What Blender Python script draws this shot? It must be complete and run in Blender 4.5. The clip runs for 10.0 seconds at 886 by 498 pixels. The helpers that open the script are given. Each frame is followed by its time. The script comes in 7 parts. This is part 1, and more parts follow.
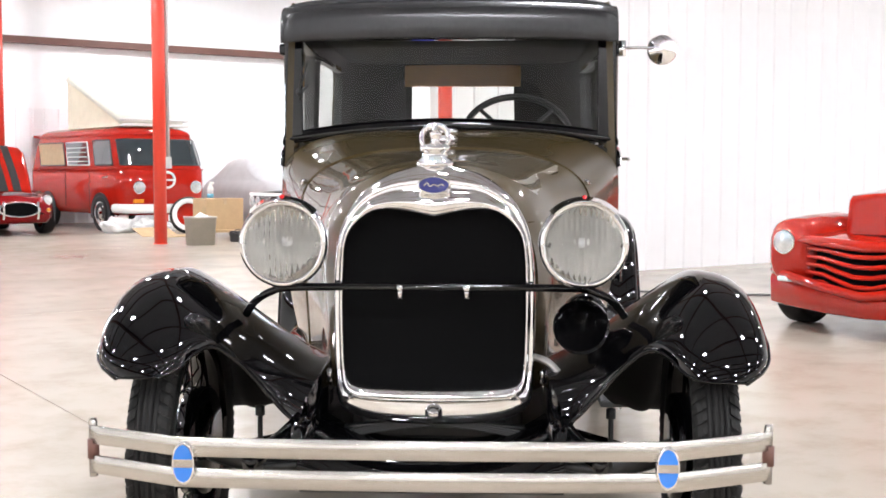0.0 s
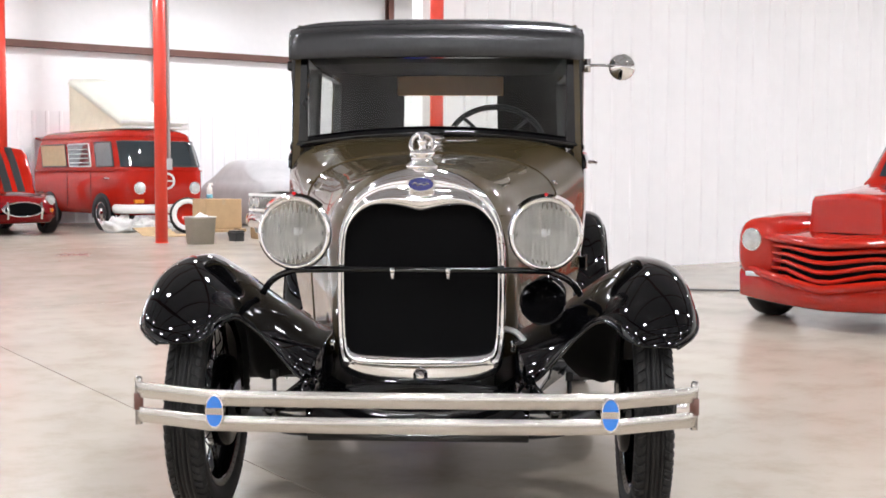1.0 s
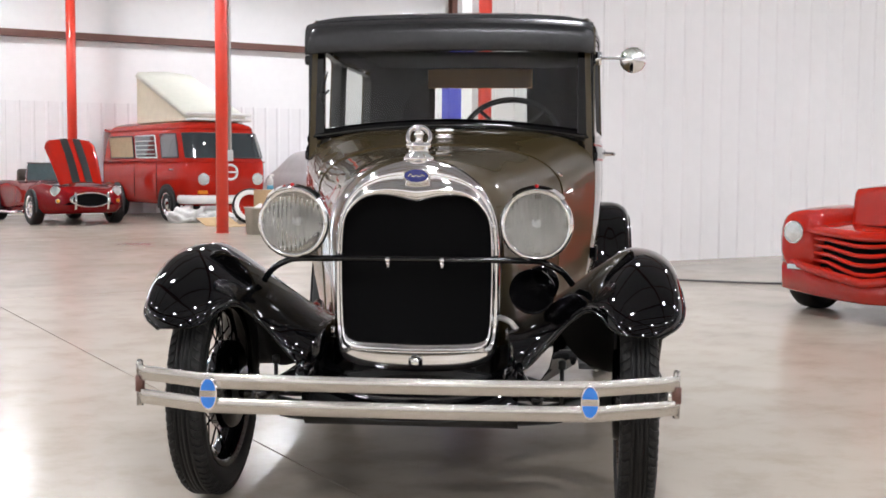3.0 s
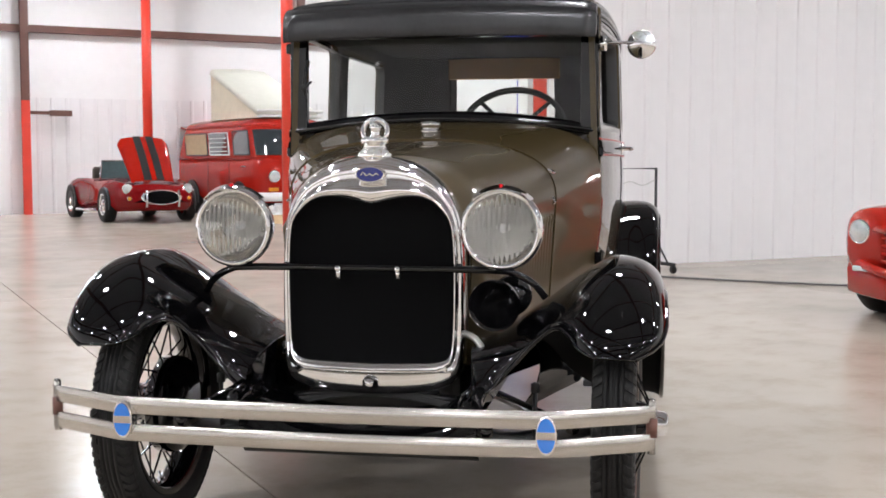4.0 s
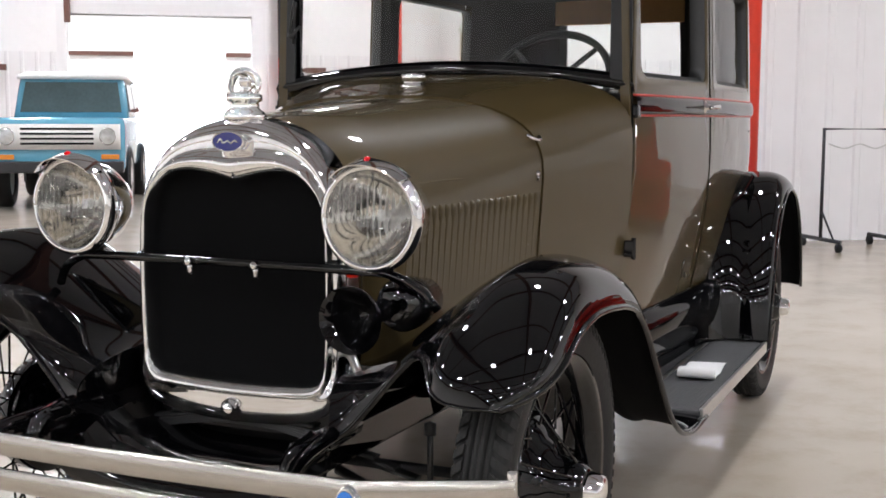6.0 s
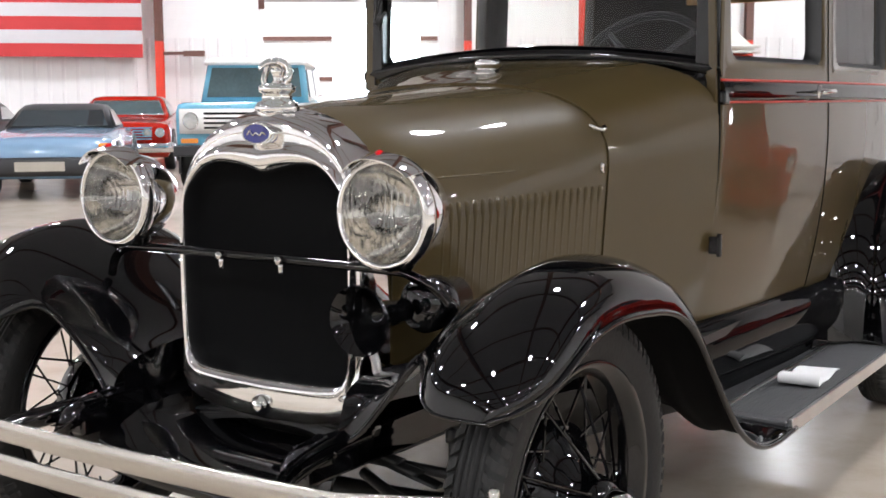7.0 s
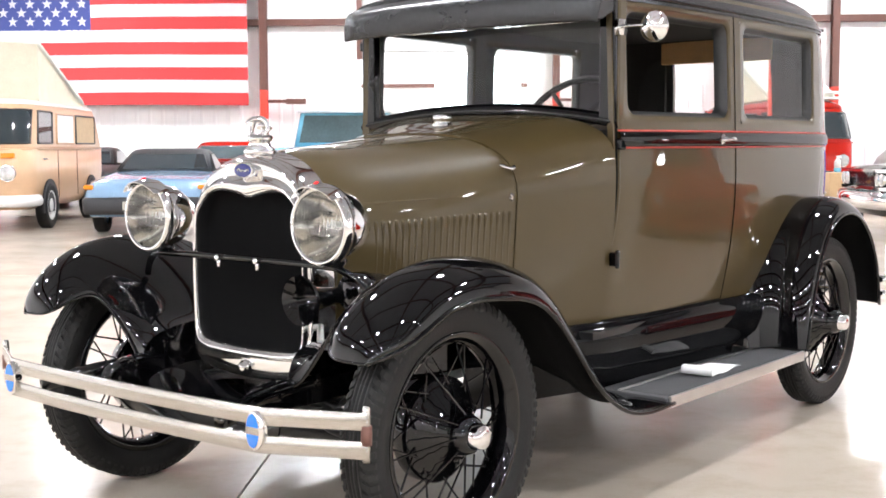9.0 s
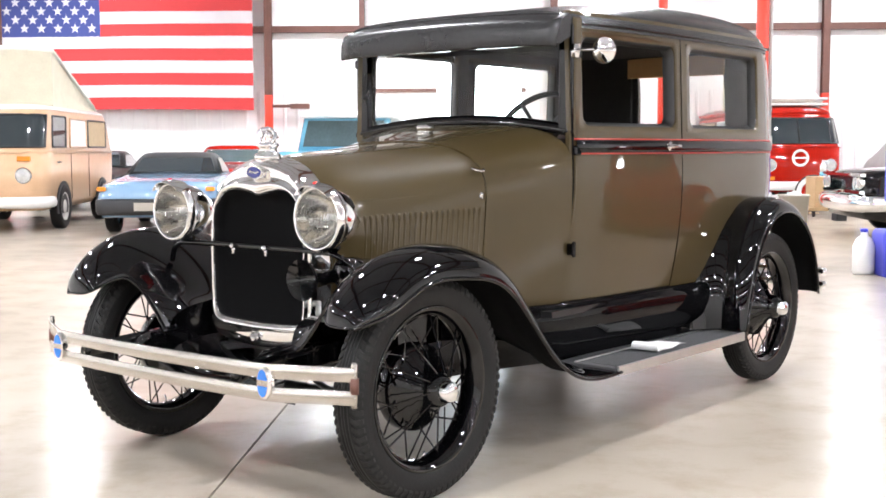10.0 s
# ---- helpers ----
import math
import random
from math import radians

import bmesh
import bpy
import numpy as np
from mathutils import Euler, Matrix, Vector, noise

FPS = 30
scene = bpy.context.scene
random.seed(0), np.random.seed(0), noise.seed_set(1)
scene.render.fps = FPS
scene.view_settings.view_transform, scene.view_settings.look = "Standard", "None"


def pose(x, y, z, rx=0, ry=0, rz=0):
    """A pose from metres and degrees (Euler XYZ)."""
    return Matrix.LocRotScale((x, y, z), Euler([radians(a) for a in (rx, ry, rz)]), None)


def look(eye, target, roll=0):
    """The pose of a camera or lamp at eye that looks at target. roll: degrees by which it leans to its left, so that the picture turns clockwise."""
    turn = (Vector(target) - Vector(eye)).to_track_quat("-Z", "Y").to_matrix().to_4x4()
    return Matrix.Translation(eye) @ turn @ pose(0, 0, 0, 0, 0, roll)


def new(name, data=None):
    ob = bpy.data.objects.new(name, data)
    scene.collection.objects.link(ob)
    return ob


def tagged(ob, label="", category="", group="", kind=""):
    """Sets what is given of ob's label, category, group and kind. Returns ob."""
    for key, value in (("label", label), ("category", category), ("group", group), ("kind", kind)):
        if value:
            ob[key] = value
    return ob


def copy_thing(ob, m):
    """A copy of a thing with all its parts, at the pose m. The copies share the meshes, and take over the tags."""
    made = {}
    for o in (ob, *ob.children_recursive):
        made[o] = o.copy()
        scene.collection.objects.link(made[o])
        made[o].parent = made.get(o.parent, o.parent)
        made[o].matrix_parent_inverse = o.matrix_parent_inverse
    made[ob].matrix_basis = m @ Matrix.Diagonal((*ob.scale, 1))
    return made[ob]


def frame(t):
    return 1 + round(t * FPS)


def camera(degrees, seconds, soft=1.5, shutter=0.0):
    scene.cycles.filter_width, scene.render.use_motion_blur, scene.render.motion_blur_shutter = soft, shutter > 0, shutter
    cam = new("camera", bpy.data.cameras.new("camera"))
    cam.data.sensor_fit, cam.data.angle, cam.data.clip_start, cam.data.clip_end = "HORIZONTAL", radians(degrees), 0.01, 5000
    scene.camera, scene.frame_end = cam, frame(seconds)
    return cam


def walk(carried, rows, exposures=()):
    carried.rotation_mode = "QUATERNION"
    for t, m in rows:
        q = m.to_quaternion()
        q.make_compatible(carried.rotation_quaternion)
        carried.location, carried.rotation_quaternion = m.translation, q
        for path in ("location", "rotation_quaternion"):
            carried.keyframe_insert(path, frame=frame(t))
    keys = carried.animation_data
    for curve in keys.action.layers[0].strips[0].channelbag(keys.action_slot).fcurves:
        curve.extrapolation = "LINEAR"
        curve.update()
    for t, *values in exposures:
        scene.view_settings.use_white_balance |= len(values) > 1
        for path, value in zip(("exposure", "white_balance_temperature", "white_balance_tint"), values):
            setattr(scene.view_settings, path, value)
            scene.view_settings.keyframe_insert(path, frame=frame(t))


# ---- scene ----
cam = camera(40.9, 10.0, soft=1.7)
PATH = [
    (0, (0.148, -3.112, 1.11), (0.068, -1.117, 0.983), 0.1),
    (0.5, (0.173, -3.431, 1.109), (0.078, -1.437, 0.985), 0.4),
    (1, (0.199, -3.713, 1.108), (0.129, -1.718, 0.984), 0.2),
    (1.5, (0.243, -3.921, 1.107), (0.142, -1.929, 0.971), 0.2),
    (2, (0.293, -3.99, 1.109), (0.175, -1.998, 0.972), 0.0),
    (2.5, (0.348, -3.937, 1.11), (0.202, -1.947, 0.968), 0.1),
    (2.7, (0.378, -3.882, 1.108), (0.216, -1.893, 0.968), 0.2),
    (3.8, (0.717, -3.437, 1.117), (0.412, -1.466, 0.974), 0.1),
    (4, (0.789, -3.317, 1.115), (0.445, -1.352, 0.969), 0.0),
    (4.5, (0.967, -3.037, 1.116), (0.569, -1.083, 0.969), 0.4),
    (5, (1.141, -2.757, 1.111), (0.644, -0.829, 0.921), 0.2),
    (5.2, (1.204, -2.673, 1.112), (0.638, -0.765, 0.912), 0.3),
    (6.3, (1.598, -2.089, 1.139), (0.696, -0.319, 0.908), -0.0),
    (6.5, (1.644, -2.031, 1.142), (0.677, -0.297, 0.899), -0.1),
    (7, (1.763, -1.936, 1.151), (0.661, -0.286, 0.902), -0.2),
    (7.5, (1.938, -1.957, 1.141), (0.77, -0.35, 0.909), -0.4),
    (8, (2.194, -2.055, 1.146), (0.958, -0.499, 0.928), -0.5),
    (8.5, (2.474, -2.23, 1.155), (1.214, -0.689, 0.957), -0.1),
    (9, (2.725, -2.419, 1.153), (1.468, -0.873, 0.979), -0.2),
    (9.5, (2.989, -2.664, 1.155), (1.722, -1.124, 1.001), -0.1),
    (10, (3.229, -2.895, 1.163), (1.967, -1.353, 0.995), -0.1),
]
EXPOSURES = [(0, 0.33), (0.5, 0.23), (1.5, -0.06), (2.5, -0.24), (4.0, -0.27), (5.0, -0.34), (6.5, -0.27), (7.0, -0.04), (7.5, 0.08), (8.0, 0.24), (8.5, 0.47), (9.0, 0.53), (9.5, 0.49), (10.0, 0.46)]
walk(cam, [(t, look(eye, target, roll)) for t, eye, target, roll in PATH], EXPOSURES)
# ---- world and exposure ----
world = bpy.data.worlds.new("world")
scene.world = world
world.use_nodes = True
sky = world.node_tree.nodes.new("ShaderNodeTexSky")
sky.sky_type, sky.sun_disc = "NISHITA", False
sky.sun_elevation, sky.sun_rotation = radians(40), radians(150)
world.node_tree.links.new(sky.outputs[0], world.node_tree.nodes["Background"].inputs[0])
world.node_tree.nodes["Background"].inputs[1].default_value = 0.12
scene.view_settings.exposure = 0.0


# ---- materials ----
def material(name, color, rough=0.5, metal=0.0, coat=0.0, var=0.12, scale=6.0, bump=0.0, bscale=60.0, emit=0.0, spec=0.5, rvar=0.0):
    """A procedural surface: base colour varied at two scales, roughness, metal, coat and fine relief."""
    m = bpy.data.materials.new(name)
    m.use_nodes = True
    nt = m.node_tree
    b = nt.nodes["Principled BSDF"]
    b.inputs["Roughness"].default_value = rough
    b.inputs["Metallic"].default_value = metal
    b.inputs["Coat Weight"].default_value = coat
    b.inputs["Coat Roughness"].default_value = 0.03
    b.inputs["Specular IOR Level"].default_value = spec
    tc = nt.nodes.new("ShaderNodeTexCoord")
    if var > 0:
        a = nt.nodes.new("ShaderNodeTexNoise")
        a.inputs["Scale"].default_value, a.inputs["Detail"].default_value = scale, 6
        c = nt.nodes.new("ShaderNodeTexNoise")
        c.inputs["Scale"].default_value, c.inputs["Detail"].default_value = scale * 9, 4
        nt.links.new(tc.outputs["Object"], a.inputs["Vector"])
        nt.links.new(tc.outputs["Object"], c.inputs["Vector"])
        mx = nt.nodes.new("ShaderNodeMath")
        mx.operation = "MULTIPLY_ADD"
        mx.inputs[1].default_value = 0.4
        nt.links.new(c.outputs["Fac"], mx.inputs[0])
        sc = nt.nodes.new("ShaderNodeMath")
        sc.operation = "MULTIPLY"
        sc.inputs[1].default_value = 0.6
        nt.links.new(a.outputs["Fac"], sc.inputs[0])
        nt.links.new(sc.outputs[0], mx.inputs[2])
        ramp = nt.nodes.new("ShaderNodeValToRGB")
        ramp.color_ramp.elements[0].position, ramp.color_ramp.elements[1].position = 0.3, 0.7
        ramp.color_ramp.elements[0].color = (*[v * (1 - var) for v in color], 1)
        ramp.color_ramp.elements[1].color = (*[min(1, v * (1 + var)) for v in color], 1)
        nt.links.new(mx.outputs[0], ramp.inputs[0])
        nt.links.new(ramp.outputs[0], b.inputs["Base Color"])
        if rvar > 0:
            mr = nt.nodes.new("ShaderNodeMapRange")
            mr.inputs["To Min"].default_value, mr.inputs["To Max"].default_value = max(0, rough - rvar), rough + rvar
            nt.links.new(mx.outputs[0], mr.inputs["Value"])
            nt.links.new(mr.outputs[0], b.inputs["Roughness"])
    else:
        b.inputs["Base Color"].default_value = (*color, 1)
    if bump > 0:
        n = nt.nodes.new("ShaderNodeTexNoise")
        n.inputs["Scale"].default_value, n.inputs["Detail"].default_value = bscale, 5
        nt.links.new(tc.outputs["Object"], n.inputs["Vector"])
        bp = nt.nodes.new("ShaderNodeBump")
        bp.inputs["Strength"].default_value, bp.inputs["Distance"].default_value = bump, 0.01
        nt.links.new(n.outputs["Fac"], bp.inputs["Height"])
        nt.links.new(bp.outputs[0], b.inputs["Normal"])
    if emit > 0:
        b.inputs["Emission Color"].default_value = (*color, 1)
        b.inputs["Emission Strength"].default_value = emit
    return m


def ripple(m, scale, strength):
    """Faint waviness of hand-finished paint, seen in its reflections only."""
    nt = m.node_tree
    tc = nt.nodes.new("ShaderNodeTexCoord")
    n = nt.nodes.new("ShaderNodeTexNoise")
    n.inputs["Scale"].default_value, n.inputs["Detail"].default_value = scale, 1
    nt.links.new(tc.outputs["Object"], n.inputs["Vector"])
    bp = nt.nodes.new("ShaderNodeBump")
    bp.inputs["Strength"].default_value, bp.inputs["Distance"].default_value = strength, 0.05
    nt.links.new(n.outputs["Fac"], bp.inputs["Height"])
    nt.links.new(bp.outputs[0], nt.nodes["Principled BSDF"].inputs["Coat Normal"])


def glass_material(name, tint=(1, 1, 1), rough=0.0):
    m = bpy.data.materials.new(name)
    m.use_nodes = True
    nt = m.node_tree
    for n in list(nt.nodes):
        if n.type != "OUTPUT_MATERIAL":
            nt.nodes.remove(n)
    out = [n for n in nt.nodes if n.type == "OUTPUT_MATERIAL"][0]
    tr = nt.nodes.new("ShaderNodeBsdfTransparent")
    tr.inputs[0].default_value = (*tint, 1)
    gl = nt.nodes.new("ShaderNodeBsdfGlossy")
    gl.inputs["Roughness"].default_value = rough
    fr = nt.nodes.new("ShaderNodeFresnel")
    fr.inputs[0].default_value = 1.45
    mix = nt.nodes.new("ShaderNodeMixShader")
    nt.links.new(fr.outputs[0], mix.inputs[0])
    nt.links.new(tr.outputs[0], mix.inputs[1])
    nt.links.new(gl.outputs[0], mix.inputs[2])
    nt.links.new(mix.outputs[0], out.inputs[0])
    return m


def lens_material(name):
    """Pressed lamp glass: bends what lies behind it, with a weak sharp gloss."""
    m = bpy.data.materials.new(name)
    m.use_nodes = True
    nt = m.node_tree
    for n in list(nt.nodes):
        if n.type != "OUTPUT_MATERIAL":
            nt.nodes.remove(n)
    out = [n for n in nt.nodes if n.type == "OUTPUT_MATERIAL"][0]
    rf = nt.nodes.new("ShaderNodeBsdfRefraction")
    rf.inputs["IOR"].default_value, rf.inputs["Roughness"].default_value = 1.2, 0.04
    rf.inputs["Color"].default_value = (0.88, 0.88, 0.86, 1)
    gl = nt.nodes.new("ShaderNodeBsdfGlossy")
    gl.inputs["Roughness"].default_value = 0.03
    fr = nt.nodes.new("ShaderNodeFresnel")
    fr.inputs[0].default_value = 1.4
    mix = nt.nodes.new("ShaderNodeMixShader")
    nt.links.new(fr.outputs[0], mix.inputs[0])
    nt.links.new(rf.outputs[0], mix.inputs[1])
    nt.links.new(gl.outputs[0], mix.inputs[2])
    nt.links.new(mix.outputs[0], out.inputs[0])
    return m


def concrete_material():
    """Polished, slightly stained concrete."""
    m = material("polished_concrete", (0.448, 0.392, 0.328), rough=0.36, spec=0.22, var=0.08, scale=0.35)
    nt = m.node_tree
    b = nt.nodes["Principled BSDF"]
    tc = nt.nodes.new("ShaderNodeTexCoord")
    n = nt.nodes.new("ShaderNodeTexNoise")
    n.inputs["Scale"].default_value, n.inputs["Detail"].default_value, n.inputs["Distortion"].default_value = 0.5, 6, 0.3
    nt.links.new(tc.outputs["Object"], n.inputs["Vector"])
    r = nt.nodes.new("ShaderNodeValToRGB")
    r.color_ramp.elements[0].position, r.color_ramp.elements[0].color = 0.26, (0.72, 0.70, 0.66, 1)
    r.color_ramp.elements[1].position, r.color_ramp.elements[1].color = 0.56, (1, 1, 1, 1)
    nt.links.new(n.outputs["Fac"], r.inputs[0])
    mx = nt.nodes.new("ShaderNodeMix")
    mx.data_type, mx.blend_type = "RGBA", "MULTIPLY"
    mx.inputs["Factor"].default_value = 0.55
    src = b.inputs["Base Color"].links[0].from_socket
    nt.links.new(src, mx.inputs[6])
    nt.links.new(r.outputs[0], mx.inputs[7])
    n2 = nt.nodes.new("ShaderNodeTexNoise")
    n2.inputs["Scale"].default_value, n2.inputs["Detail"].default_value, n2.inputs["Roughness"].default_value = 3.1, 9, 0.72
    nt.links.new(tc.outputs["Object"], n2.inputs["Vector"])
    r2 = nt.nodes.new("ShaderNodeValToRGB")
    r2.color_ramp.elements[0].position, r2.color_ramp.elements[0].color = 0.33, (0.80, 0.77, 0.72, 1)
    r2.color_ramp.elements[1].position, r2.color_ramp.elements[1].color = 0.52, (1, 1, 1, 1)
    nt.links.new(n2.outputs["Fac"], r2.inputs[0])
    m3 = nt.nodes.new("ShaderNodeMix")
    m3.data_type, m3.blend_type = "RGBA", "MULTIPLY"
    m3.inputs["Factor"].default_value = 0.6
    nt.links.new(mx.outputs[2], m3.inputs[6])
    nt.links.new(r2.outputs[0], m3.inputs[7])
    mx = m3
    info = nt.nodes.new("ShaderNodeObjectInfo")
    rr = nt.nodes.new("ShaderNodeMapRange")
    rr.inputs["To Min"].default_value, rr.inputs["To Max"].default_value = 0.90, 1.06
    nt.links.new(info.outputs["Random"], rr.inputs["Value"])
    m2 = nt.nodes.new("ShaderNodeMix")
    m2.data_type, m2.blend_type = "RGBA", "MULTIPLY"
    m2.inputs["Factor"].default_value = 1.0
    nt.links.new(mx.outputs[2], m2.inputs[6])
    nt.links.new(rr.outputs[0], m2.inputs[7])
    # worn and polished patches differ in gloss
    n4 = nt.nodes.new("ShaderNodeTexNoise")
    n4.inputs["Scale"].default_value, n4.inputs["Detail"].default_value, n4.inputs["Distortion"].default_value = 1.1, 3, 0.2
    nt.links.new(tc.outputs["Object"], n4.inputs["Vector"])
    gloss = nt.nodes.new("ShaderNodeMapRange")
    gloss.inputs["From Min"].default_value, gloss.inputs["From Max"].default_value = 0.25, 0.75
    gloss.inputs["To Min"].default_value, gloss.inputs["To Max"].default_value = 0.175, 0.255
    nt.links.new(n4.outputs["Fac"], gloss.inputs["Value"])
    nt.links.new(gloss.outputs[0], b.inputs["Roughness"])
    nt.links.new(m2.outputs[2], b.inputs["Base Color"])
    return m


M_FLOOR = concrete_material()
M_JOINT = material("dark_joint", (0.07, 0.06, 0.05), rough=0.8)
M_WALL = material("white_liner_panel", (0.84, 0.83, 0.83), rough=0.45, var=0.03, scale=0.8, bump=0.03, bscale=8)
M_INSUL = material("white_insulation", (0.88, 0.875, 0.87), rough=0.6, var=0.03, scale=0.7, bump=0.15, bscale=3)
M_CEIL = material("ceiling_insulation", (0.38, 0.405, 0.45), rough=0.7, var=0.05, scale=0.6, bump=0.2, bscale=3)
M_GIRT = material("brown_primer_steel", (0.13, 0.055, 0.04), rough=0.5, var=0.2, scale=3)
M_REDCOL = material("red_painted_steel", (0.72, 0.05, 0.025), rough=0.35, var=0.08, scale=3, coat=0.2)
M_GREYCOL = material("grey_trim", (0.55, 0.54, 0.53), rough=0.5, var=0.05)
M_LAMP = material("lamp_glow", (0.935, 0.945, 1.0), emit=362.0, var=0)
M_SKYGLOW = material("bright_daylight", (0.80, 0.90, 1.0), emit=12.0, var=0)
M_LAMPBODY = material("lamp_housing", (0.5, 0.5, 0.5), rough=0.4, metal=0.6, var=0.1)
M_BODY = material("taupe_car_paint", (0.056, 0.0395, 0.0148), rough=0.45, spec=0.15, coat=1.0, var=0.03, scale=2)
M_BODY.node_tree.nodes["Principled BSDF"].inputs["Coat IOR"].default_value = 1.44
M_BODY.node_tree.nodes["Principled BSDF"].inputs["Coat Roughness"].default_value = 0.015
ripple(M_BODY, 5.0, 0.045)
M_BLACK = material("black_gloss_paint", (0.0015, 0.0015, 0.0018), rough=0.3, coat=1.0, var=0, spec=0.0)
M_APRON = material("black_gloss_paint_worn", (0.003, 0.003, 0.0035), rough=0.3, coat=0.5, var=0, spec=0.0)
M_UNDER = material("black_underseal", (0.006, 0.006, 0.006), rough=0.8, var=0.2, scale=12, spec=0.1)
M_SATIN = material("black_satin_metal", (0.012, 0.012, 0.012), rough=0.4, var=0.2, scale=10)
M_DARK = material("grille_core_black", (0.0018, 0.0018, 0.002), rough=0.85, var=0.1, scale=50, spec=0.1)
M_CHROME = material("chrome", (0.86, 0.86, 0.86), rough=0.035, metal=1.0, var=0)
M_REFLECTOR = material("silvered_reflector", (0.82, 0.81, 0.79), rough=0.08, metal=1.0, var=0.1, scale=25)
M_NICKEL = material("brushed_nickel", (0.53, 0.505, 0.465), rough=0.22, metal=1.0, var=0.015, scale=3)
M_RUBBER = material("tyre_rubber", (0.009, 0.0088, 0.0085), rough=0.58, spec=0.3, var=0.25, scale=12, bump=0.1, bscale=120)
M_TREAD = material("worn_tread_rubber", (0.020, 0.0195, 0.0185), rough=0.7, spec=0.25, var=0.25, scale=30, bump=0.1, bscale=160)
M_BADGE = material("blue_enamel", (0.013, 0.017, 0.14), rough=0.15, coat=0.8, var=0)
M_BLUE = material("light_blue_enamel", (0.03, 0.19, 0.62), rough=0.2, coat=0.5, var=0)
M_REDJEWEL = material("red_glass_jewel", (0.55, 0.01, 0.015), rough=0.08, coat=1.0, var=0)
M_PIN = material("red_pinstripe", (0.45, 0.03, 0.02), rough=0.3, var=0)
M_TOP = material("black_top_vinyl", (0.018, 0.018, 0.019), rough=0.27, var=0.2, scale=6, bump=0.008, bscale=260)
M_GLASS = glass_material("clear_glass", (0.93, 0.95, 0.93))
M_LENS = lens_material("fluted_lens_glass")
M_HEADLINER = material("tan_blind_cloth", (0.62, 0.36, 0.16), rough=0.9, var=0.1, scale=20)
M_SEAT = material("brown_tufted_leather", (0.045, 0.032, 0.022), rough=0.5, var=0.2, scale=8, bump=0.1, bscale=80)
M_INTERIOR = material("dark_interior_cloth", (0.03, 0.027, 0.024), rough=0.85, var=0.2, scale=8)
M_BOARD = material("ribbed_running_board_rubber", (0.055, 0.056, 0.058), rough=0.6, var=0.15, scale=8, bump=0.2, bscale=160)
M_ALU = material("aluminium_trim", (0.62, 0.62, 0.6), rough=0.3, metal=1.0, var=0.06, scale=15)
M_PAPER = material("white_paper", (0.75, 0.75, 0.74), rough=0.6, var=0.04)
M_CABLE = material("grey_cable", (0.12, 0.115, 0.11), rough=0.6, var=0.1)


# ---- mesh helpers ----
def finish(name, bm, mat, parent=None, label="", smooth=True, solid=0.0, bevel=0.0, angle=35):
    me = bpy.data.meshes.new(name)
    if smooth:
        for f in bm.faces:
            f.smooth = True
        for e in bm.edges:
            if len(e.link_faces) == 1 or (len(e.link_faces) == 2 and e.calc_face_angle(0) > radians(angle)):
                e.smooth = False
    bm.to_mesh(me)
    bm.free()
    me.materials.append(mat)
    ob = new(name, me)
    if parent is not None:
        ob.parent = parent
    if solid:
        mod = ob.modifiers.new("solid", "SOLIDIFY")
        mod.thickness, mod.offset = solid, -1
    if bevel:
        mod = ob.modifiers.new("bevel", "BEVEL")
        mod.width, mod.segments, mod.limit_method = bevel, 2, "ANGLE"
    if label:
        ob["label"] = label
    return ob


def part(name, bm, mat, parent, label="", **kw):
    """One mesh object under a thing or a part."""
    return finish(name, bm, mat, parent, label, **kw)


def thing(name, label, category, group="", kind="", at=(0, 0, 0), turn=0.0):
    ob = new(name)
    ob.matrix_world = pose(*at, 0, 0, turn)
    return tagged(ob, label, category, group, kind)


def box(bm, x0, x1, y0, y1, z0, z1):
    v = [bm.verts.new((x, y, z)) for z in (z0, z1) for y in (y0, y1) for x in (x0, x1)]
    for f in ((0, 2, 3, 1), (4, 5, 7, 6), (0, 1, 5, 4), (2, 6, 7, 3), (0, 4, 6, 2), (1, 3, 7, 5)):
        bm.faces.new([v[i] for i in f])
    return v


def loft(bm, rings, closed=True, caps=False, skip=()):
    """Faces between rings of equally many points."""
    vs = [[bm.verts.new(p) for p in r] for r in rings]
    n = len(rings[0])
    for i in range(len(vs) - 1):
        for j in range(n if closed else n - 1):
            if (i, j) in skip:
                continue
            k = (j + 1) % n
            bm.faces.new((vs[i][j], vs[i][k], vs[i + 1][k], vs[i + 1][j]))
    if caps:
        bm.faces.new(vs[0][::-1])
        bm.faces.new(vs[-1])
    return vs


def lathe(bm, prof, origin=(0, 0, 0), axis="y", seg=32, caps=False):
    """Turns (radius, height) points round an axis through origin."""
    o = Vector(origin)
    rings = []
    for r, h in prof:
        ring = []
        for k in range(seg):
            a = 2 * math.pi * k / seg
            c, s = r * math.cos(a), r * math.sin(a)
            p = {"x": (h, c, s), "y": (c, h, s), "z": (c, s, h)}[axis]
            ring.append(o + Vector(p))
        rings.append(ring)
    return loft(bm, rings, True, caps)


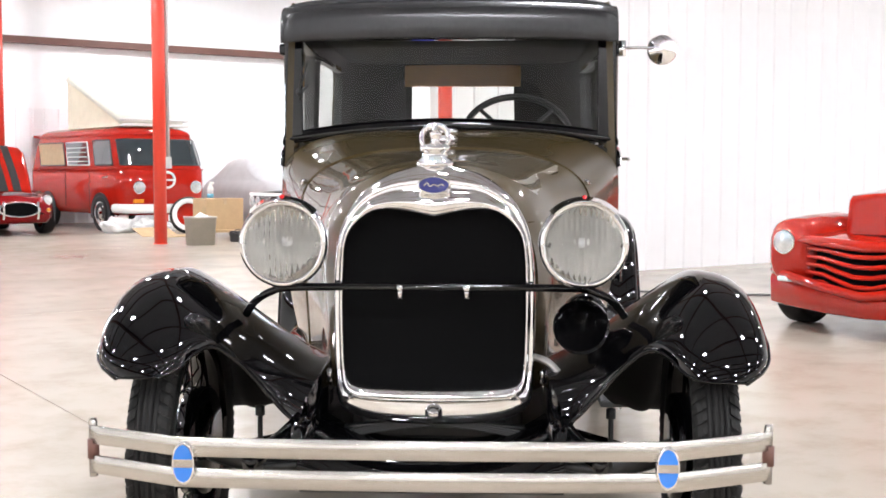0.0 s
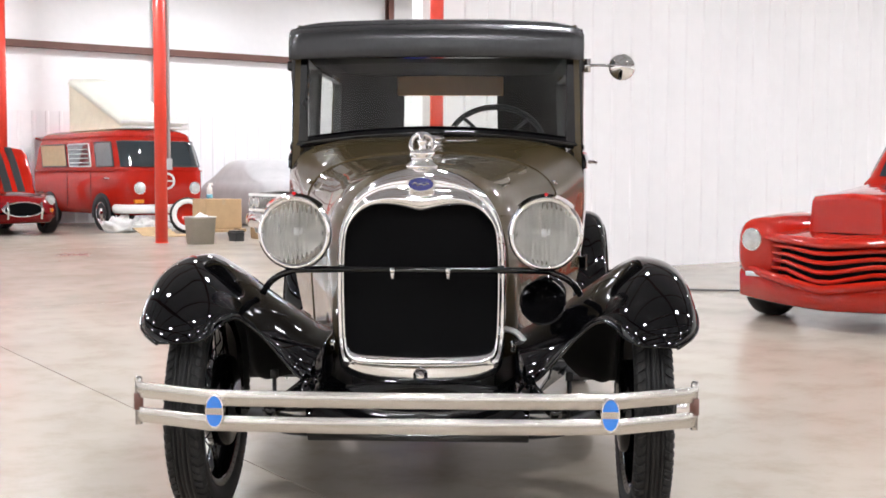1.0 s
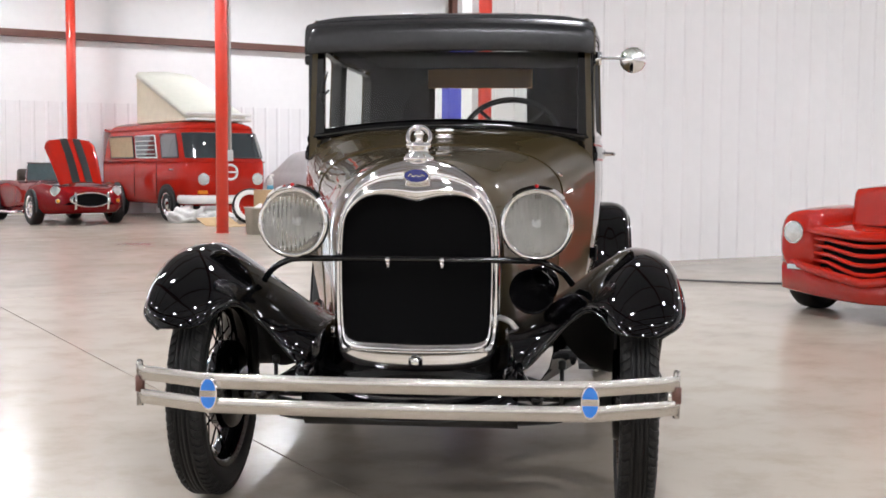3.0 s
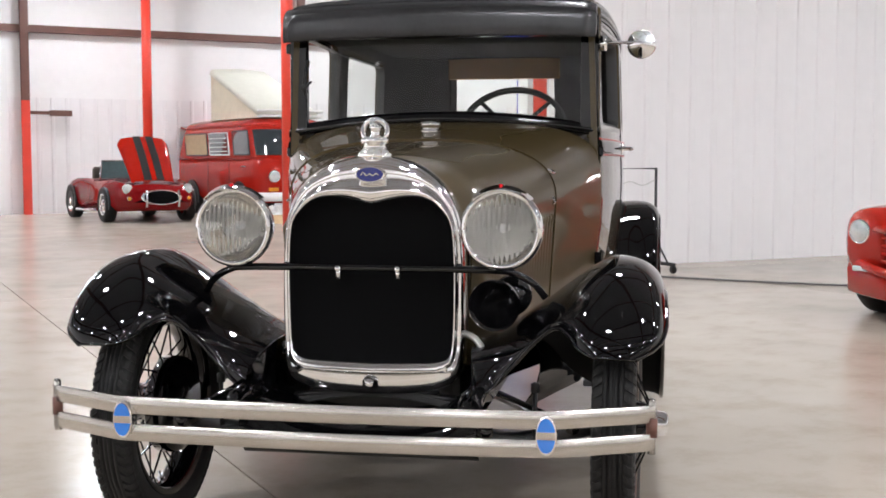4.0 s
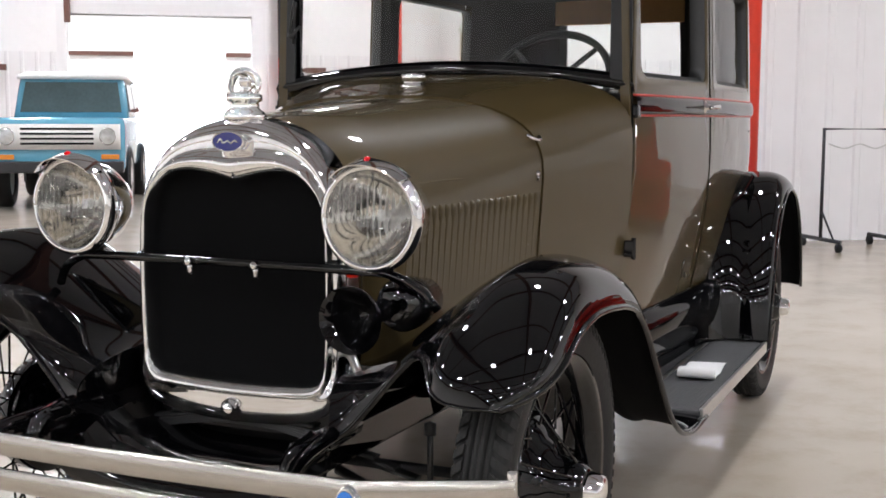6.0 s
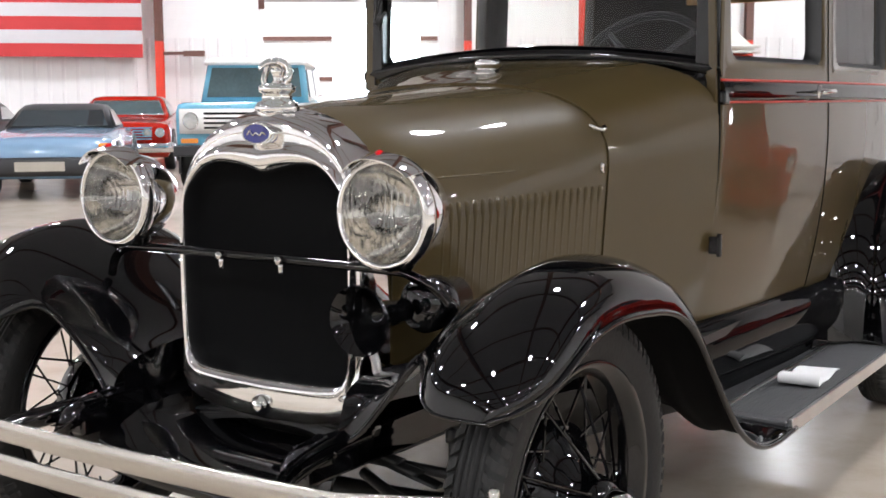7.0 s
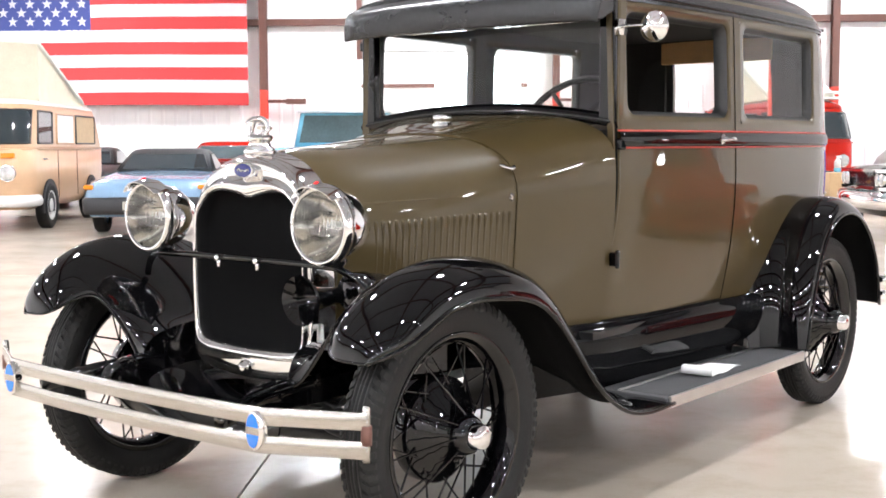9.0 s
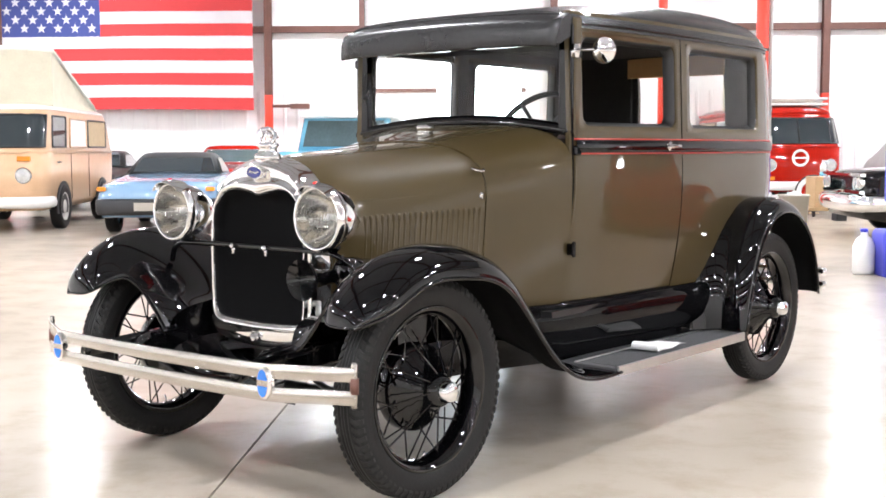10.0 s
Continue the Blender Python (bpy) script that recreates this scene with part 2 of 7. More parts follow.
def tube(bm, pts, r, seg=8, caps=True, flat=1.0):
    """A round bar along points; r may be a list."""
    pts = [Vector(p) for p in pts]
    rings = []
    ref = Vector((0, 0, 1))
    for i, p in enumerate(pts):
        d = (pts[min(i + 1, len(pts) - 1)] - pts[max(i - 1, 0)]).normalized()
        if abs(d.dot(ref)) > 0.95:
            ref = Vector((1, 0, 0)) if abs(d.x) < 0.9 else Vector((0, 1, 0))
        a = d.cross(ref).normalized()
        b = a.cross(d).normalized()
        rr = r[i] if isinstance(r, (list, tuple)) else r
        rings.append([p + a * (rr * math.cos(2 * math.pi * k / seg)) + b * (rr * flat * math.sin(2 * math.pi * k / seg)) for k in range(seg)])
    return loft(bm, rings, True, caps)


def spline(pts, n):
    """Catmull-Rom through points, resampled to n by arc length."""
    P = [Vector(p) for p in pts]
    P = [P[0] * 2 - P[1]] + P + [P[-1] * 2 - P[-2]]
    out = []
    for i in range(1, len(P) - 2):
        for k in range(16):
            t = k / 16
            a, b, c, d = P[i - 1], P[i], P[i + 1], P[i + 2]
            out.append(0.5 * ((2 * b) + (c - a) * t + (2 * a - 5 * b + 4 * c - d) * t * t + (3 * b - a - 3 * c + d) * t ** 3))
    out.append(P[-2])
    acc = [0.0]
    for i in range(1, len(out)):
        acc.append(acc[-1] + (out[i] - out[i - 1]).length)
    res, j = [], 0
    for k in range(n):
        s = acc[-1] * k / (n - 1)
        while j < len(acc) - 2 and acc[j + 1] < s:
            j += 1
        f = (s - acc[j]) / max(1e-9, acc[j + 1] - acc[j])
        res.append(out[j].lerp(out[j + 1], min(1, max(0, f))))
    return res


def interp(x, table):
    """Smooth value at x from rows of (x, value)."""
    if x <= table[0][0]:
        return table[0][1]
    for (a, va), (b, vb) in zip(table, table[1:]):
        if x <= b:
            t = (x - a) / (b - a)
            return va + (vb - va) * t
    return table[-1][1]


def curve(x, table):
    """Value at x on a smooth curve through rows of (x, value)."""
    if x <= table[0][0]:
        return table[0][1]
    if x >= table[-1][0]:
        return table[-1][1]
    i = max(k for k in range(len(table) - 1) if table[k][0] <= x)

    def slope(k):
        a, b = table[max(k - 1, 0)], table[min(k + 1, len(table) - 1)]
        return (b[1] - a[1]) / (b[0] - a[0])
    (a, va), (b, vb) = table[i], table[i + 1]
    h = b - a
    t = (x - a) / h
    return va * (1 + 2 * t) * (1 - t) ** 2 + slope(i) * h * t * (1 - t) ** 2 + vb * t * t * (3 - 2 * t) + slope(i + 1) * h * t * t * (t - 1)


def refined(values, step):
    """The values with further ones put between those more than a step apart."""
    out = [values[0]]
    for a, b in zip(values, values[1:]):
        n = max(1, math.ceil((b - a) / step - 1e-6))
        out += [a + (b - a) * k / n for k in range(1, n)] + [b]
    return out


def rounded(w, h, r, n=5, cx=0.0, cy=0.0):
    """A rounded rectangle's outline, 2D."""
    out = []
    for sx, sy, a0 in ((1, 1, 0), (-1, 1, 90), (-1, -1, 180), (1, -1, 270)):
        for k in range(n + 1):
            a = radians(a0 + 90 * k / n)
            out.append((cx + sx * (w / 2 - r) + r * math.cos(a), cy + sy * (h / 2 - r) + r * math.sin(a)))
    return out


# ---- the building: u runs along the back wall, v towards it ----
GRID = 36.5
BU = Vector((math.cos(radians(GRID)), math.sin(radians(GRID)), 0))
BV = Vector((-math.sin(radians(GRID)), math.cos(radians(GRID)), 0))
U0, U1, V0, V1, VP, UP, HALL = -17.0, 23.0, -24.0, 23.8, 7.4, 4.9, 6.4
DOOR_L, DOOR_R, DOOR_H = -2.4, 1.45, 3.3


def hall(u, v, z=0.0):
    return BU * u + BV * v + Vector((0, 0, z))


def turned(name, bm, mat, **kw):
    """A piece of the setting, built in the hall's own axes."""
    ob = finish(name, bm, mat, smooth=kw.pop("smooth", False), **kw)
    ob.matrix_world = pose(0, 0, 0, 0, 0, GRID)
    return ob


bm = bmesh.new()
vs = [bm.verts.new(hall(u, v, -0.03)) for u, v in ((U0 - 25, V0 - 5), (U1 + 5, V0 - 5), (U1 + 5, V1 + 26), (U0 - 25, V1 + 26))]
bm.faces.new(vs)
floor = tagged(finish("floor", bm, M_JOINT, smooth=False), "polished grey-beige concrete floor in large slabs with thin joints", "floor", kind="structure")
us = [U0 - 20, -25.3, -19.0, -12.7, -6.4, -0.1, 6.2, 12.5, 18.8, U1 + 4]
vv = [V0 - 4, -16.08, -8.42, -0.76, 6.9, 14.56, 22.22, 29.9, 37.5, V1 + 25]
for a, b in zip(us, us[1:]):
    for c, d in zip(vv, vv[1:]):
        bm = bmesh.new()
        box(bm, a + 0.004, b - 0.004, c + 0.004, d - 0.004, -0.025, 0.0)
        ob = part("slab", bm, M_FLOOR, floor, smooth=False)
        ob.matrix_world = pose(0, 0, 0, 0, 0, GRID)


def corrugated(bm, a0, a1, pos, z0, z1, along="u", rib=0.30, deep=0.016):
    """A ribbed metal panel; ribs stand proud by deep."""
    pts, a = [], a0
    while a < a1:
        for d, o in ((0, 0), (rib * 0.72, 0), (rib * 0.78, deep), (rib * 0.94, deep)):
            if a + d < a1:
                pts.append((a + d, o))
        a += rib
    pts.append((a1, 0))
    row = [[(p, pos - o, z) if along == "u" else (pos + o, p, z) for p, o in pts] for z in (z0, z1)]
    loft(bm, row, closed=False)


def wall(name, boxes, label):
    bm = bmesh.new()
    for b in boxes:
        box(bm, *b)
    return tagged(turned(name, bm, M_INSUL), label, "wall", kind="structure")


wall("wall_back", [(U0, DOOR_L, V1, V1 + 0.25, 0, HALL), (DOOR_R, U1, V1, V1 + 0.25, 0, HALL), (DOOR_L, DOOR_R, V1, V1 + 0.25, DOOR_H, HALL)], "white insulated metal back wall with a large doorway")
wall("wall_partition", [(UP, U1, VP, VP + 0.2, 0, HALL)], "white partition wall of the hall")
wall("wall_left", [(U0 - 0.25, U0, V0, V1, 0, HALL)], "plain white side wall")
wall("wall_right", [(U1, U1 + 0.25, V0, V1, 0, HALL)], "plain white side wall")
bm = bmesh.new()
box(bm, U0, U1, V0 - 0.25, V0, 0, HALL)
tagged(turned("wall_front", bm, M_GREYCOL), "plain grey front wall", "wall", kind="structure")

bm = bmesh.new()
corrugated(bm, UP, U1, VP - 0.005, 0.0, HALL, rib=0.305)
tagged(turned("wall_panel_partition", bm, M_WALL), "tall white ribbed metal wall panelling", "wall panel", kind="structure")
bm = bmesh.new()
corrugated(bm, DOOR_R + 0.05, U1, V1 - 0.005, 0.0, 2.5, rib=0.305)
tagged(turned("wall_panel_back", bm, M_WALL), "low white ribbed metal wall lining", "wall panel", kind="structure")
bm = bmesh.new()
corrugated(bm, U0, DOOR_L - 0.05, V1 - 0.005, 0.0, 2.5, rib=0.305)
tagged(turned("wall_panel_flag", bm, M_WALL), "low white ribbed metal wall lining", "wall panel", kind="structure")

bm = bmesh.new()
box(bm, U0 - 0.25, U1 + 0.25, V0 - 0.25, V1 + 0.25, HALL, HALL + 0.2)
plain = len(bm.faces)
v = V0 + 1.0
while v < V1:
    box(bm, U0, U1, v - 0.06, v + 0.06, HALL - 0.24, HALL)
    v += 3.1
bm.faces.ensure_lookup_table()
for f in bm.faces[plain:]:
    f.material_index = 1
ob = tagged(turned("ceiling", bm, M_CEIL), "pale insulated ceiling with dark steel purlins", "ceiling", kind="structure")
ob.data.materials.append(M_GIRT)


def rafter(u):
    bm = bmesh.new()
    box(bm, u - 0.10, u + 0.10, V0, V1, HALL - 0.62, HALL - 0.59)
    box(bm, u - 0.10, u + 0.10, V0, V1, HALL - 0.26, HALL - 0.23)
    box(bm, u - 0.012, u + 0.012, V0, V1, HALL - 0.59, HALL - 0.26)
    return tagged(turned("roof_beam", bm, M_GIRT), "brown steel roof beam", "beam", "roof beams", "structure")


COLS = [-17 + 0.1, -10.9, -4.55, 2.08, 8.25, 14.5, 20.8]
for u in COLS:
    rafter(u)


def wall_girt(name, u0, u1, z):
    bm = bmesh.new()
    box(bm, u0, u1, V1 - 0.20, V1 - 0.19 + 0.18, z - 0.075, z - 0.065)
    box(bm, u0, u1, V1 - 0.20, V1 - 0.01, z + 0.065, z + 0.075)
    box(bm, u0, u1, V1 - 0.205, V1 - 0.195, z - 0.075, z + 0.075)
    return tagged(turned(name, bm, M_GIRT), "brown steel wall rail", "wall rail", "wall rails", "structure")


wall_girt("wall_rail", U0, U1, 3.95)


def wall_column(u):
    """A wall column: brown H-section, its foot painted red, with a short stub rail."""
    th = thing("wall_column", "brown steel wall column with a red-painted foot", "column", "wall columns", "structure")
    th.matrix_world = pose(*hall(u, V1 - 0.32), 0, 0, GRID)
    for nm, z0, z1, m in (("column_foot", 0.0, 2.42, M_REDCOL), ("column_shaft", 2.42, HALL - 0.3, M_GIRT)):
        bm = bmesh.new()
        box(bm, -0.08, 0.08, -0.10, -0.085, z0, z1)
        box(bm, -0.08, 0.08, 0.085, 0.10, z0, z1)
        box(bm, -0.01, 0.01, -0.085, 0.085, z0, z1)
        part(nm, bm, m, th, smooth=False)
    if u < 5:
        bm = bmesh.new()
        box(bm, 0.08, 0.55, 0.02, 0.09, 2.13, 2.20)
        box(bm, 0.50, 0.95, -0.02, 0.12, 2.10, 2.22)
        part("stub_rail", bm, M_GIRT, th, smooth=False)
    return th


for u in COLS[1:]:
    wall_column(u)


def round_column(u, v, r=0.10):
    th = thing("red_column", "round red-painted steel column standing on the concrete floor", "column", "red columns", "structure")
    th.matrix_world = pose(*hall(u, v), 0, 0, GRID)
    bm = bmesh.new()
    lathe(bm, [(0.0, 0.012), (r, 0.012), (r, HALL - 0.6), (0.0, HALL - 0.6)], axis="z", seg=28)
    part("shaft", bm, M_REDCOL, th)
    bm = bmesh.new()
    lathe(bm, [(0.0, 0.0), (r + 0.012, 0.0), (r + 0.012, 0.012), (0.0, 0.012)], axis="z", seg=28)
    part("base_plate", bm, M_REDCOL, th)
    return th


for u, v, r in ((4.74, 6.9, 0.068), (5.07, 15.3, 0.10), (4.45, 22.6, 0.10)):
    round_column(u, v, r)
th = tagged(new("conduit_pipe"), "white conduit pipe with a switch box beside the red column", "pipe", kind="structure")
th.matrix_world = pose(*hall(5.07, 15.3), 0, 0, GRID)
bm = bmesh.new()
tube(bm, [(0.135, 0.0, 1.35), (0.135, 0.0, HALL - 0.6)], 0.03, 10)
part("pipe", bm, M_GREYCOL, th)
bm = bmesh.new()
box(bm, 0.06, 0.17, -0.07, 0.05, 1.18, 1.36)
part("switch_box", bm, M_GREYCOL, th, smooth=False, bevel=0.006)

# door jambs and header, and the bay beyond the doorway
bm = bmesh.new()
box(bm, DOOR_R, DOOR_R + 0.28, V1 - 0.16, V1 + 0.30, 0, DOOR_H + 0.2)
box(bm, DOOR_L - 0.20, DOOR_L, V1 - 0.10, V1 + 0.30, 0, DOOR_H + 0.2)
box(bm, DOOR_L, DOOR_R, V1 - 0.10, V1 + 0.30, DOOR_H, DOOR_H + 0.22)
tagged(turned("door_1_frame", bm, M_WALL), "white steel frame of the wide doorway", "door frame", kind="structure")
bm = bmesh.new()
box(bm, DOOR_L - 0.02, DOOR_L + 0.10, V1 - 0.34, V1 - 0.22, 3.1, HALL)
tagged(turned("door_1_post", bm, M_GIRT), "brown steel post beside the wide doorway", "post", kind="structure")
VB = V1 + 22.0
wall("wall_bay_back", [(U0, -1.8, VB, VB + 0.2, 0, HALL), (1.7, 12, VB, VB + 0.2, 0, HALL), (-1.8, 1.7, VB, VB + 0.2, 4.8, HALL)], "white end wall of the bay beyond")
wall("wall_bay_side", [(-13.0, -12.8, V1 + 0.3, VB, 0, HALL)], "white side wall of the bay beyond")
wall("wall_bay_far_side", [(11.8, 12.0, V1 + 0.3, VB, 0, HALL)], "white side wall of the bay beyond")
bm = bmesh.new()
box(bm, -13, 12, V1 + 0.26, VB + 0.2, HALL, HALL + 0.2)
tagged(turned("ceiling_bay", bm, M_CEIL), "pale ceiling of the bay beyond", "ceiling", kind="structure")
for z in (2.0, 3.6):
    bm = bmesh.new()
    box(bm, -12.8, -1.8, VB - 0.15, VB - 0.002, z - 0.08, z + 0.08)
    box(bm, 1.7, 11.8, VB - 0.15, VB - 0.002, z - 0.08, z + 0.08)
    tagged(turned("wall_rail", bm, M_GIRT), "brown steel wall rail", "wall rail", "wall rails", "structure")


bm = bmesh.new()
box(bm, -6.0, 6.0, VB + 3.0, VB + 3.05, -0.02, 7.0)
tagged(turned("backdrop", bm, M_SKYGLOW), "bright daylight outside the far doorway", "daylight", kind="structure")


# ---- ceiling lamps ----
def ceiling_lamp(u, v):
    th = thing("ceiling_lamp", "round high-bay ceiling lamp, lit", "lamp", "ceiling lamps")
    th.matrix_world = pose(*hall(u, v, HALL - 0.75), 0, 0, GRID)
    bm = bmesh.new()
    lathe(bm, [(0.0, 0.30), (0.08, 0.30), (0.10, 0.14), (0.25, 0.02), (0.26, 0.0), (0.245, 0.0)], axis="z", seg=20)
    part("reflector", bm, M_LAMPBODY, th)
    bm = bmesh.new()
    lathe(bm, [(0.24, 0.005), (0.13, -0.02), (0.0, -0.028)], axis="z", seg=20)
    part("bulb", bm, M_LAMP, th, "bright white lamp")
    bm = bmesh.new()
    tube(bm, [(0, 0, 0.29), (0, 0, 0.72)], 0.012, 6)
    part("stem", bm, M_LAMPBODY, th)
    return th


first = ceiling_lamp(-14.0, -3.9)
for i in range(7):
    for j in range(-3, 5):
        if i or j:
            copy_thing(first, pose(*hall(-14.0 + 5.6 * i, -3.9 + 6.2 * j, HALL - 0.75), 0, 0, GRID))
for u in (-10, -5, 0, 5, 10):
    for v in (27.5, 33.0, 38.5, 43.5):
        copy_thing(first, pose(*hall(u, v, HALL - 0.75), 0, 0, GRID))
# ---- the vintage car: nose towards -y, front axle at y = 0 ----
car = thing("vintage_car", "taupe and black 1920s two-door sedan with chrome radiator, parked on concrete", "car")
TRACK, BASE, TYRE, AXLE = 0.705, 2.705, 0.373, 0.062


def section(y, wb, zb, wc, zc, zt, n, e=1.0, k=14):
    """Half an engine-cover section, from the foot of the side to the middle of the top."""
    pts = [(wb + (wc - wb) * (1 - (1 - t) ** e), y, zb + (zc - zb) * t) for t in (0, 0.1, 0.2, 0.3, 0.4, 0.5, 0.6, 0.7, 0.8, 0.9)]
    for i in range(k + 1):
        a = math.pi / 2 * i / k
        pts.append((wc * math.cos(a) ** (2 / n), y, zc + (zt - zc) * math.sin(a) ** (2 / n)))
    return pts


def full(sec):
    return sec + [(-x, y, z) for x, y, z in sec[-2::-1]]


HOOD = {0.100: (0.255, 0.52, 0.272, 0.80, 1.122, 2.2), 0.18: (0.290, 0.52, 0.311, 0.845, 1.137, 2.25), 0.40: (0.341, 0.52, 0.367, 0.90, 1.155, 2.35),
        0.60: (0.392, 0.52, 0.421, 0.95, 1.172, 2.5), 0.735: (0.432, 0.52, 0.461, 0.985, 1.184, 2.6)}
COWL = {0.742: (0.432, 0.50, 0.463, 0.985, 1.186, 2.6), 0.84: (0.457, 0.50, 0.496, 1.0, 1.202, 2.7, 1.2), 0.95: (0.482, 0.50, 0.532, 1.02, 1.222, 2.85, 1.5), 1.05: (0.504, 0.50, 0.564, 1.04, 1.240, 3.05, 1.8), 1.142: (0.524, 0.50, 0.5925, 1.05, 1.255, 3.3, 2.05)}


def thick(rows):
    """The sections with smooth ones between them."""
    n = max(len(p) for p in rows.values())
    full_rows = {y: tuple(p) + (1.0,) * (n - len(p)) for y, p in rows.items()}
    return {y: tuple(curve(y, [(k, p[i]) for k, p in full_rows.items()]) for i in range(n)) for y in refined(list(rows), 0.035)}


bm = bmesh.new()
loft(bm, [full(section(y, *p)) for y, p in thick(HOOD).items()], closed=False)
hood = part("engine_hood", bm, M_BODY, car, "taupe engine hood with louvred sides", solid=0.006)
bm = bmesh.new()
loft(bm, [full(section(y, *p)) for y, p in thick(COWL).items()], closed=False)
cowl = part("cowl", bm, M_BODY, car, solid=0.01)


def hood_x(y, z):
    """Half width of the engine cover at y and z."""
    wb, zb, wc, zc, zt, n = [curve(y, [(k, p[i]) for k, p in HOOD.items()]) for i in range(6)]
    if z <= zc:
        return wb + (wc - wb) * (z - zb) / (zc - zb)
    return wc * (1 - ((z - zc) / (zt - zc)) ** n) ** (1 / n)


# hinge beads along the hood: centre and both shoulders
bm = bmesh.new()
tube(bm, [(0, y, HOOD[y][4] + 0.003) for y in HOOD], 0.006, 6)
part("hood_hinge", bm, M_BODY, hood)
for s in (1, -1):
    bm = bmesh.new()
    for rows, owner, y0, y1 in ((HOOD, hood, 0.112, 0.732), (COWL, cowl, 0.746, 1.13)):
        sec = thick(rows)
        pts = []
        for y in refined([y0, y1], 0.06):
            wc, zc, zt, n = [curve(y, [(k, p[i]) for k, p in sec.items()]) for i in (2, 3, 4, 5)]
            z = curve(y, ((0.1, 0.972), (0.4, 0.980), (0.735, 0.992), (0.95, 1.018), (1.14, 1.045)))
            u = max(0.0, (z - zc) / (zt - zc))
            pts.append((s * (wc * (1 - u ** n) ** (1 / n) + 0.0005), y, z))
        bm = bmesh.new()
        tube(bm, [(x, y, z + 0.0045) for x, y, z in pts], 0.0045, 8)
        bead = part("hood_hinge", bm, M_BODY, owner)
        bm = bmesh.new()
        tube(bm, [(x, y, z - 0.001) for x, y, z in pts], 0.0022, 6)
        part("hinge_gap", bm, M_DARK, bead, "dark gap under the hinge bead")
    bm = bmesh.new()
    tube(bm, [p for p in section(0.739, *HOOD[0.735])] if s > 0 else [(-x, y, z) for x, y, z in section(0.739, *HOOD[0.735])], 0.006, 8)
    part("cowl_bead", bm, M_BODY, cowl)
    # louvres: pressed blisters, each with its own slot
    for i in range(22):
        y, rise = 0.215 + i * (0.715 - 0.215) / 21, 0.016 * i / 21
        rings = []
        for z, o, w in ((0.605, 0.0, 0.004), (0.62, 0.0045, 0.007), (0.72, 0.006, 0.0075), (0.82, 0.007, 0.0075), (0.88, 0.008, 0.008), (0.904, 0.011, 0.009), (0.916, 0.0125, 0.009), (0.926, 0.010, 0.008), (0.932, 0.0, 0.004)):
            z += rise - 0.003
            rings.append([(s * (hood_x(y + dy * w, z) + k * o * 1.3 - 0.0008), y + dy * w, z) for dy, k in ((-1, 0), (-0.6, 0.75), (0, 1), (0.6, 0.75), (1, 0))])
        lv = bmesh.new()
        loft(lv, rings if s < 0 else [r[::-1] for r in rings], closed=True, caps=True)
        part("louver", lv, M_BODY, hood, angle=60)
    # hood latch on the side
    bm = bmesh.new()
    lathe(bm, [(0.0, -0.013), (0.007, -0.013), (0.005, 0.0), (0.008, 0.008), (0.0, 0.013)], (s * 0.461, 0.72, 0.985), "z", 12)
    tube(bm, [(s * 0.463, 0.705, 0.985), (s * 0.472, 0.70, 0.978)], 0.004, 8)
    part("hood_latch", bm, M_CHROME, hood)
    bm = bmesh.new()
    tube(bm, spline([(s * 0.452, 0.742, 1.085), (s * 0.462, 0.728, 1.078), (s * 0.458, 0.70, 1.080), (s * 0.448, 0.672, 1.088)], 10), [0.006, 0.008, 0.007, 0.006, 0.005, 0.005, 0.005, 0.006, 0.006, 0.004], 8)
    part("hood_latch", bm, M_CHROME, hood)
    bm = bmesh.new()
    lathe(bm, [(0.0, -0.02), (0.011, -0.02), (0.008, 0.0), (0.013, 0.012), (0.0, 0.02)], (s * 0.29, 0.10, 0.56), "z", 12)
    part("hood_latch", bm, M_CHROME, hood)

# ---- radiator ----
radiator = new("radiator")
radiator.parent = car
radiator["label"] = "chrome radiator shell round a black core"
OUT = [(0, 1.136), (0.05, 1.130), (0.13, 1.104), (0.20, 1.052), (0.243, 0.98), (0.262, 0.90), (0.268, 0.80), (0.268, 0.68), (0.264, 0.57), (0.250, 0.500), (0.205, 0.467), (0.12, 0.451), (0, 0.445)]
INN = [(0, 0.990), (0.012, 0.992), (0.05, 1.002), (0.09, 1.009), (0.13, 1.011), (0.168, 1.003), (0.205, 0.974), (0.229, 0.935), (0.236, 0.86), (0.237, 0.74), (0.234, 0.63), (0.228, 0.575), (0.205, 0.552), (0.12, 0.545), (0, 0.542)]
NR = 44
half_o = spline([(x, 0, z) for x, z in OUT], NR)
half_i = spline([(x, 0, z) for x, z in INN], NR)


def outline(f):
    """A closed shell outline at the share f from outer (0) to inner (1) edge."""
    h = [half_o[i].lerp(half_i[i], f) for i in range(NR)]
    return h + [Vector((-p.x, 0, p.z)) for p in h[-2:0:-1]]


bm = bmesh.new()
rings = []
for f, y in ((0.0, 0.108), (0.0, 0.050), (0.02, 0.028), (0.08, 0.010), (0.20, 0.000), (0.36, 0.000), (0.50, 0.002), (0.58, -0.003), (0.64, -0.014), (0.76, -0.018), (0.90, -0.012), (0.97, -0.002), (1.0, 0.010), (1.0, 0.045)):
    ring = []
    for p in outline(f):
        low = min(1.0, max(0.0, (0.575 - p.z) / 0.05)) * (1 if f < 0.95 and y < 0.04 else 0)
        ring.append(Vector((p.x, y * (1 - low) + (-0.022 + 0.016 * (1 - f) ** 5) * low, p.z)))
    rings.append(ring)
loft(bm, rings)
part("radiator_shell", bm, M_CHROME, radiator, "mirror-bright chrome shell", angle=50)
bm = bmesh.new()
bm.faces.new([bm.verts.new((p.x, 0.040, p.z)) for p in outline(1.0)])
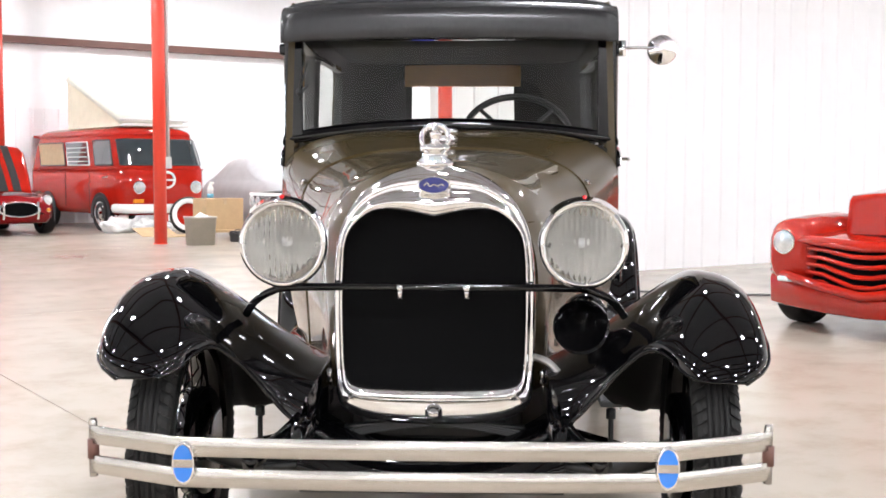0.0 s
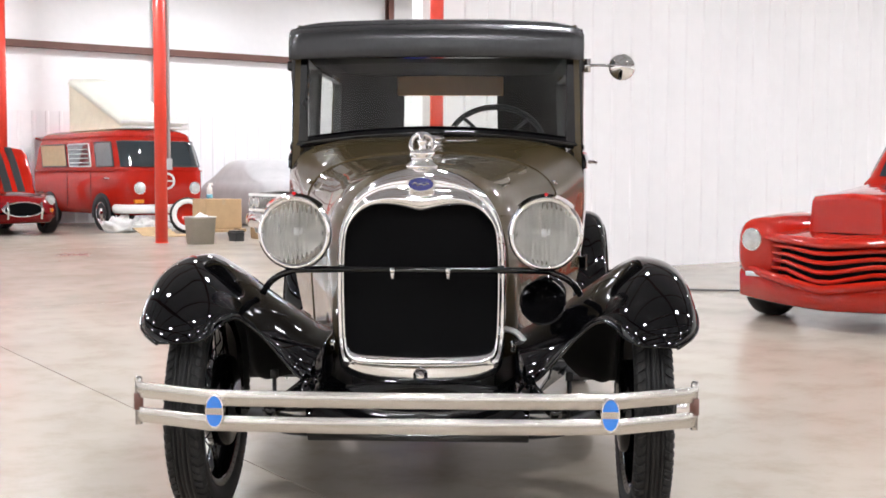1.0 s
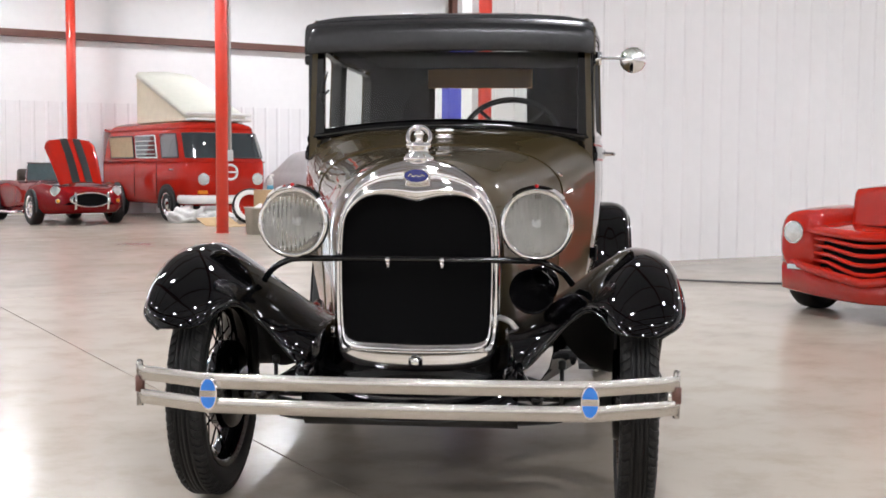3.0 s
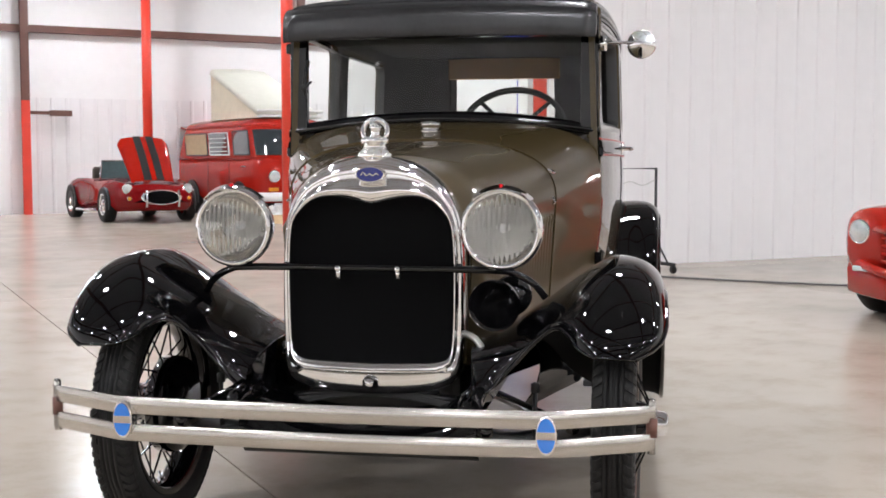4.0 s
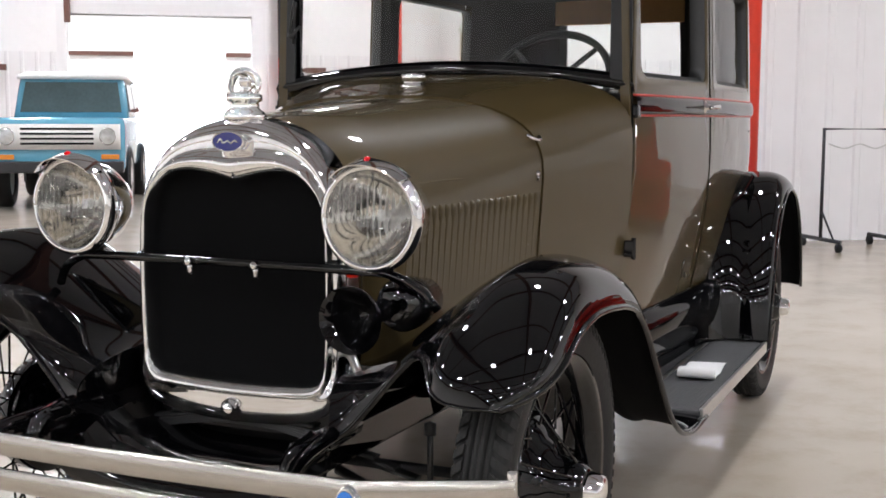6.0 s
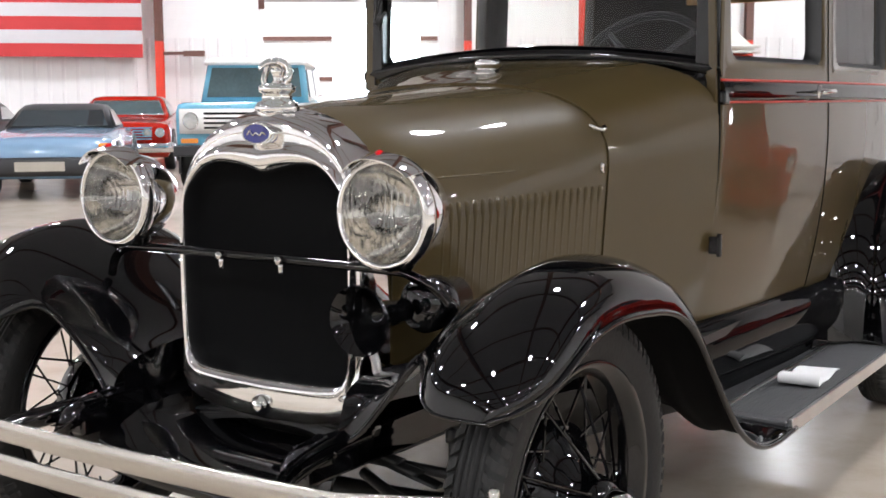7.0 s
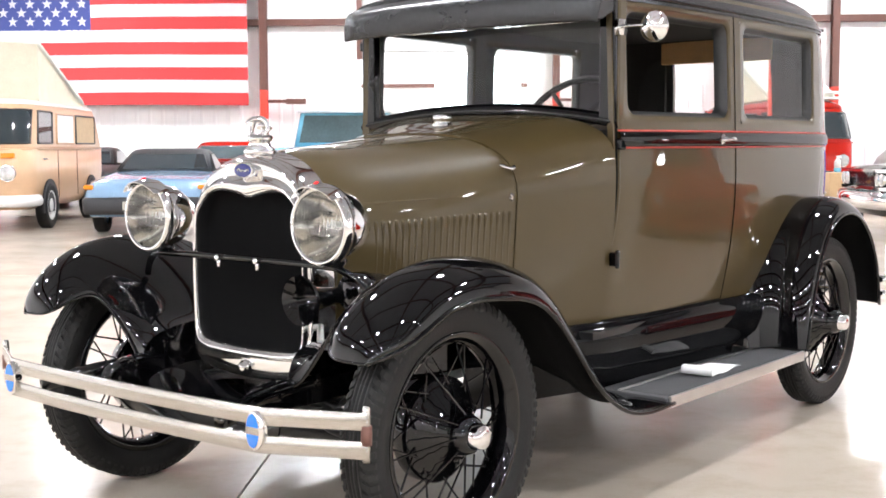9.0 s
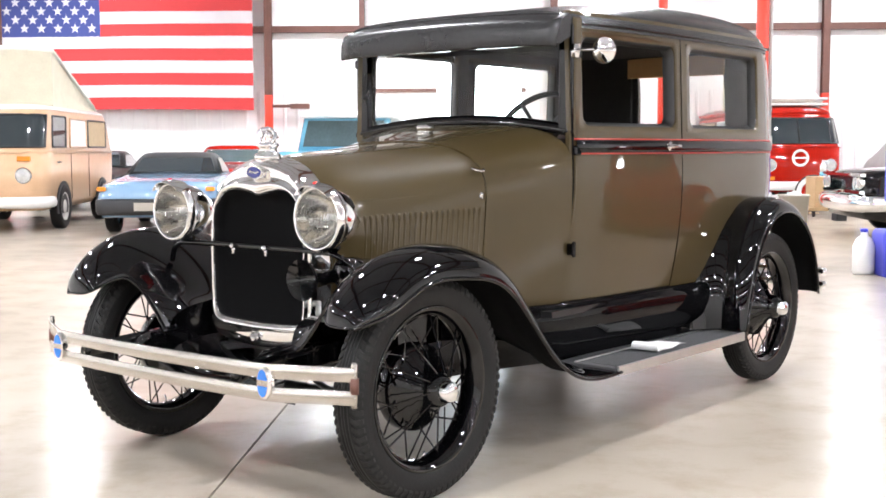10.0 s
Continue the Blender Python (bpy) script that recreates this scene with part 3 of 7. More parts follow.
part("radiator_core", bm, M_DARK, radiator, "black radiator core", smooth=False)
# oval badge
bm = bmesh.new()
e = [(0.039 * math.cos(a), 0.0205 * math.sin(a)) for a in [2 * math.pi * k / 36 for k in range(36)]]
loft(bm, [[(x * s, y, 1.080 + z * s) for x, z in e] for s, y in ((1.12, 0.0), (1.12, -0.019), (1.02, -0.022), (1.0, -0.019))])
badge = part("badge_rim", bm, M_CHROME, radiator)
bm = bmesh.new()
bm.faces.new([bm.verts.new((x, -0.0195, 1.080 + z)) for x, z in e])
part("badge_enamel", bm, M_BADGE, badge, "blue enamel oval badge")
bm = bmesh.new()
tube(bm, spline([(-0.026, -0.0205, 1.077), (-0.018, -0.0205, 1.086), (-0.010, -0.0205, 1.076), (0.0, -0.0205, 1.082), (0.010, -0.0205, 1.076), (0.018, -0.0205, 1.083), (0.026, -0.0205, 1.078)], 24), 0.0016, 6)
part("badge_scroll", bm, M_CHROME, badge)
bm = bmesh.new()
lathe(bm, [(0.0, -0.046), (0.012, -0.045), (0.0165, -0.040), (0.018, -0.034), (0.022, -0.032), (0.024, -0.022), (0.024, 0.01)], (0, 0.0, 0.482), "y", 24)
part("crank_hole_cover", bm, M_CHROME, radiator)
# radiator cap with an arched ornament
orn = new("hood_ornament")
orn.parent = car
orn["label"] = "chrome radiator cap with an arched ornament"
bm = bmesh.new()
lathe(bm, [(0.0, 1.120), (0.047, 1.124), (0.050, 1.136), (0.044, 1.146), (0.034, 1.152), (0.032, 1.166), (0.040, 1.170), (0.040, 1.182), (0.030, 1.188), (0.0, 1.190)], (0, 0.05, 0), "z", 28)
part("cap", bm, M_CHROME, orn)
bm = bmesh.new()
hoop = [(0.036 * math.cos(a), 0.05 + 0.004 * math.sin(3 * a), 1.203 + 0.034 * math.sin(a)) for a in [radians(-55 + 290 * k / 28) for k in range(29)]]
tube(bm, hoop, [0.0055 + 0.003 * math.sin(math.pi * k / 28) for k in range(29)], 8)
part("hoop", bm, M_CHROME, orn)
bm = bmesh.new()
lathe(bm, [(0.0, 1.186), (0.016, 1.188), (0.010, 1.197), (0.014, 1.208), (0.017, 1.217), (0.010, 1.226), (0.0, 1.232)], (0, 0.055, 0), "z", 16)
tube(bm, spline([(0, 0.052, 1.226), (0, 0.03, 1.234), (0, 0.005, 1.227), (0, -0.005, 1.217)], 10), [0.009, 0.009, 0.01, 0.01, 0.009, 0.008, 0.007, 0.005, 0.004, 0.002], 8)
tube(bm, spline([(0, 0.058, 1.201), (0, 0.085, 1.210), (0, 0.10, 1.204)], 8), [0.010, 0.012, 0.012, 0.012, 0.010, 0.008, 0.006, 0.003], 8)
part("mascot", bm, M_CHROME, orn)
# fuel cap on the cowl
bm = bmesh.new()
lathe(bm, [(0.030, 1.200), (0.030, 1.216), (0.037, 1.218), (0.038, 1.228), (0.031, 1.232), (0.030, 1.240), (0.036, 1.243), (0.037, 1.256), (0.029, 1.263), (0.0, 1.265)], (0, 0.934, 0), "z", 24)
part("fuel_cap", bm, M_CHROME, cowl)


# ---- wheels ----
def wheel(x, y, out, steer=0.0):
    """A wire wheel; out is +1 or -1, the side that faces outwards."""
    w = new("wheel")
    w.parent = car
    w.matrix_local = Matrix.Translation((x, y, TYRE)) @ Matrix.Rotation(radians(steer), 4, "Z") @ Matrix.Diagonal((out, 1, 1, 1))
    bm = bmesh.new()
    prof = [(0.272, -0.042), (0.290, -0.052), (0.322, -0.058), (0.346, -0.054), (0.360, -0.047), (0.3605, -0.030), (0.361, -0.0275), (0.3675, -0.0265), (0.3685, -0.017), (0.360, -0.016), (0.360, -0.012), (0.369, -0.010),
            (0.369, -0.002), (0.361, 0.0), (0.369, 0.002), (0.369, 0.010), (0.360, 0.012), (0.360, 0.016), (0.3685, 0.017), (0.3675, 0.0265), (0.361, 0.0275), (0.3605, 0.030), (0.360, 0.047), (0.346, 0.054), (0.322, 0.058), (0.290, 0.052), (0.272, 0.042)]
    lathe(bm, prof, axis="x", seg=72)
    tyre = part("tyre", bm, M_RUBBER, w, angle=30)
    bm = bmesh.new()
    for k in range(76):
        for sd in (-1, 1):
            a = 2 * math.pi * (k + 0.25 * sd) / 76
            pts = []
            for xx, da, r in ((0.0285, 0.0, 0.3695), (0.040, 0.022, 0.3685), (0.050, 0.034, 0.362), (0.0575, 0.040, 0.342)):
                for d2 in (-0.0235, 0.0235):
                    pts.append((sd * xx, r * math.cos(a + da + d2), r * math.sin(a + da + d2)))
            vs = [bm.verts.new(p) for p in pts]
            lo = [bm.verts.new((p[0] * 0.95, p[1] * 0.955, p[2] * 0.955)) for p in pts]
            for i in (0, 2, 4):
                bm.faces.new((vs[i], vs[i + 1], vs[i + 3], vs[i + 2]))
            for i, j in ((0, 1), (1, 3), (3, 5), (5, 7), (7, 6), (6, 4), (4, 2), (2, 0)):
                bm.faces.new((vs[i], lo[i], lo[j], vs[j]))
    bmesh.ops.recalc_face_normals(bm, faces=bm.faces[:])
    tagged(part("tread", bm, M_TREAD, tyre, smooth=False), kind="stuff")
    bm = bmesh.new()
    lathe(bm, [(0.255, -0.040), (0.276, -0.050), (0.279, -0.044), (0.268, -0.034), (0.252, -0.018), (0.248, 0.0), (0.252, 0.018), (0.268, 0.034), (0.279, 0.044), (0.276, 0.050), (0.266, 0.046), (0.246, 0.030), (0.240, 0.0), (0.246, -0.030), (0.255, -0.040)], axis="x", seg=64)
    part("rim", bm, M_BLACK, w)
    bm = bmesh.new()
    lathe(bm, [(0.0, -0.075), (0.142, -0.070), (0.148, -0.060), (0.148, -0.015), (0.140, -0.010), (0.125, -0.004), (0.118, 0.004), (0.098, 0.012), (0.09, 0.025), (0.064, 0.040), (0.060, 0.070), (0.050, 0.095), (0.040, 0.105), (0.0, 0.105)], axis="x", seg=40)
    drum = part("brake_drum", bm, M_BLACK, w)
    for k in range(5):
        bm = bmesh.new()
        a = 2 * math.pi * k / 5 + 0.3
        lathe(bm, [(0.0, 0.032), (0.011, 0.030), (0.011, 0.006)], (0, 0.078 * math.cos(a), 0.078 * math.sin(a)), "x", 6)
        part("lug_nut", bm, M_BLACK, drum)
    bm = bmesh.new()
    lathe(bm, [(0.036, 0.095), (0.040, 0.102), (0.037, 0.110), (0.034, 0.130), (0.030, 0.137), (0.016, 0.141), (0.0, 0.142)], axis="x", seg=28)
    part("hub_cap", bm, M_CHROME, w, "chrome hub cap")
    sp = bmesh.new()
    tube(sp, [(0, 0, 0), (0, 0, 1.0)], 0.0031, 6)
    me = bpy.data.meshes.new("spoke")
    sp.to_mesh(me)
    sp.free()
    me.materials.append(M_BLACK)
    for k in range(30):
        a = 2 * math.pi * k / 30
        inner = k % 3
        if inner == 0:
            p0, a1 = Vector((0.085, 0.062 * math.cos(a), 0.062 * math.sin(a))), a + 0.16
        elif inner == 1:
            p0, a1 = Vector((0.0, 0.128 * math.cos(a), 0.128 * math.sin(a))), a + 0.42
        else:
            p0, a1 = Vector((0.0, 0.128 * math.cos(a), 0.128 * math.sin(a))), a - 0.42
        p1 = Vector((0.004, 0.247 * math.cos(a1), 0.247 * math.sin(a1)))
        d = p1 - p0
        ob = new("spoke", me)
        ob.parent = w
        ob.matrix_local = Matrix.Translation(p0) @ d.to_track_quat("Z", "Y").to_matrix().to_4x4() @ Matrix.Diagonal((1, 1, d.length, 1))
    bm = bmesh.new()
    tube(bm, [(0.0, 0.0, -0.245), (0.012, 0.0, -0.215)], 0.004, 6)
    part("valve_stem", bm, M_CHROME, w)
    return w


STEER = -1.0
wheel(TRACK, AXLE + 0.012, 1, STEER)
wheel(-TRACK + 0.01, AXLE + 0.045, -1, STEER)
wheel(TRACK, BASE, 1)
wheel(-TRACK, BASE, -1)


# ---- fenders ----
def fender(name, crown, xc, hw, drops, label="", lean=0.0):
    """A mudguard lofted along its crown line: rows of (y, z), with the side drop at each."""
    n = 40
    path = spline([(0, y, z) for y, z in crown], n)
    for s in (1, -1):
        bm = bmesh.new()
        rings = []
        for i, p in enumerate(path):
            d = (path[min(i + 1, n - 1)] - path[max(i - 1, 0)]).normalized()
            nor = Vector((0, -d.z, d.y))
            if nor.z < 0 and abs(d.y) > 0.2:
                nor = -nor
            f = i / (n - 1)
            drop = interp(f, drops)
            ring = []
            for k in range(-9, 10):
                q = k / 9
                x = xc + hw * math.sin(q * math.pi / 2)
                o = -drop * (1 - math.cos(q * math.pi / 2)) ** 1.15 if k > 0 else -drop * (0.55 if lean else 0.32) * (1 - math.cos(q * math.pi / 2)) ** 1.3
                sweep = lean * max(0, -q) ** 1.6 * max(0, 1 - f / 0.5)
                ring.append((s * x, p.y + nor.y * o - sweep, p.z + nor.z * o))
            rings.append(ring)
        loft(bm, rings if s > 0 else [r[::-1] for r in rings], closed=False)
        ob = part(name, bm, M_BLACK, car, label, solid=0.006)
        ob.data.materials.append(M_UNDER)
        ob.modifiers["solid"].material_offset = 1
        bm = bmesh.new()
        tube(bm, [r[-1] for r in rings], 0.0075, 8)
        part("rolled_edge", bm, M_BLACK, ob)
        bm = bmesh.new()
        tube(bm, [r[k] for r in rings[:1] for k in range(len(rings[0]))], 0.003, 8)
        part("rolled_lip", bm, M_BLACK, ob)


def front_fender(s):
    """One pressing: rolled outer edge, crown, and the broad inner sweep down to the frame horn and hood side."""
    n = 64
    path = spline([(0, y, z) for y, z in FRONT], n)
    edge = spline([(0.690, -0.304, 0.616), (0.645, -0.300, 0.620), (0.609, -0.278, 0.636), (0.582, -0.232, 0.664), (0.542, -0.185, 0.676), (0.482, -0.158, 0.628), (0.420, -0.148, 0.558), (0.370, -0.150, 0.503), (0.328, -0.165, 0.476)], 27)
    foot = [(0.0, (0.328, -0.165, 0.476)), (0.04, (0.325, -0.150, 0.525)), (0.08, (0.312, -0.120, 0.560)), (0.12, (0.300, -0.075, 0.580)), (0.17, (0.296, 0.0, 0.592)), (0.24, (0.298, 0.12, 0.595)), (0.34, (0.325, 0.30, 0.590)), (0.46, (0.372, 0.47, 0.560)), (0.60, (0.445, 0.68, 0.49)), (0.78, (0.535, 0.93, 0.36)), (1.0, (0.60, 1.15, 0.282))]
    rings = []
    for i, p in enumerate(path):
        d = (path[min(i + 1, n - 1)] - path[max(i - 1, 0)]).normalized()
        nor = Vector((0, -d.z, d.y))
        f = i / (n - 1)
        drop, tip = interp(f, FDROP), interp(f, FTIP)
        crown = Vector((0.690, p.y, p.z))
        ring = []
        for k in range(14, 0, -1):
            q = k / 14 * math.pi / 2
            o = -drop * (1 - math.cos(q)) ** 1.15
            ring.append(Vector((0.690 + 0.142 * tip * math.sin(q), p.y + nor.y * o, p.z + nor.z * o)))
        F = Vector([curve(f, [(a, c[m]) for a, c in foot]) for m in range(3)])
        reach = 0.70 * (crown.x - F.x)
        nose = 1 - min(1.0, max(0.0, (f - 0.09) / 0.13))
        nose = nose * nose * (3 - 2 * nose)
        c1 = crown + Vector((-reach * 0.34 - 0.045 * nose, 0, -0.030 + 0.026 * nose))
        up = interp(f, ((0.0, 0.02), (0.08, 0.025), (0.16, 0.03), (0.26, 0.04), (0.36, 0.04), (0.60, 0.03), (1.0, 0.01)))
        c2 = F + Vector((reach * 0.42 + 0.125 * nose, -0.01, up + 0.012 * nose))
        g = min(1.0, f / 0.14)
        g = g * g * (3 - 2 * g)
        for k in range(27):
            t = k / 26
            b = crown * (1 - t) ** 3 + c1 * (3 * t * (1 - t) ** 2) + c2 * (3 * t * t * (1 - t)) + F * t ** 3
            e = edge[k] + (crown - edge[0]) * (1 - t) ** 2 + (F - edge[26]) * t ** 2
            ring.append(e.lerp(b, g))
        rings.append([Vector((s * v.x, v.y, v.z)) for v in ring])
    bm = bmesh.new()
    loft(bm, [r[::-1] for r in rings] if s > 0 else rings, closed=False)
    ob = part("front_fender", bm, M_BLACK, car, "glossy black front fender", solid=0.005)
    ob.data.materials.append(M_UNDER)
    ob.modifiers["solid"].material_offset = 1
    bm = bmesh.new()
    tube(bm, [r[0] for r in rings], 0.0075, 8)
    part("rolled_edge", bm, M_BLACK, ob)
    bm = bmesh.new()
    tube(bm, rings[0], [0.0035] * 16 + [0.0035 + 0.003 * min(1, k / 8) for k in range(len(rings[0]) - 16)], 8)
    part("rolled_lip", bm, M_BLACK, ob)
    # upright skirt from the foot of the sweep down to the frame
    bm = bmesh.new()
    low = [r[-1] for r in rings[4:44]]
    loft(bm, [low, [Vector((v.x, v.y, min(v.z - 0.01, 0.44))) for v in low]], closed=False)
    part("skirt_side", bm, M_BLACK, ob, solid=0.004)


FRONT = [(-0.304, 0.616), (-0.296, 0.652), (-0.277, 0.694), (-0.226, 0.757), (-0.125, 0.820), (0.0, 0.848), (0.12, 0.850), (0.25, 0.834), (0.38, 0.789), (0.485, 0.711), (0.575, 0.607), (0.66, 0.502), (0.745, 0.413), (0.85, 0.342), (0.98, 0.302), (1.15, 0.286)]
FDROP = ((0, 0.008), (0.03, 0.055), (0.07, 0.09), (0.14, 0.108), (0.35, 0.108), (0.55, 0.08), (0.75, 0.05), (0.92, 0.02), (1, 0.006))
FTIP = ((0, 0.46), (0.008, 0.64), (0.02, 0.80), (0.035, 0.90), (0.055, 0.96), (0.09, 1), (1, 1))
for s in (1, -1):
    front_fender(s)
REAR = [(2.275, 0.305), (2.285, 0.40), (2.31, 0.54), (2.36, 0.68), (2.44, 0.80), (2.55, 0.885), (2.68, 0.922), (2.82, 0.910), (2.95, 0.855), (3.06, 0.76), (3.14, 0.635), (3.18, 0.50), (3.195, 0.41)]
fender("rear_fender", REAR, 0.715, 0.115, ((0, 0.02), (0.2, 0.06), (0.5, 0.075), (1, 0.05)), "glossy black rear fender", lean=0.22)

# ---- running boards and splash aprons ----
for s in (1, -1):
    bm = bmesh.new()
    v = box(bm, min(s * 0.545, s * 0.815), max(s * 0.545, s * 0.815), 1.13, 2.29, 0.272, 0.297)
    board = part("running_board", bm, M_BOARD, car, "black ribbed running board with bright edge", smooth=False, bevel=0.006)
    bm = bmesh.new()
    for x in (0.812, 0.612):
        box(bm, min(s * x, s * (x + 0.012)), max(s * x, s * (x + 0.012)), 1.145, 2.285, 0.262, 0.302)
    part("bright_edge", bm, M_ALU, board, "bright aluminium edge trim", smooth=False, bevel=0.003)
    bm = bmesh.new()
    for i in range(16):
        x = 0.628 + i * 0.0112
        box(bm, min(s * x, s * (x + 0.006)), max(s * x, s * (x + 0.006)), 1.17, 2.27, 0.297, 0.2982)
    tagged(part("tread_ribs", bm, M_BOARD, board, smooth=False), kind="stuff")
    bm = bmesh.new()
    rows = []
    for y in (0.50, 0.70, 0.90, 1.15, 1.5, 1.9, 2.15, 2.30):
        x = interp(y, ((0.5, 0.425), (0.74, 0.455), (1.13, 0.574), (1.5, 0.602), (1.9, 0.626), (2.15, 0.632)))
        rows.append([(s * (x - 0.02), y, 0.535), (s * (x + 0.006), y, 0.522), (s * (x + 0.018), y, 0.49), (s * (x + 0.018), y, 0.44), (s * (x + 0.004), y, 0.38), (s * (x - 0.03), y, 0.33), (s * (x - 0.042), y, 0.31), (s * (x - 0.045), y, 0.29)])
    loft(bm, rows, closed=False)
    part("splash_apron", bm, M_APRON, car, "glossy black splash apron", solid=0.004)

# ---- body shell ----
PLAN = [(1.140, 0.5935), (1.150, 0.5963), (1.185, 0.6045), (1.40, 0.6325), (1.60, 0.6460), (1.86, 0.6560), (1.925, 0.6578), (2.005, 0.6595), (2.20, 0.6615), (2.40, 0.6590), (2.60, 0.653), (2.79, 0.645), (2.90, 0.634), (3.01, 0.610), (3.10, 0.568), (3.16, 0.508), (3.19, 0.41), (3.207, 0.28), (3.213, 0.14), (3.215, 0.0)]
LEV = [0.50, 0.56, 0.70, 0.90, 1.10, 1.175, 1.185, 1.225, 1.235, 1.275, 1.32, 1.50, 1.575, 1.635, 1.68, 1.715]
TUCK = ((0.50, 0.068), (0.56, 0.053), (0.70, 0.027), (0.85, 0.008), (1.0, 0.0), (1.1, 0.001), (1.2, 0.005), (1.275, 0.008), (1.45, 0.014), (1.64, 0.022), (1.715, 0.032))
PLAN = [(y, curve(y, PLAN)) for y in refined([y for y, x in PLAN[:13]], 0.06)] + PLAN[13:]
LEV = refined(LEV, 0.045)


def side_x(y, z):
    """Half width of the body at y and z."""
    return curve(y, PLAN) - curve(z, TUCK)


def rear_round(y, z):
    """How far the tail leans forward towards the roof."""
    return interp(z, ((1.46, 0.0), (1.56, 0.010), (1.63, 0.030), (1.68, 0.062), (1.715, 0.10), (1.75, 0.15))) * min(1, max(0, (y - 2.80) / 0.35))


def body_point(i, z, s=1):
    y, x = PLAN[i]
    t = curve(z, TUCK)
    cx = max(0.0, x - t * min(1, x / 0.5))
    cy = y - (t if y > 2.8 else 0.0) * min(1, (y - 2.8) / 0.25 if y > 2.8 else 0)
    if y > 3.12:
        cy += 0.02 * math.sin(math.pi * min(1, max(0, (z - 0.5) / 0.8)))
    cy -= rear_round(y, z)
    return (s * cx, cy, z)


def in_hole(y0, y1, x0, x1, z0, z1):
    """Door glass, quarter glass and rear glass openings."""
    if y0 >= 1.184 and y1 <= 1.93 and z0 >= 1.23 and z1 <= 1.64:
        return True
    if y0 >= 2.0 and y1 <= 2.80 and z0 >= 1.23 and z1 <= 1.64:
        return True
    return y0 >= 3.195 and max(x0, x1) <= 0.29 and z0 >= 1.27 and z1 <= 1.58


body = new("body")
body.parent = car
body["label"] = "glossy taupe two-door sedan body"
idx = list(range(len(PLAN)))
ring_ids = [(i, 1) for i in idx] + [(i, -1) for i in idx[-2::-1]]
bm = bmesh.new()
rings = [[body_point(i, z, s) for i, s in ring_ids] for z in LEV]
skip = set()
for a in range(len(LEV) - 1):
    for j in range(len(ring_ids) - 1):
        (i0, s0), (i1, s1) = ring_ids[j], ring_ids[j + 1]
        ya, yb = sorted((PLAN[i0][0], PLAN[i1][0]))
        if in_hole(ya, yb, PLAN[i0][1], PLAN[i1][1], LEV[a], LEV[a + 1]):
            skip.add((a, j))
loft(bm, rings, closed=False, skip=skip)
shell = part("body_shell", bm, M_BODY, body, solid=0.03)
shell.data.materials.append(M_INTERIOR)
shell.modifiers["solid"].material_offset = 1
# roof: black top lofted from the rails to a low crown
EAVE = [(1.10, 0.572)] + sorted((body_point(i, 1.70)[1], body_point(i, 1.70)[0]) for i in idx)
CROWN = ((1.10, 0.040), (1.24, 0.058), (1.45, 0.088), (1.68, 0.118), (1.95, 0.142), (2.2, 0.154), (2.5, 0.158), (2.75, 0.150), (2.92, 0.122), (3.02, 0.085), (3.08, 0.045), (3.11, 0.012))
stations = refined([1.10, 2.70], 0.08) + refined([2.70, 3.02], 0.04)[1:] + refined([3.02, EAVE[-1][0]], 0.012)[1:]
rings = []
for y in stations:
    half, h = max(0.004, interp(y, EAVE) - 0.002), curve(y, CROWN)
    ring = [(half, y, 1.672)]
    for k in range(33):
        q = math.cos(math.pi * k / 32)
        ring.append((half * q, y, 1.690 + h * max(0.0, 1 - abs(q) ** 3.6) ** 0.5))
    ring.append((-half, y, 1.672))
    rings.append(ring)
bm = bmesh.new()
loft(bm, rings, closed=False)
bm.faces.new([bm.verts.new(p) for p in rings[0]])
roof = part("roof", bm, M_TOP, body, "black vinyl roof covering", angle=60)
bm = bmesh.new()
tube(bm, [(s * (PLAN[i][1] - 0.019), PLAN[i][0] - (0.015 if PLAN[i][0] > 2.8 else 0) - rear_round(PLAN[i][0], 1.668), 1.668) for i, s in ring_ids], 0.006, 8)
part("drip_moulding", bm, M_BLACK, roof)
# the roof covering is turned down over the side rails
rows = []
for z in (1.649, 1.655, 1.662, 1.670, 1.680, 1.690, 1.699):
    row = []
    for i, s in ring_ids:
        x, y, _ = body_point(i, z, s)
        if PLAN[i][0] > 1.16:
            row.append((x + math.copysign(0.0035, x), y + (0.0035 if PLAN[i][0] > 2.9 else 0.0), z))
    rows.append(row)
bm = bmesh.new()
loft(bm, rows, closed=False)
part("roof_edge_covering", bm, M_TOP, roof, angle=60)
# sun visor over the windscreen
bm = bmesh.new()
prof = [(1.26, 1.740), (1.18, 1.730), (1.12, 1.714), (1.085, 1.699), (1.058, 1.682), (1.045, 1.664), (1.038, 1.640), (1.035, 1.605), (1.036, 1.582), (1.039, 1.575), (1.046, 1.575), (1.056, 1.625), (1.082, 1.668), (1.13, 1.69), (1.26, 1.70)]
rings = []
for k in range(-12, 13):
    q = k / 12
    x = 0.584 * q
    cr = 0.014 * (1 - q * q) + (0.010 * (1 - abs(q) ** 6))
    ring = []
    for y, z in prof:
        over = 1.690 + curve(y, CROWN) * max(0.0, 1 - (abs(x) / interp(y, EAVE)) ** 3.6) ** 0.5 if y > 1.10 and z > 1.70 else 9.0
        ring.append((x * (1.0 if y > 1.12 else 1.0 + 0.02 * (1.2 - y)), y, min(z + cr * (1 if z > 1.6 else 0.55) - 0.012, over + 0.005)))
    rings.append(ring)
loft(bm, rings, closed=True, caps=True)
part("sun_visor", bm, M_TOP, body, "black leather-grained sun visor", angle=50)
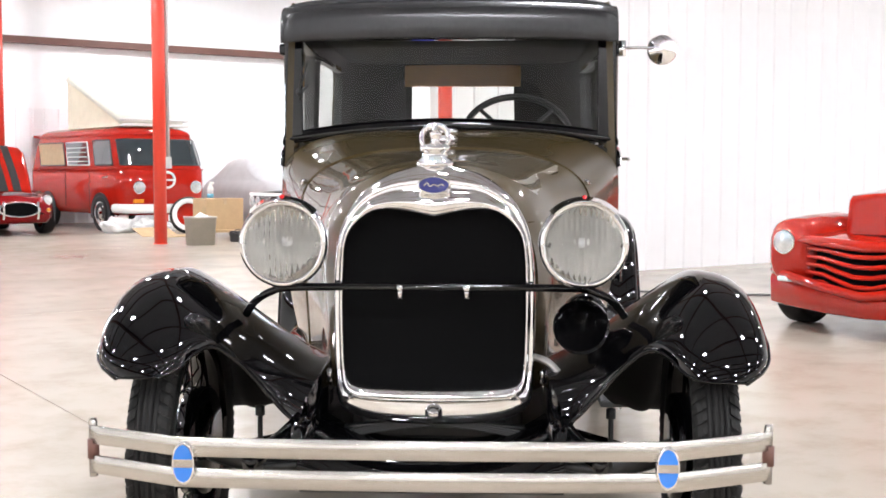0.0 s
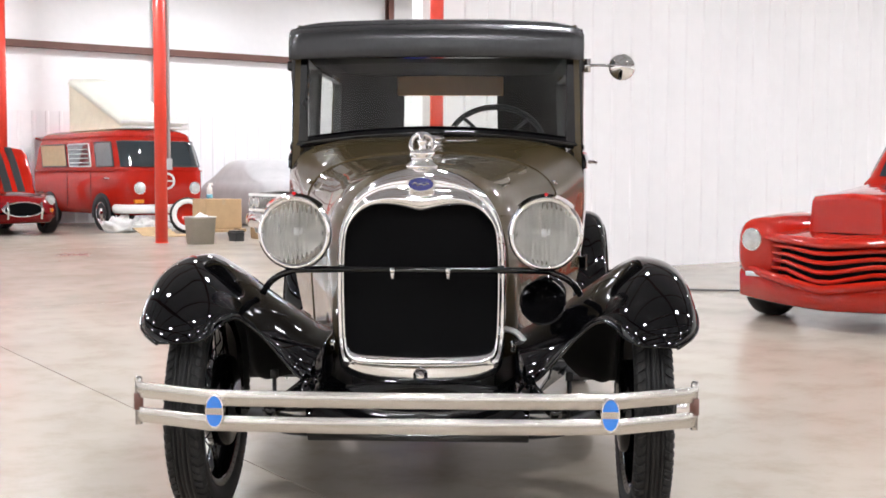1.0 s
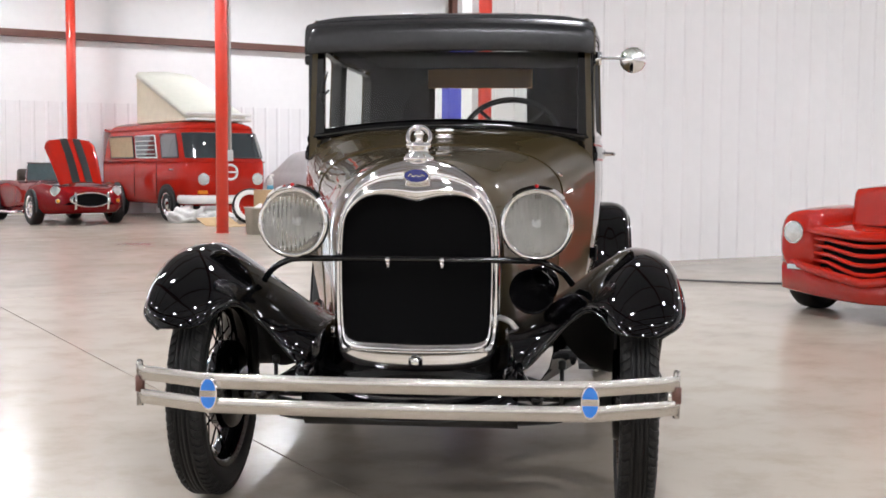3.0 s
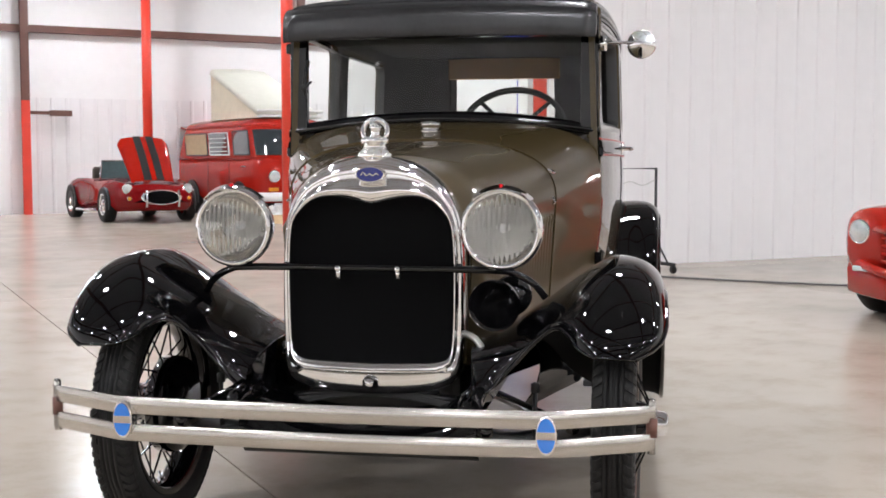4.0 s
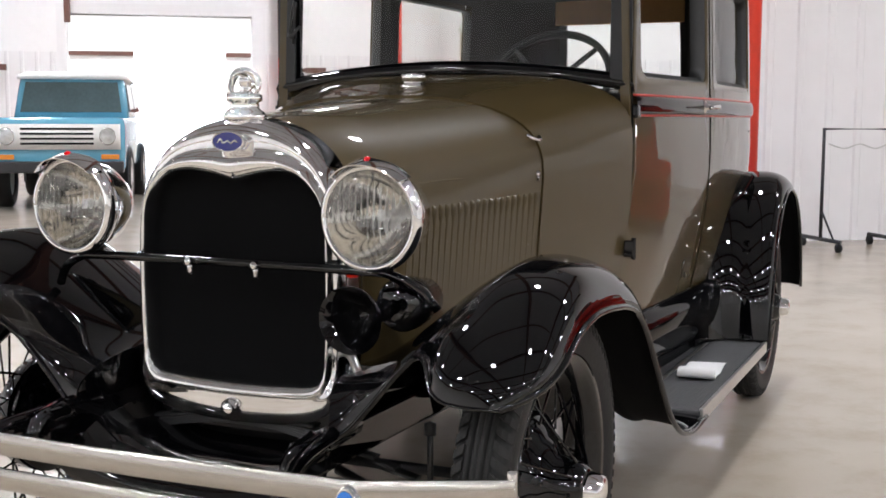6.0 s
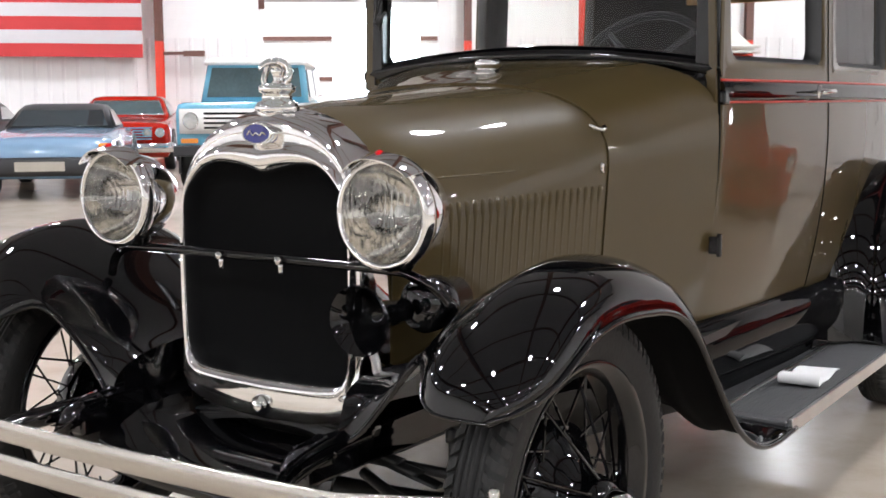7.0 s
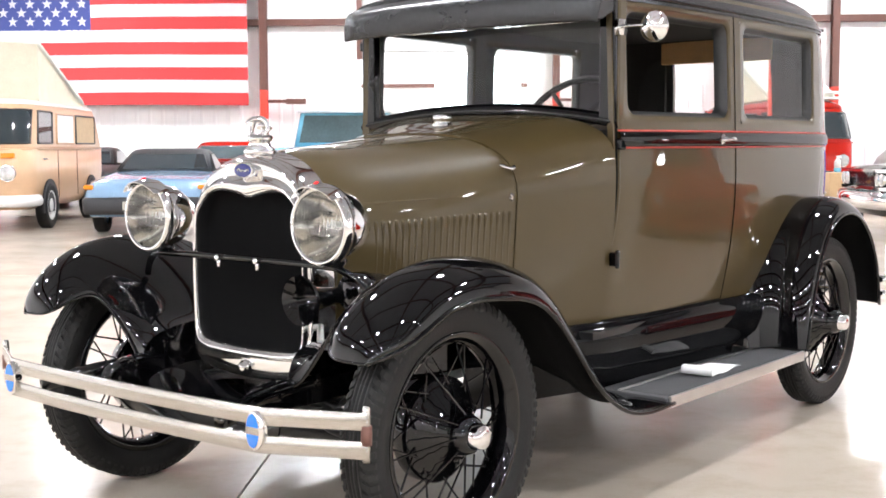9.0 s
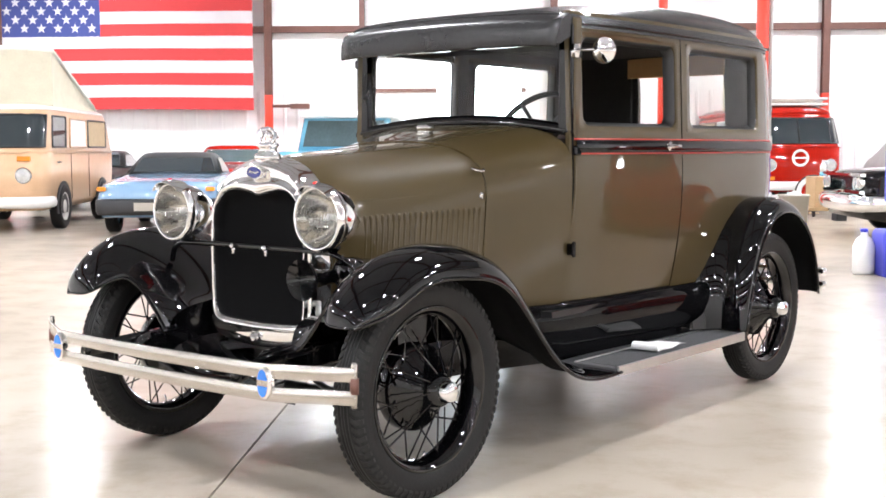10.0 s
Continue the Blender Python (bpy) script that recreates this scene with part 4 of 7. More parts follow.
for s in (1, -1):
    bm = bmesh.new()
    fan = [(1.18, 1.700), (1.16, 1.702), (1.12, 1.696), (1.074, 1.664), (1.036, 1.576), (1.065, 1.576), (1.16, 1.62)]
    for x in (0.572, 0.586):
        bm.faces.new([bm.verts.new((s * x, y, z)) for y, z in fan])
    bm.verts.ensure_lookup_table()
    for k in range(7):
        m = (k + 1) % 7
        bm.faces.new((bm.verts[k], bm.verts[m], bm.verts[7 + m], bm.verts[7 + k]))
    part("visor_bracket", bm, M_TOP, body, smooth=False)

# windscreen: posts, frame, glass
bm = bmesh.new()
fr = []
for k in range(25):
    q = -1 + k / 12
    fr.append((0.60 * q, 1.225 + 0.05 * (1 - q * q), 0.0))
rows = [[(x, 1.153, z - 0.015) for x, z, _ in fr], [(x, 1.143, z + 0.002) for x, z, _ in fr], [(x * 0.985, 1.150, z + 0.028) for x, z, _ in fr], [(x * 0.97, 1.175, z + 0.034) for x, z, _ in fr], [(x * 0.97, 1.215, z + 0.02) for x, z, _ in fr]]
loft(bm, rows, closed=False)
part("cowl_rail", bm, M_BLACK, body, "black rail under the windscreen")
ws = new("windscreen")
ws.parent = body
for s in (1, -1):
    bm = bmesh.new()
    box(bm, min(s * 0.548, s * 0.598), max(s * 0.548, s * 0.598), 1.155, 1.215, 1.20, 1.69)
    part("post", bm, M_BODY, ws, smooth=False, bevel=0.012)
    bm = bmesh.new()
    box(bm, min(s * 0.526, s * 0.592), max(s * 0.526, s * 0.592), 1.146, 1.180, 1.235, 1.66)
    part("glass_frame", bm, M_BLACK, ws, smooth=False, bevel=0.004)
    for z in (1.155, 1.552):
        bm = bmesh.new()
        box(bm, min(s * 0.585, s * 0.612), max(s * 0.585, s * 0.612), 1.150, 1.195, z - 0.020, z + 0.020)
        part("hinge_bracket", bm, M_BLACK, body, smooth=False, bevel=0.008)
bm = bmesh.new()
box(bm, -0.55, 0.55, 1.150, 1.185, 1.585, 1.625)
part("glass_frame", bm, M_BLACK, ws, smooth=False, bevel=0.004)
bm = bmesh.new()
box(bm, -0.56, 0.56, 1.165, 1.20, 1.615, 1.70)
part("header", bm, M_BLACK, ws, smooth=False)
bm = bmesh.new()
bm.faces.new([bm.verts.new(p) for p in ((-0.535, 1.165, 1.25), (0.535, 1.165, 1.25), (0.535, 1.165, 1.60), (-0.535, 1.165, 1.60))])
g = part("glass", bm, M_GLASS, ws, smooth=False)
g.visible_shadow = False
bm = bmesh.new()
tube(bm, [(-0.536, 1.150, 1.37), (-0.530, 1.138, 1.40), (-0.505, 1.136, 1.425)], 0.005, 6)
lathe(bm, [(0, 0.0), (0.013, 0.0), (0.012, 0.02), (0, 0.024)], (-0.536, 1.132, 1.40), "y", 12)
tube(bm, [(-0.536, 1.126, 1.40), (-0.527, 1.124, 1.47), (-0.516, 1.124, 1.505), (-0.508, 1.124, 1.50), (-0.528, 1.126, 1.42)], 0.003, 6)
part("wiper", bm, M_SATIN, ws)


# window reveals, rounded at the corners
def reveal(s, y0, y1, z0, z1, glassy):
    ob = new("side_window")
    ob.parent = body
    o = rounded(y1 - y0 + 0.02, z1 - z0 + 0.02, 0.035, 6, (y0 + y1) / 2, (z0 + z1) / 2)
    i = rounded(y1 - y0 - 0.035, z1 - z0 - 0.035, 0.045, 6, (y0 + y1) / 2, (z0 + z1) / 2)

    def px(y, z, dx):
        return (s * (side_x(y, z) + dx), y, z)
    bm = bmesh.new()
    loft(bm, [[px(y, z, 0.0015) for y, z in o], [px(y, z, 0.004) for y, z in i], [px(y, z, -0.004) for y, z in i]])
    part("window_reveal", bm, M_BODY, ob, "taupe window reveal")
    bm = bmesh.new()
    inner = rounded(y1 - y0 - 0.075, z1 - z0 - 0.065, 0.04, 6, (y0 + y1) / 2, (z0 + z1) / 2)
    loft(bm, [[px(y, z, -0.004) for y, z in i], [px(y, z, -0.020) for y, z in inner], [px(y, z, -0.05) for y, z in inner]])
    part("glass_channel", bm, M_SATIN, ob, "black glass channel")
    if glassy:
        bm = bmesh.new()
        bm.faces.new([bm.verts.new(px(y, z, -0.022)) for y, z in i])
        p = part("pane", bm, M_GLASS, ob, smooth=False)
        p.visible_shadow = False
    return ob


def front_x(y, z):
    """Half width at the door's front edge: on the cowl or on the body."""
    if y >= 1.142:
        return side_x(y, z)
    wb, zb, wc, zc = [curve(y, [(k, p[i]) for k, p in COWL.items()]) for i in range(4)]
    return wb + (wc - wb) * (1 - (1 - min(1.0, (z - zb) / (zc - zb))) ** 2)


for s in (1, -1):
    reveal(s, 1.19, 1.92, 1.238, 1.632, False)
    reveal(s, 2.01, 2.785, 1.238, 1.632, True)
    # belt moulding between two fine red lines
    ys = [1.16 + k * 0.02 for k in range(92)]
    bm = bmesh.new()
    loft(bm, [[(s * (side_x(y, z) + o), y, z) for z, o in ((1.144, 0.0), (1.147, 0.008), (1.156, 0.012), (1.172, 0.0135), (1.188, 0.012), (1.197, 0.008), (1.200, 0.0))] for y in ys], closed=False)
    part("belt_moulding", bm, M_BLACK, body, "raised black belt moulding")
    for z in (1.1425, 1.2015):
        bm = bmesh.new()
        tube(bm, [(s * (side_x(y, z) + 0.0025), y, z) for y in ys], 0.0038, 6)
        part("pinstripe", bm, M_PIN, body, "fine red pinstripe")
    # door: shut lines as thin dark grooves, hinges, handle
    door = new("door")
    door.parent = body
    door["label"] = "closed taupe door"
    bm = bmesh.new()
    for ya, yb in ((1.150, 1.075), (1.955, 1.955)):
        pts = []
        for z in refined([0.53, 1.66], 0.06):
            y = ya + (yb - ya) * max(0, (1.0 - z) / 0.47) ** 1.5
            pts.append((s * (front_x(y, z) + 0.0012), y, z))
        tube(bm, pts, 0.0040 if ya < 1.5 else 0.0018, 6)
    tube(bm, [(s * (front_x(y, 0.535) + 0.0008), y, 0.535) for y in (1.08, 1.2, 1.4, 1.7, 1.955)], 0.0032, 6)
    part("shut_line", bm, M_DARK, door, "dark gap round the door")
    bm = bmesh.new()
    pts = []
    for z in refined([0.56, 1.135], 0.05):
        y = 1.163 - 0.075 * max(0, (1.0 - z) / 0.47) ** 1.5
        pts.append((s * (front_x(y, z) - 0.003), y, z))
    tube(bm, pts, 0.0075, 10)
    part("door_edge", bm, M_BODY, door, "rounded front edge of the door")
    for z in (0.757,):
        bm = bmesh.new()
        x = interp(1.135, PLAN)
        box(bm, min(s * (x - 0.01), s * (x + 0.018)), max(s * (x - 0.01), s * (x + 0.018)), 1.126, 1.154, z - 0.024, z + 0.024)
        tube(bm, [(s * (x + 0.016), 1.14, z - 0.032), (s * (x + 0.016), 1.14, z + 0.032)], 0.008, 8)
        part("door_hinge", bm, M_BLACK, door, "black door hinge", smooth=False, bevel=0.004)
    bm = bmesh.new()
    x = interp(1.83, PLAN)
    lathe(bm, [(0.0, 0.0), (0.024, 0.0), (0.022, 0.006), (0.010, 0.010), (0.008, 0.045), (0.0, 0.05)] if s > 0 else [(0.0, 0.0), (0.024, 0.0), (0.022, -0.006), (0.010, -0.010), (0.008, -0.045), (0.0, -0.05)], (s * (x + 0.004), 1.835, 1.172), "x", 16)
    tube(bm, spline([(s * (x + 0.048), 1.86, 1.172), (s * (x + 0.056), 1.82, 1.173), (s * (x + 0.054), 1.77, 1.171), (s * (x + 0.046), 1.735, 1.169)], 10), [0.006, 0.008, 0.009, 0.009, 0.008, 0.008, 0.007, 0.007, 0.008, 0.006], 8)
    part("door_handle", bm, M_CHROME, door, "chrome door handle")
# mirror on the door post
bm = bmesh.new()
tube(bm, spline([(0.60, 1.14, 1.552), (0.66, 1.12, 1.552), (0.735, 1.112, 1.548)], 8), 0.0055, 8)
box(bm, 0.598, 0.622, 1.128, 1.165, 1.525, 1.578)
arm = part("mirror_arm", bm, M_CHROME, body)
bm = bmesh.new()
lathe(bm, [(0.0, -0.030), (0.010, -0.028), (0.030, -0.020), (0.048, -0.006), (0.053, 0.004), (0.050, 0.010), (0.0, 0.012)], (0.748, 1.128, 1.545), "y", 32)
part("mirror_head", bm, M_CHROME, arm, "round chrome mirror")

# ---- headlamps, tie bar, horn ----
bm = bmesh.new()
tube(bm, spline([(-0.50, 0.0, 0.735), (-0.47, -0.015, 0.775), (-0.42, -0.03, 0.803), (-0.36, -0.035, 0.813), (0.0, -0.036, 0.815), (0.36, -0.035, 0.813), (0.42, -0.03, 0.803), (0.47, -0.015, 0.775), (0.50, 0.0, 0.735)], 48), 0.0105, 10)
bar = part("lamp_tie_bar", bm, M_BLACK, car, "black tie bar between the headlamps")
for x in (-0.0865, 0.0865):
    bm = bmesh.new()
    lathe(bm, [(0, -0.026), (0.008, -0.026), (0.010, -0.018), (0.010, 0.018), (0, 0.02)], (x, -0.036, 0.813), "y", 10)
    tube(bm, [(x, -0.046, 0.815), (x, -0.046, 0.785)], 0.008, 8)
    part("tie_bar_bolt", bm, M_CHROME, bar)
for s in (1, -1):
    hl = new("headlamp")
    hl.parent = car
    hl["label"] = "round chrome headlamp with fluted glass"
    c = (s * 0.385, 0.0, 0.930)
    bm = bmesh.new()
    lathe(bm, [(0.0, 0.085), (0.03, 0.080), (0.065, 0.055), (0.093, 0.01), (0.104, -0.04), (0.1075, -0.07), (0.106, -0.073)], c, "y", 48)
    part("bowl", bm, M_CHROME, hl)
    bm = bmesh.new()
    lathe(bm, [(0.1065, -0.060), (0.1135, -0.062), (0.1155, -0.074), (0.112, -0.088), (0.105, -0.094), (0.098, -0.092), (0.097, -0.086)], c, "y", 48)
    part("rim", bm, M_CHROME, hl)
    bm = bmesh.new()
    lathe(bm, [(0.099, -0.083), (0.090, -0.062), (0.072, -0.030), (0.045, -0.005), (0.018, 0.010), (0.0, 0.012)], c, "y", 40)
    part("reflector", bm, M_REFLECTOR, hl)
    bm = bmesh.new()
    lathe(bm, [(0.0, -0.03), (0.012, -0.028), (0.014, -0.015), (0.008, 0.0), (0.008, 0.01)], c, "y", 14)
    part("bulb", bm, M_PAPER, hl)
    # fluted lens: vertical ribs over a shallow dome
    bm = bmesh.new()
    rows = []
    N = 96
    for j in range(41):
        z = -1 + 2 * j / 40
        row = []
        for k in range(N + 1):
            q = -1 + 2 * k / N
            half = math.sqrt(max(0.0, 1 - z * z)) * 0.0985
            x = q * half
            r2 = (x * x + (z * 0.0985) ** 2) / 0.0985 ** 2
            fan = 1.0 if z > 0 else (0.8 if z < -0.3 and abs(x) < 0.045 else 0.3)
            rib = 0.0019 * fan * math.cos(x / 0.0985 * math.pi * 14) - 0.0035 * math.exp(-((z + 0.12) / 0.13) ** 2)
            row.append((c[0] + x, -0.088 - 0.012 * (1 - r2) + rib, c[2] + z * 0.0985))
        rows.append(row)
    loft(bm, rows, closed=False)
    bmesh.ops.remove_doubles(bm, verts=bm.verts[:], dist=0.0004)
    p = part("lens", bm, M_LENS, hl, "fluted clear lens", angle=80)
    p.visible_shadow = False
    # small peak over the rim, with a red jewel
    bm = bmesh.new()
    rows = []
    for y, g in ((-0.060, 0.0), (-0.094, 0.004), (-0.138, -0.008)):
        rows.append([(c[0] + (0.1165 + g) * math.sin(radians(a)), y + abs(a) / 46 * 0.022 * (1 if y < -0.07 else 0), c[2] + (0.1165 + g) * math.cos(radians(a))) for a in range(-46, 47, 4)])
    loft(bm, rows, closed=False)
    pk = part("lamp_peak", bm, M_CHROME, hl, solid=0.002)
    bm = bmesh.new()
    lathe(bm, [(0, -0.010), (0.004, -0.0085), (0.007, -0.003), (0.008, 0.003), (0.0075, 0.005)], (c[0], -0.094, c[2] + 0.1185), "y", 14)
    part("jewel", bm, M_REDJEWEL, pk, "red glass jewel")
    bm = bmesh.new()
    tube(bm, [(c[0], 0.0, c[2] - 0.095), (c[0], -0.015, 0.815)], [0.022, 0.016], 12)
    part("stalk", bm, M_BLACK, hl)
horn = new("horn")
horn.parent = car
horn["label"] = "black horn below the headlamp"
bm = bmesh.new()
lathe(bm, [(0.069, -0.105), (0.071, -0.100), (0.066, -0.090), (0.045, -0.065), (0.032, -0.035), (0.027, 0.0), (0.025, 0.05), (0.0, 0.05)], (0.375, -0.05, 0.728), "y", 32)
lathe(bm, [(0.069, -0.105), (0.062, -0.098), (0.042, -0.072), (0.024, -0.03), (0.0, -0.02)], (0.375, -0.05, 0.728), "y", 32)
part("bell", bm, M_BLACK, horn)
bm = bmesh.new()
lathe(bm, [(0.0, -0.045), (0.050, -0.042), (0.058, -0.03), (0.058, 0.02), (0.052, 0.03), (0.046, 0.09), (0.03, 0.10), (0.0, 0.10)], (0.40, 0.06, 0.735), "y", 28)
part("motor_housing", bm, M_BLACK, horn)
bm = bmesh.new()
tube(bm, spline([(0.25, 0.05, 0.625), (0.30, 0.0, 0.615), (0.335, -0.03, 0.585), (0.37, -0.01, 0.585), (0.40, 0.05, 0.62)], 30), 0.0095, 10)
part("conduit", bm, M_ALU, horn, "bare metal conduit")

# ---- bumper ----
bumper = new("front_bumper")
bumper.parent = car
bumper["label"] = "two-bar nickel bumper with oval blue badges"


def bar_y(x):
    return -0.492 + 0.020 * (x / 0.55) ** 2 if abs(x) < 0.56 else -0.4713 + (abs(x) - 0.56) * 0.48


for z in (0.489, 0.418):
    bm = bmesh.new()
    rings = []
    for k in range(41):
        x = -0.806 + 1.612 * k / 40
        y = bar_y(x)
        rings.append([(x, y + 0.0012, z - 0.0222), (x, y, z - 0.0212), (x, y, z + 0.0212), (x, y + 0.0012, z + 0.0222), (x, y + 0.007, z + 0.022), (x, y + 0.007, z - 0.022)])
    loft(bm, rings, caps=True)
    part("bar", bm, M_NICKEL, bumper, angle=25)
for s in (1, -1):
    bm = bmesh.new()
    lathe(bm, [(0.0, 0.385), (0.010, 0.387), (0.010, 0.520), (0.007, 0.526), (0.0, 0.527)], (s * 0.798, bar_y(0.798) + 0.012, 0), "z", 14)
    part("end_bolt", bm, M_NICKEL, bumper)
    bm = bmesh.new()
    lathe(bm, [(0.0, 0.43), (0.014, 0.43), (0.014, 0.477), (0.0, 0.477)], (s * 0.798, bar_y(0.798) + 0.012, 0), "z", 14)
    part("end_spacer", bm, M_GIRT, bumper)
    x, y = s * 0.546, bar_y(0.546)
    bm = bmesh.new()
    e = [(0.026 * math.cos(a), 0.0495 * math.sin(a)) for a in [2 * math.pi * k / 32 for k in range(32)]]
    loft(bm, [[(x + a * f, y + d, 0.4535 + b * f) for a, b in e] for f, d in ((1.0, 0.012), (1.0, -0.010), (0.93, -0.014), (0.86, -0.013))])
    em = part("clamp_rim", bm, M_CHROME, bumper)
    bm = bmesh.new()
    bm.faces.new([bm.verts.new((x + a * 0.9, y - 0.0125, 0.4535 + b * 0.9)) for a, b in e])
    part("clamp_face", bm, M_NICKEL, em, smooth=False)
    for lo, hi in ((0.20, 0.86), (-0.86, -0.20)):
        bm = bmesh.new()
        q = []
        for k in range(13):
            b = lo + (hi - lo) * k / 12
            q.append((math.sqrt(max(0, 0.74 - b * b)) * 0.026, b * 0.0495))
        pts = [(x + a, y - 0.0145, 0.4535 + b) for a, b in q] + [(x - a, y - 0.0145, 0.4535 + b) for a, b in q[::-1]]
        bm.faces.new([bm.verts.new(p) for p in pts])
        bmesh.ops.remove_doubles(bm, verts=bm.verts[:], dist=0.0002)
        part("enamel", bm, M_BLUE, em, "light blue enamel", smooth=False)
    bm = bmesh.new()
    tube(bm, spline([(s * 0.40, bar_y(0.40) + 0.012, 0.4535), (s * 0.39, -0.42, 0.455), (s * 0.36, -0.34, 0.47), (s * 0.34, -0.22, 0.48), (s * 0.335, -0.05, 0.49)], 14), 0.016, 8, flat=1.5)
    part("bumper_iron", bm, M_BLACK, bumper)

# ---- chassis ----
chassis = new("chassis")
chassis.parent = car
for s in (1, -1):
    bm = bmesh.new()
    box(bm, min(s * 0.30, s * 0.345), max(s * 0.30, s * 0.345), -0.27, 2.9, 0.42, 0.50)
    part("frame_rail", bm, M_BLACK, chassis, smooth=False, bevel=0.008)
    bm = bmesh.new()
    tube(bm, spline([(s * 0.322, -0.20, 0.475), (s * 0.322, -0.27, 0.47), (s * 0.322, -0.30, 0.45), (s * 0.322, -0.305, 0.43)], 10), [0.035, 0.033, 0.032, 0.03, 0.03, 0.028, 0.026, 0.024, 0.02, 0.015], 10)
    part("frame_horn", bm, M_BLACK, chassis)
    bm = bmesh.new()
    tube(bm, spline([(s * 0.25, 0.02, 0.36), (s * 0.36, -0.02, 0.34), (s * 0.45, -0.02, 0.33)], 8), 0.012, 8)
    tube(bm, [(s * 0.47, 0.03, 0.33), (s * 0.47, 0.03, 0.48)], 0.007, 8)
    lathe(bm, [(0, 0.46), (0.013, 0.46), (0.013, 0.485), (0, 0.49)], (s * 0.47, 0.03, 0), "z", 12)
    part("shock_link", bm, M_SATIN, chassis)
    bm = bmesh.new()
    tube(bm, [(s * 0.58, 0.02, 0.36), (s * 0.45, 0.35, 0.33), (s * 0.05, 1.15, 0.30)], 0.018, 8)
    part("radius_rod", bm, M_BLACK, chassis)
bm = bmesh.new()
tube(bm, spline([(-0.64, AXLE, 0.37), (-0.55, AXLE, 0.34), (-0.40, AXLE, 0.30), (0, AXLE, 0.29), (0.40, AXLE, 0.30), (0.55, AXLE, 0.34), (0.64, AXLE, 0.37)], 24), 0.024, 8, flat=1.4)
part("front_axle", bm, M_SATIN, chassis)
bm = bmesh.new()
tube(bm, [(-0.62, AXLE + 0.11, 0.335), (0.62, AXLE + 0.11, 0.335)], 0.013, 8)
part("tie_rod", bm, M_SATIN, chassis)
bm = bmesh.new()
for k in range(7):
    L = 0.44 - 0.05 * k
    pts = spline([(-L, 0.03, 0.36 + 0.018 * k), (0, 0.03, 0.44 + 0.004 * k), (L, 0.03, 0.36 + 0.018 * k)], 14)
    tube(bm, pts, 0.022, 6, flat=0.25)
part("leaf_spring", bm, M_SATIN, chassis)
bm = bmesh.new()
rows = []
for k in range(25):
    x = -0.335 + 0.67 * k / 24
    a = abs(x) / 0.335
    rows.append([(x, 0.06, 0.395 + 0.105 * a ** 3), (x, -0.02, 0.392 + 0.105 * a ** 3), (x, -0.09, 0.382 + 0.10 * a ** 3), (x, -0.155, 0.362 + 0.095 * a ** 3), (x, -0.195, 0.337 + 0.07 * a ** 3), (x, -0.205, 0.315 + 0.035 * a ** 3), (x, -0.15, 0.300)])
loft(bm, rows, closed=False)
part("front_crossmember", bm, M_BLACK, chassis, solid=0.006)
bm = bmesh.new()
box(bm, -0.24, 0.24, 0.16, 0.72, 0.35, 0.95)
part("engine_block", bm, M_SATIN, chassis, smooth=False, bevel=0.03)
bm = bmesh.new()
stack_pan = [[(x * w, y, z) for x, z in ((-1, 0.43), (-0.75, 0.37), (-0.4, 0.34), (0.4, 0.34), (0.75, 0.37), (1, 0.43))] for y, w in ((0.12, 0.31), (0.5, 0.34), (1.05, 0.34), (1.3, 0.30))]
loft(bm, stack_pan, closed=False)
part("engine_pan", bm, M_SATIN, chassis, solid=0.004)
bm = bmesh.new()
box(bm, -0.60, 0.60, 1.0, 3.08, 0.49, 0.515)
part("floor_pan", bm, M_SATIN, chassis, smooth=False)
bm = bmesh.new()
tube(bm, [(-0.60, BASE, 0.373), (0.60, BASE, 0.373)], 0.04, 12)
lathe(bm, [(0, -0.12), (0.10, -0.08), (0.14, 0), (0.10, 0.08), (0, 0.12)], (0, BASE, 0.373), "x", 20)
part("rear_axle", bm, M_BLACK, chassis)
for s in (1, -1):
    for z in (0.50, 0.43):
        bm = bmesh.new()
        tube(bm, spline([(s * 0.35, 3.36, z), (s * 0.62, 3.36, z), (s * 0.80, 3.31, z)], 12), 0.010, 8, flat=2.2)
        part("rear_bumper_bar", bm, M_CHROME, car, "chrome rear bumper bar")

# ---- inside the car ----
cabin = new("cabin")
cabin.parent = car
bm = bmesh.new()
box(bm, -0.57, 0.57, 1.24, 3.05, 1.672, 1.684)
part("headliner", bm, M_INTERIOR, cabin, "dark cloth headliner", smooth=False)
bm = bmesh.new()
box(bm, -0.54, 0.54, 1.20, 1.26, 1.02, 1.21)
part("dashboard", bm, M_SATIN, cabin, smooth=False, bevel=0.02)
bm = bmesh.new()
box(bm, -0.49, 0.49, 3.13, 3.15, 0.6, 1.27)
box(bm, -0.49, -0.30, 3.13, 3.15, 1.27, 1.68)
box(bm, 0.30, 0.49, 3.13, 3.15, 1.27, 1.68)
part("rear_lining", bm, M_INTERIOR, cabin, "dark cloth lining", smooth=False)
bm = bmesh.new()
box(bm, -0.30, 0.30, 3.085, 3.10, 1.560, 1.672)
part("window_blind", bm, M_HEADLINER, cabin, "tan cloth roller blind over the rear glass", smooth=False, bevel=0.006)
bm = bmesh.new()
bm.faces.new([bm.verts.new(p) for p in ((-0.29, 3.20, 1.27), (0.29, 3.20, 1.27), (0.29, 3.185, 1.575), (-0.29, 3.185, 1.575))])
p = part("rear_pane", bm, M_GLASS, cabin, smooth=False)
p.visible_shadow = False


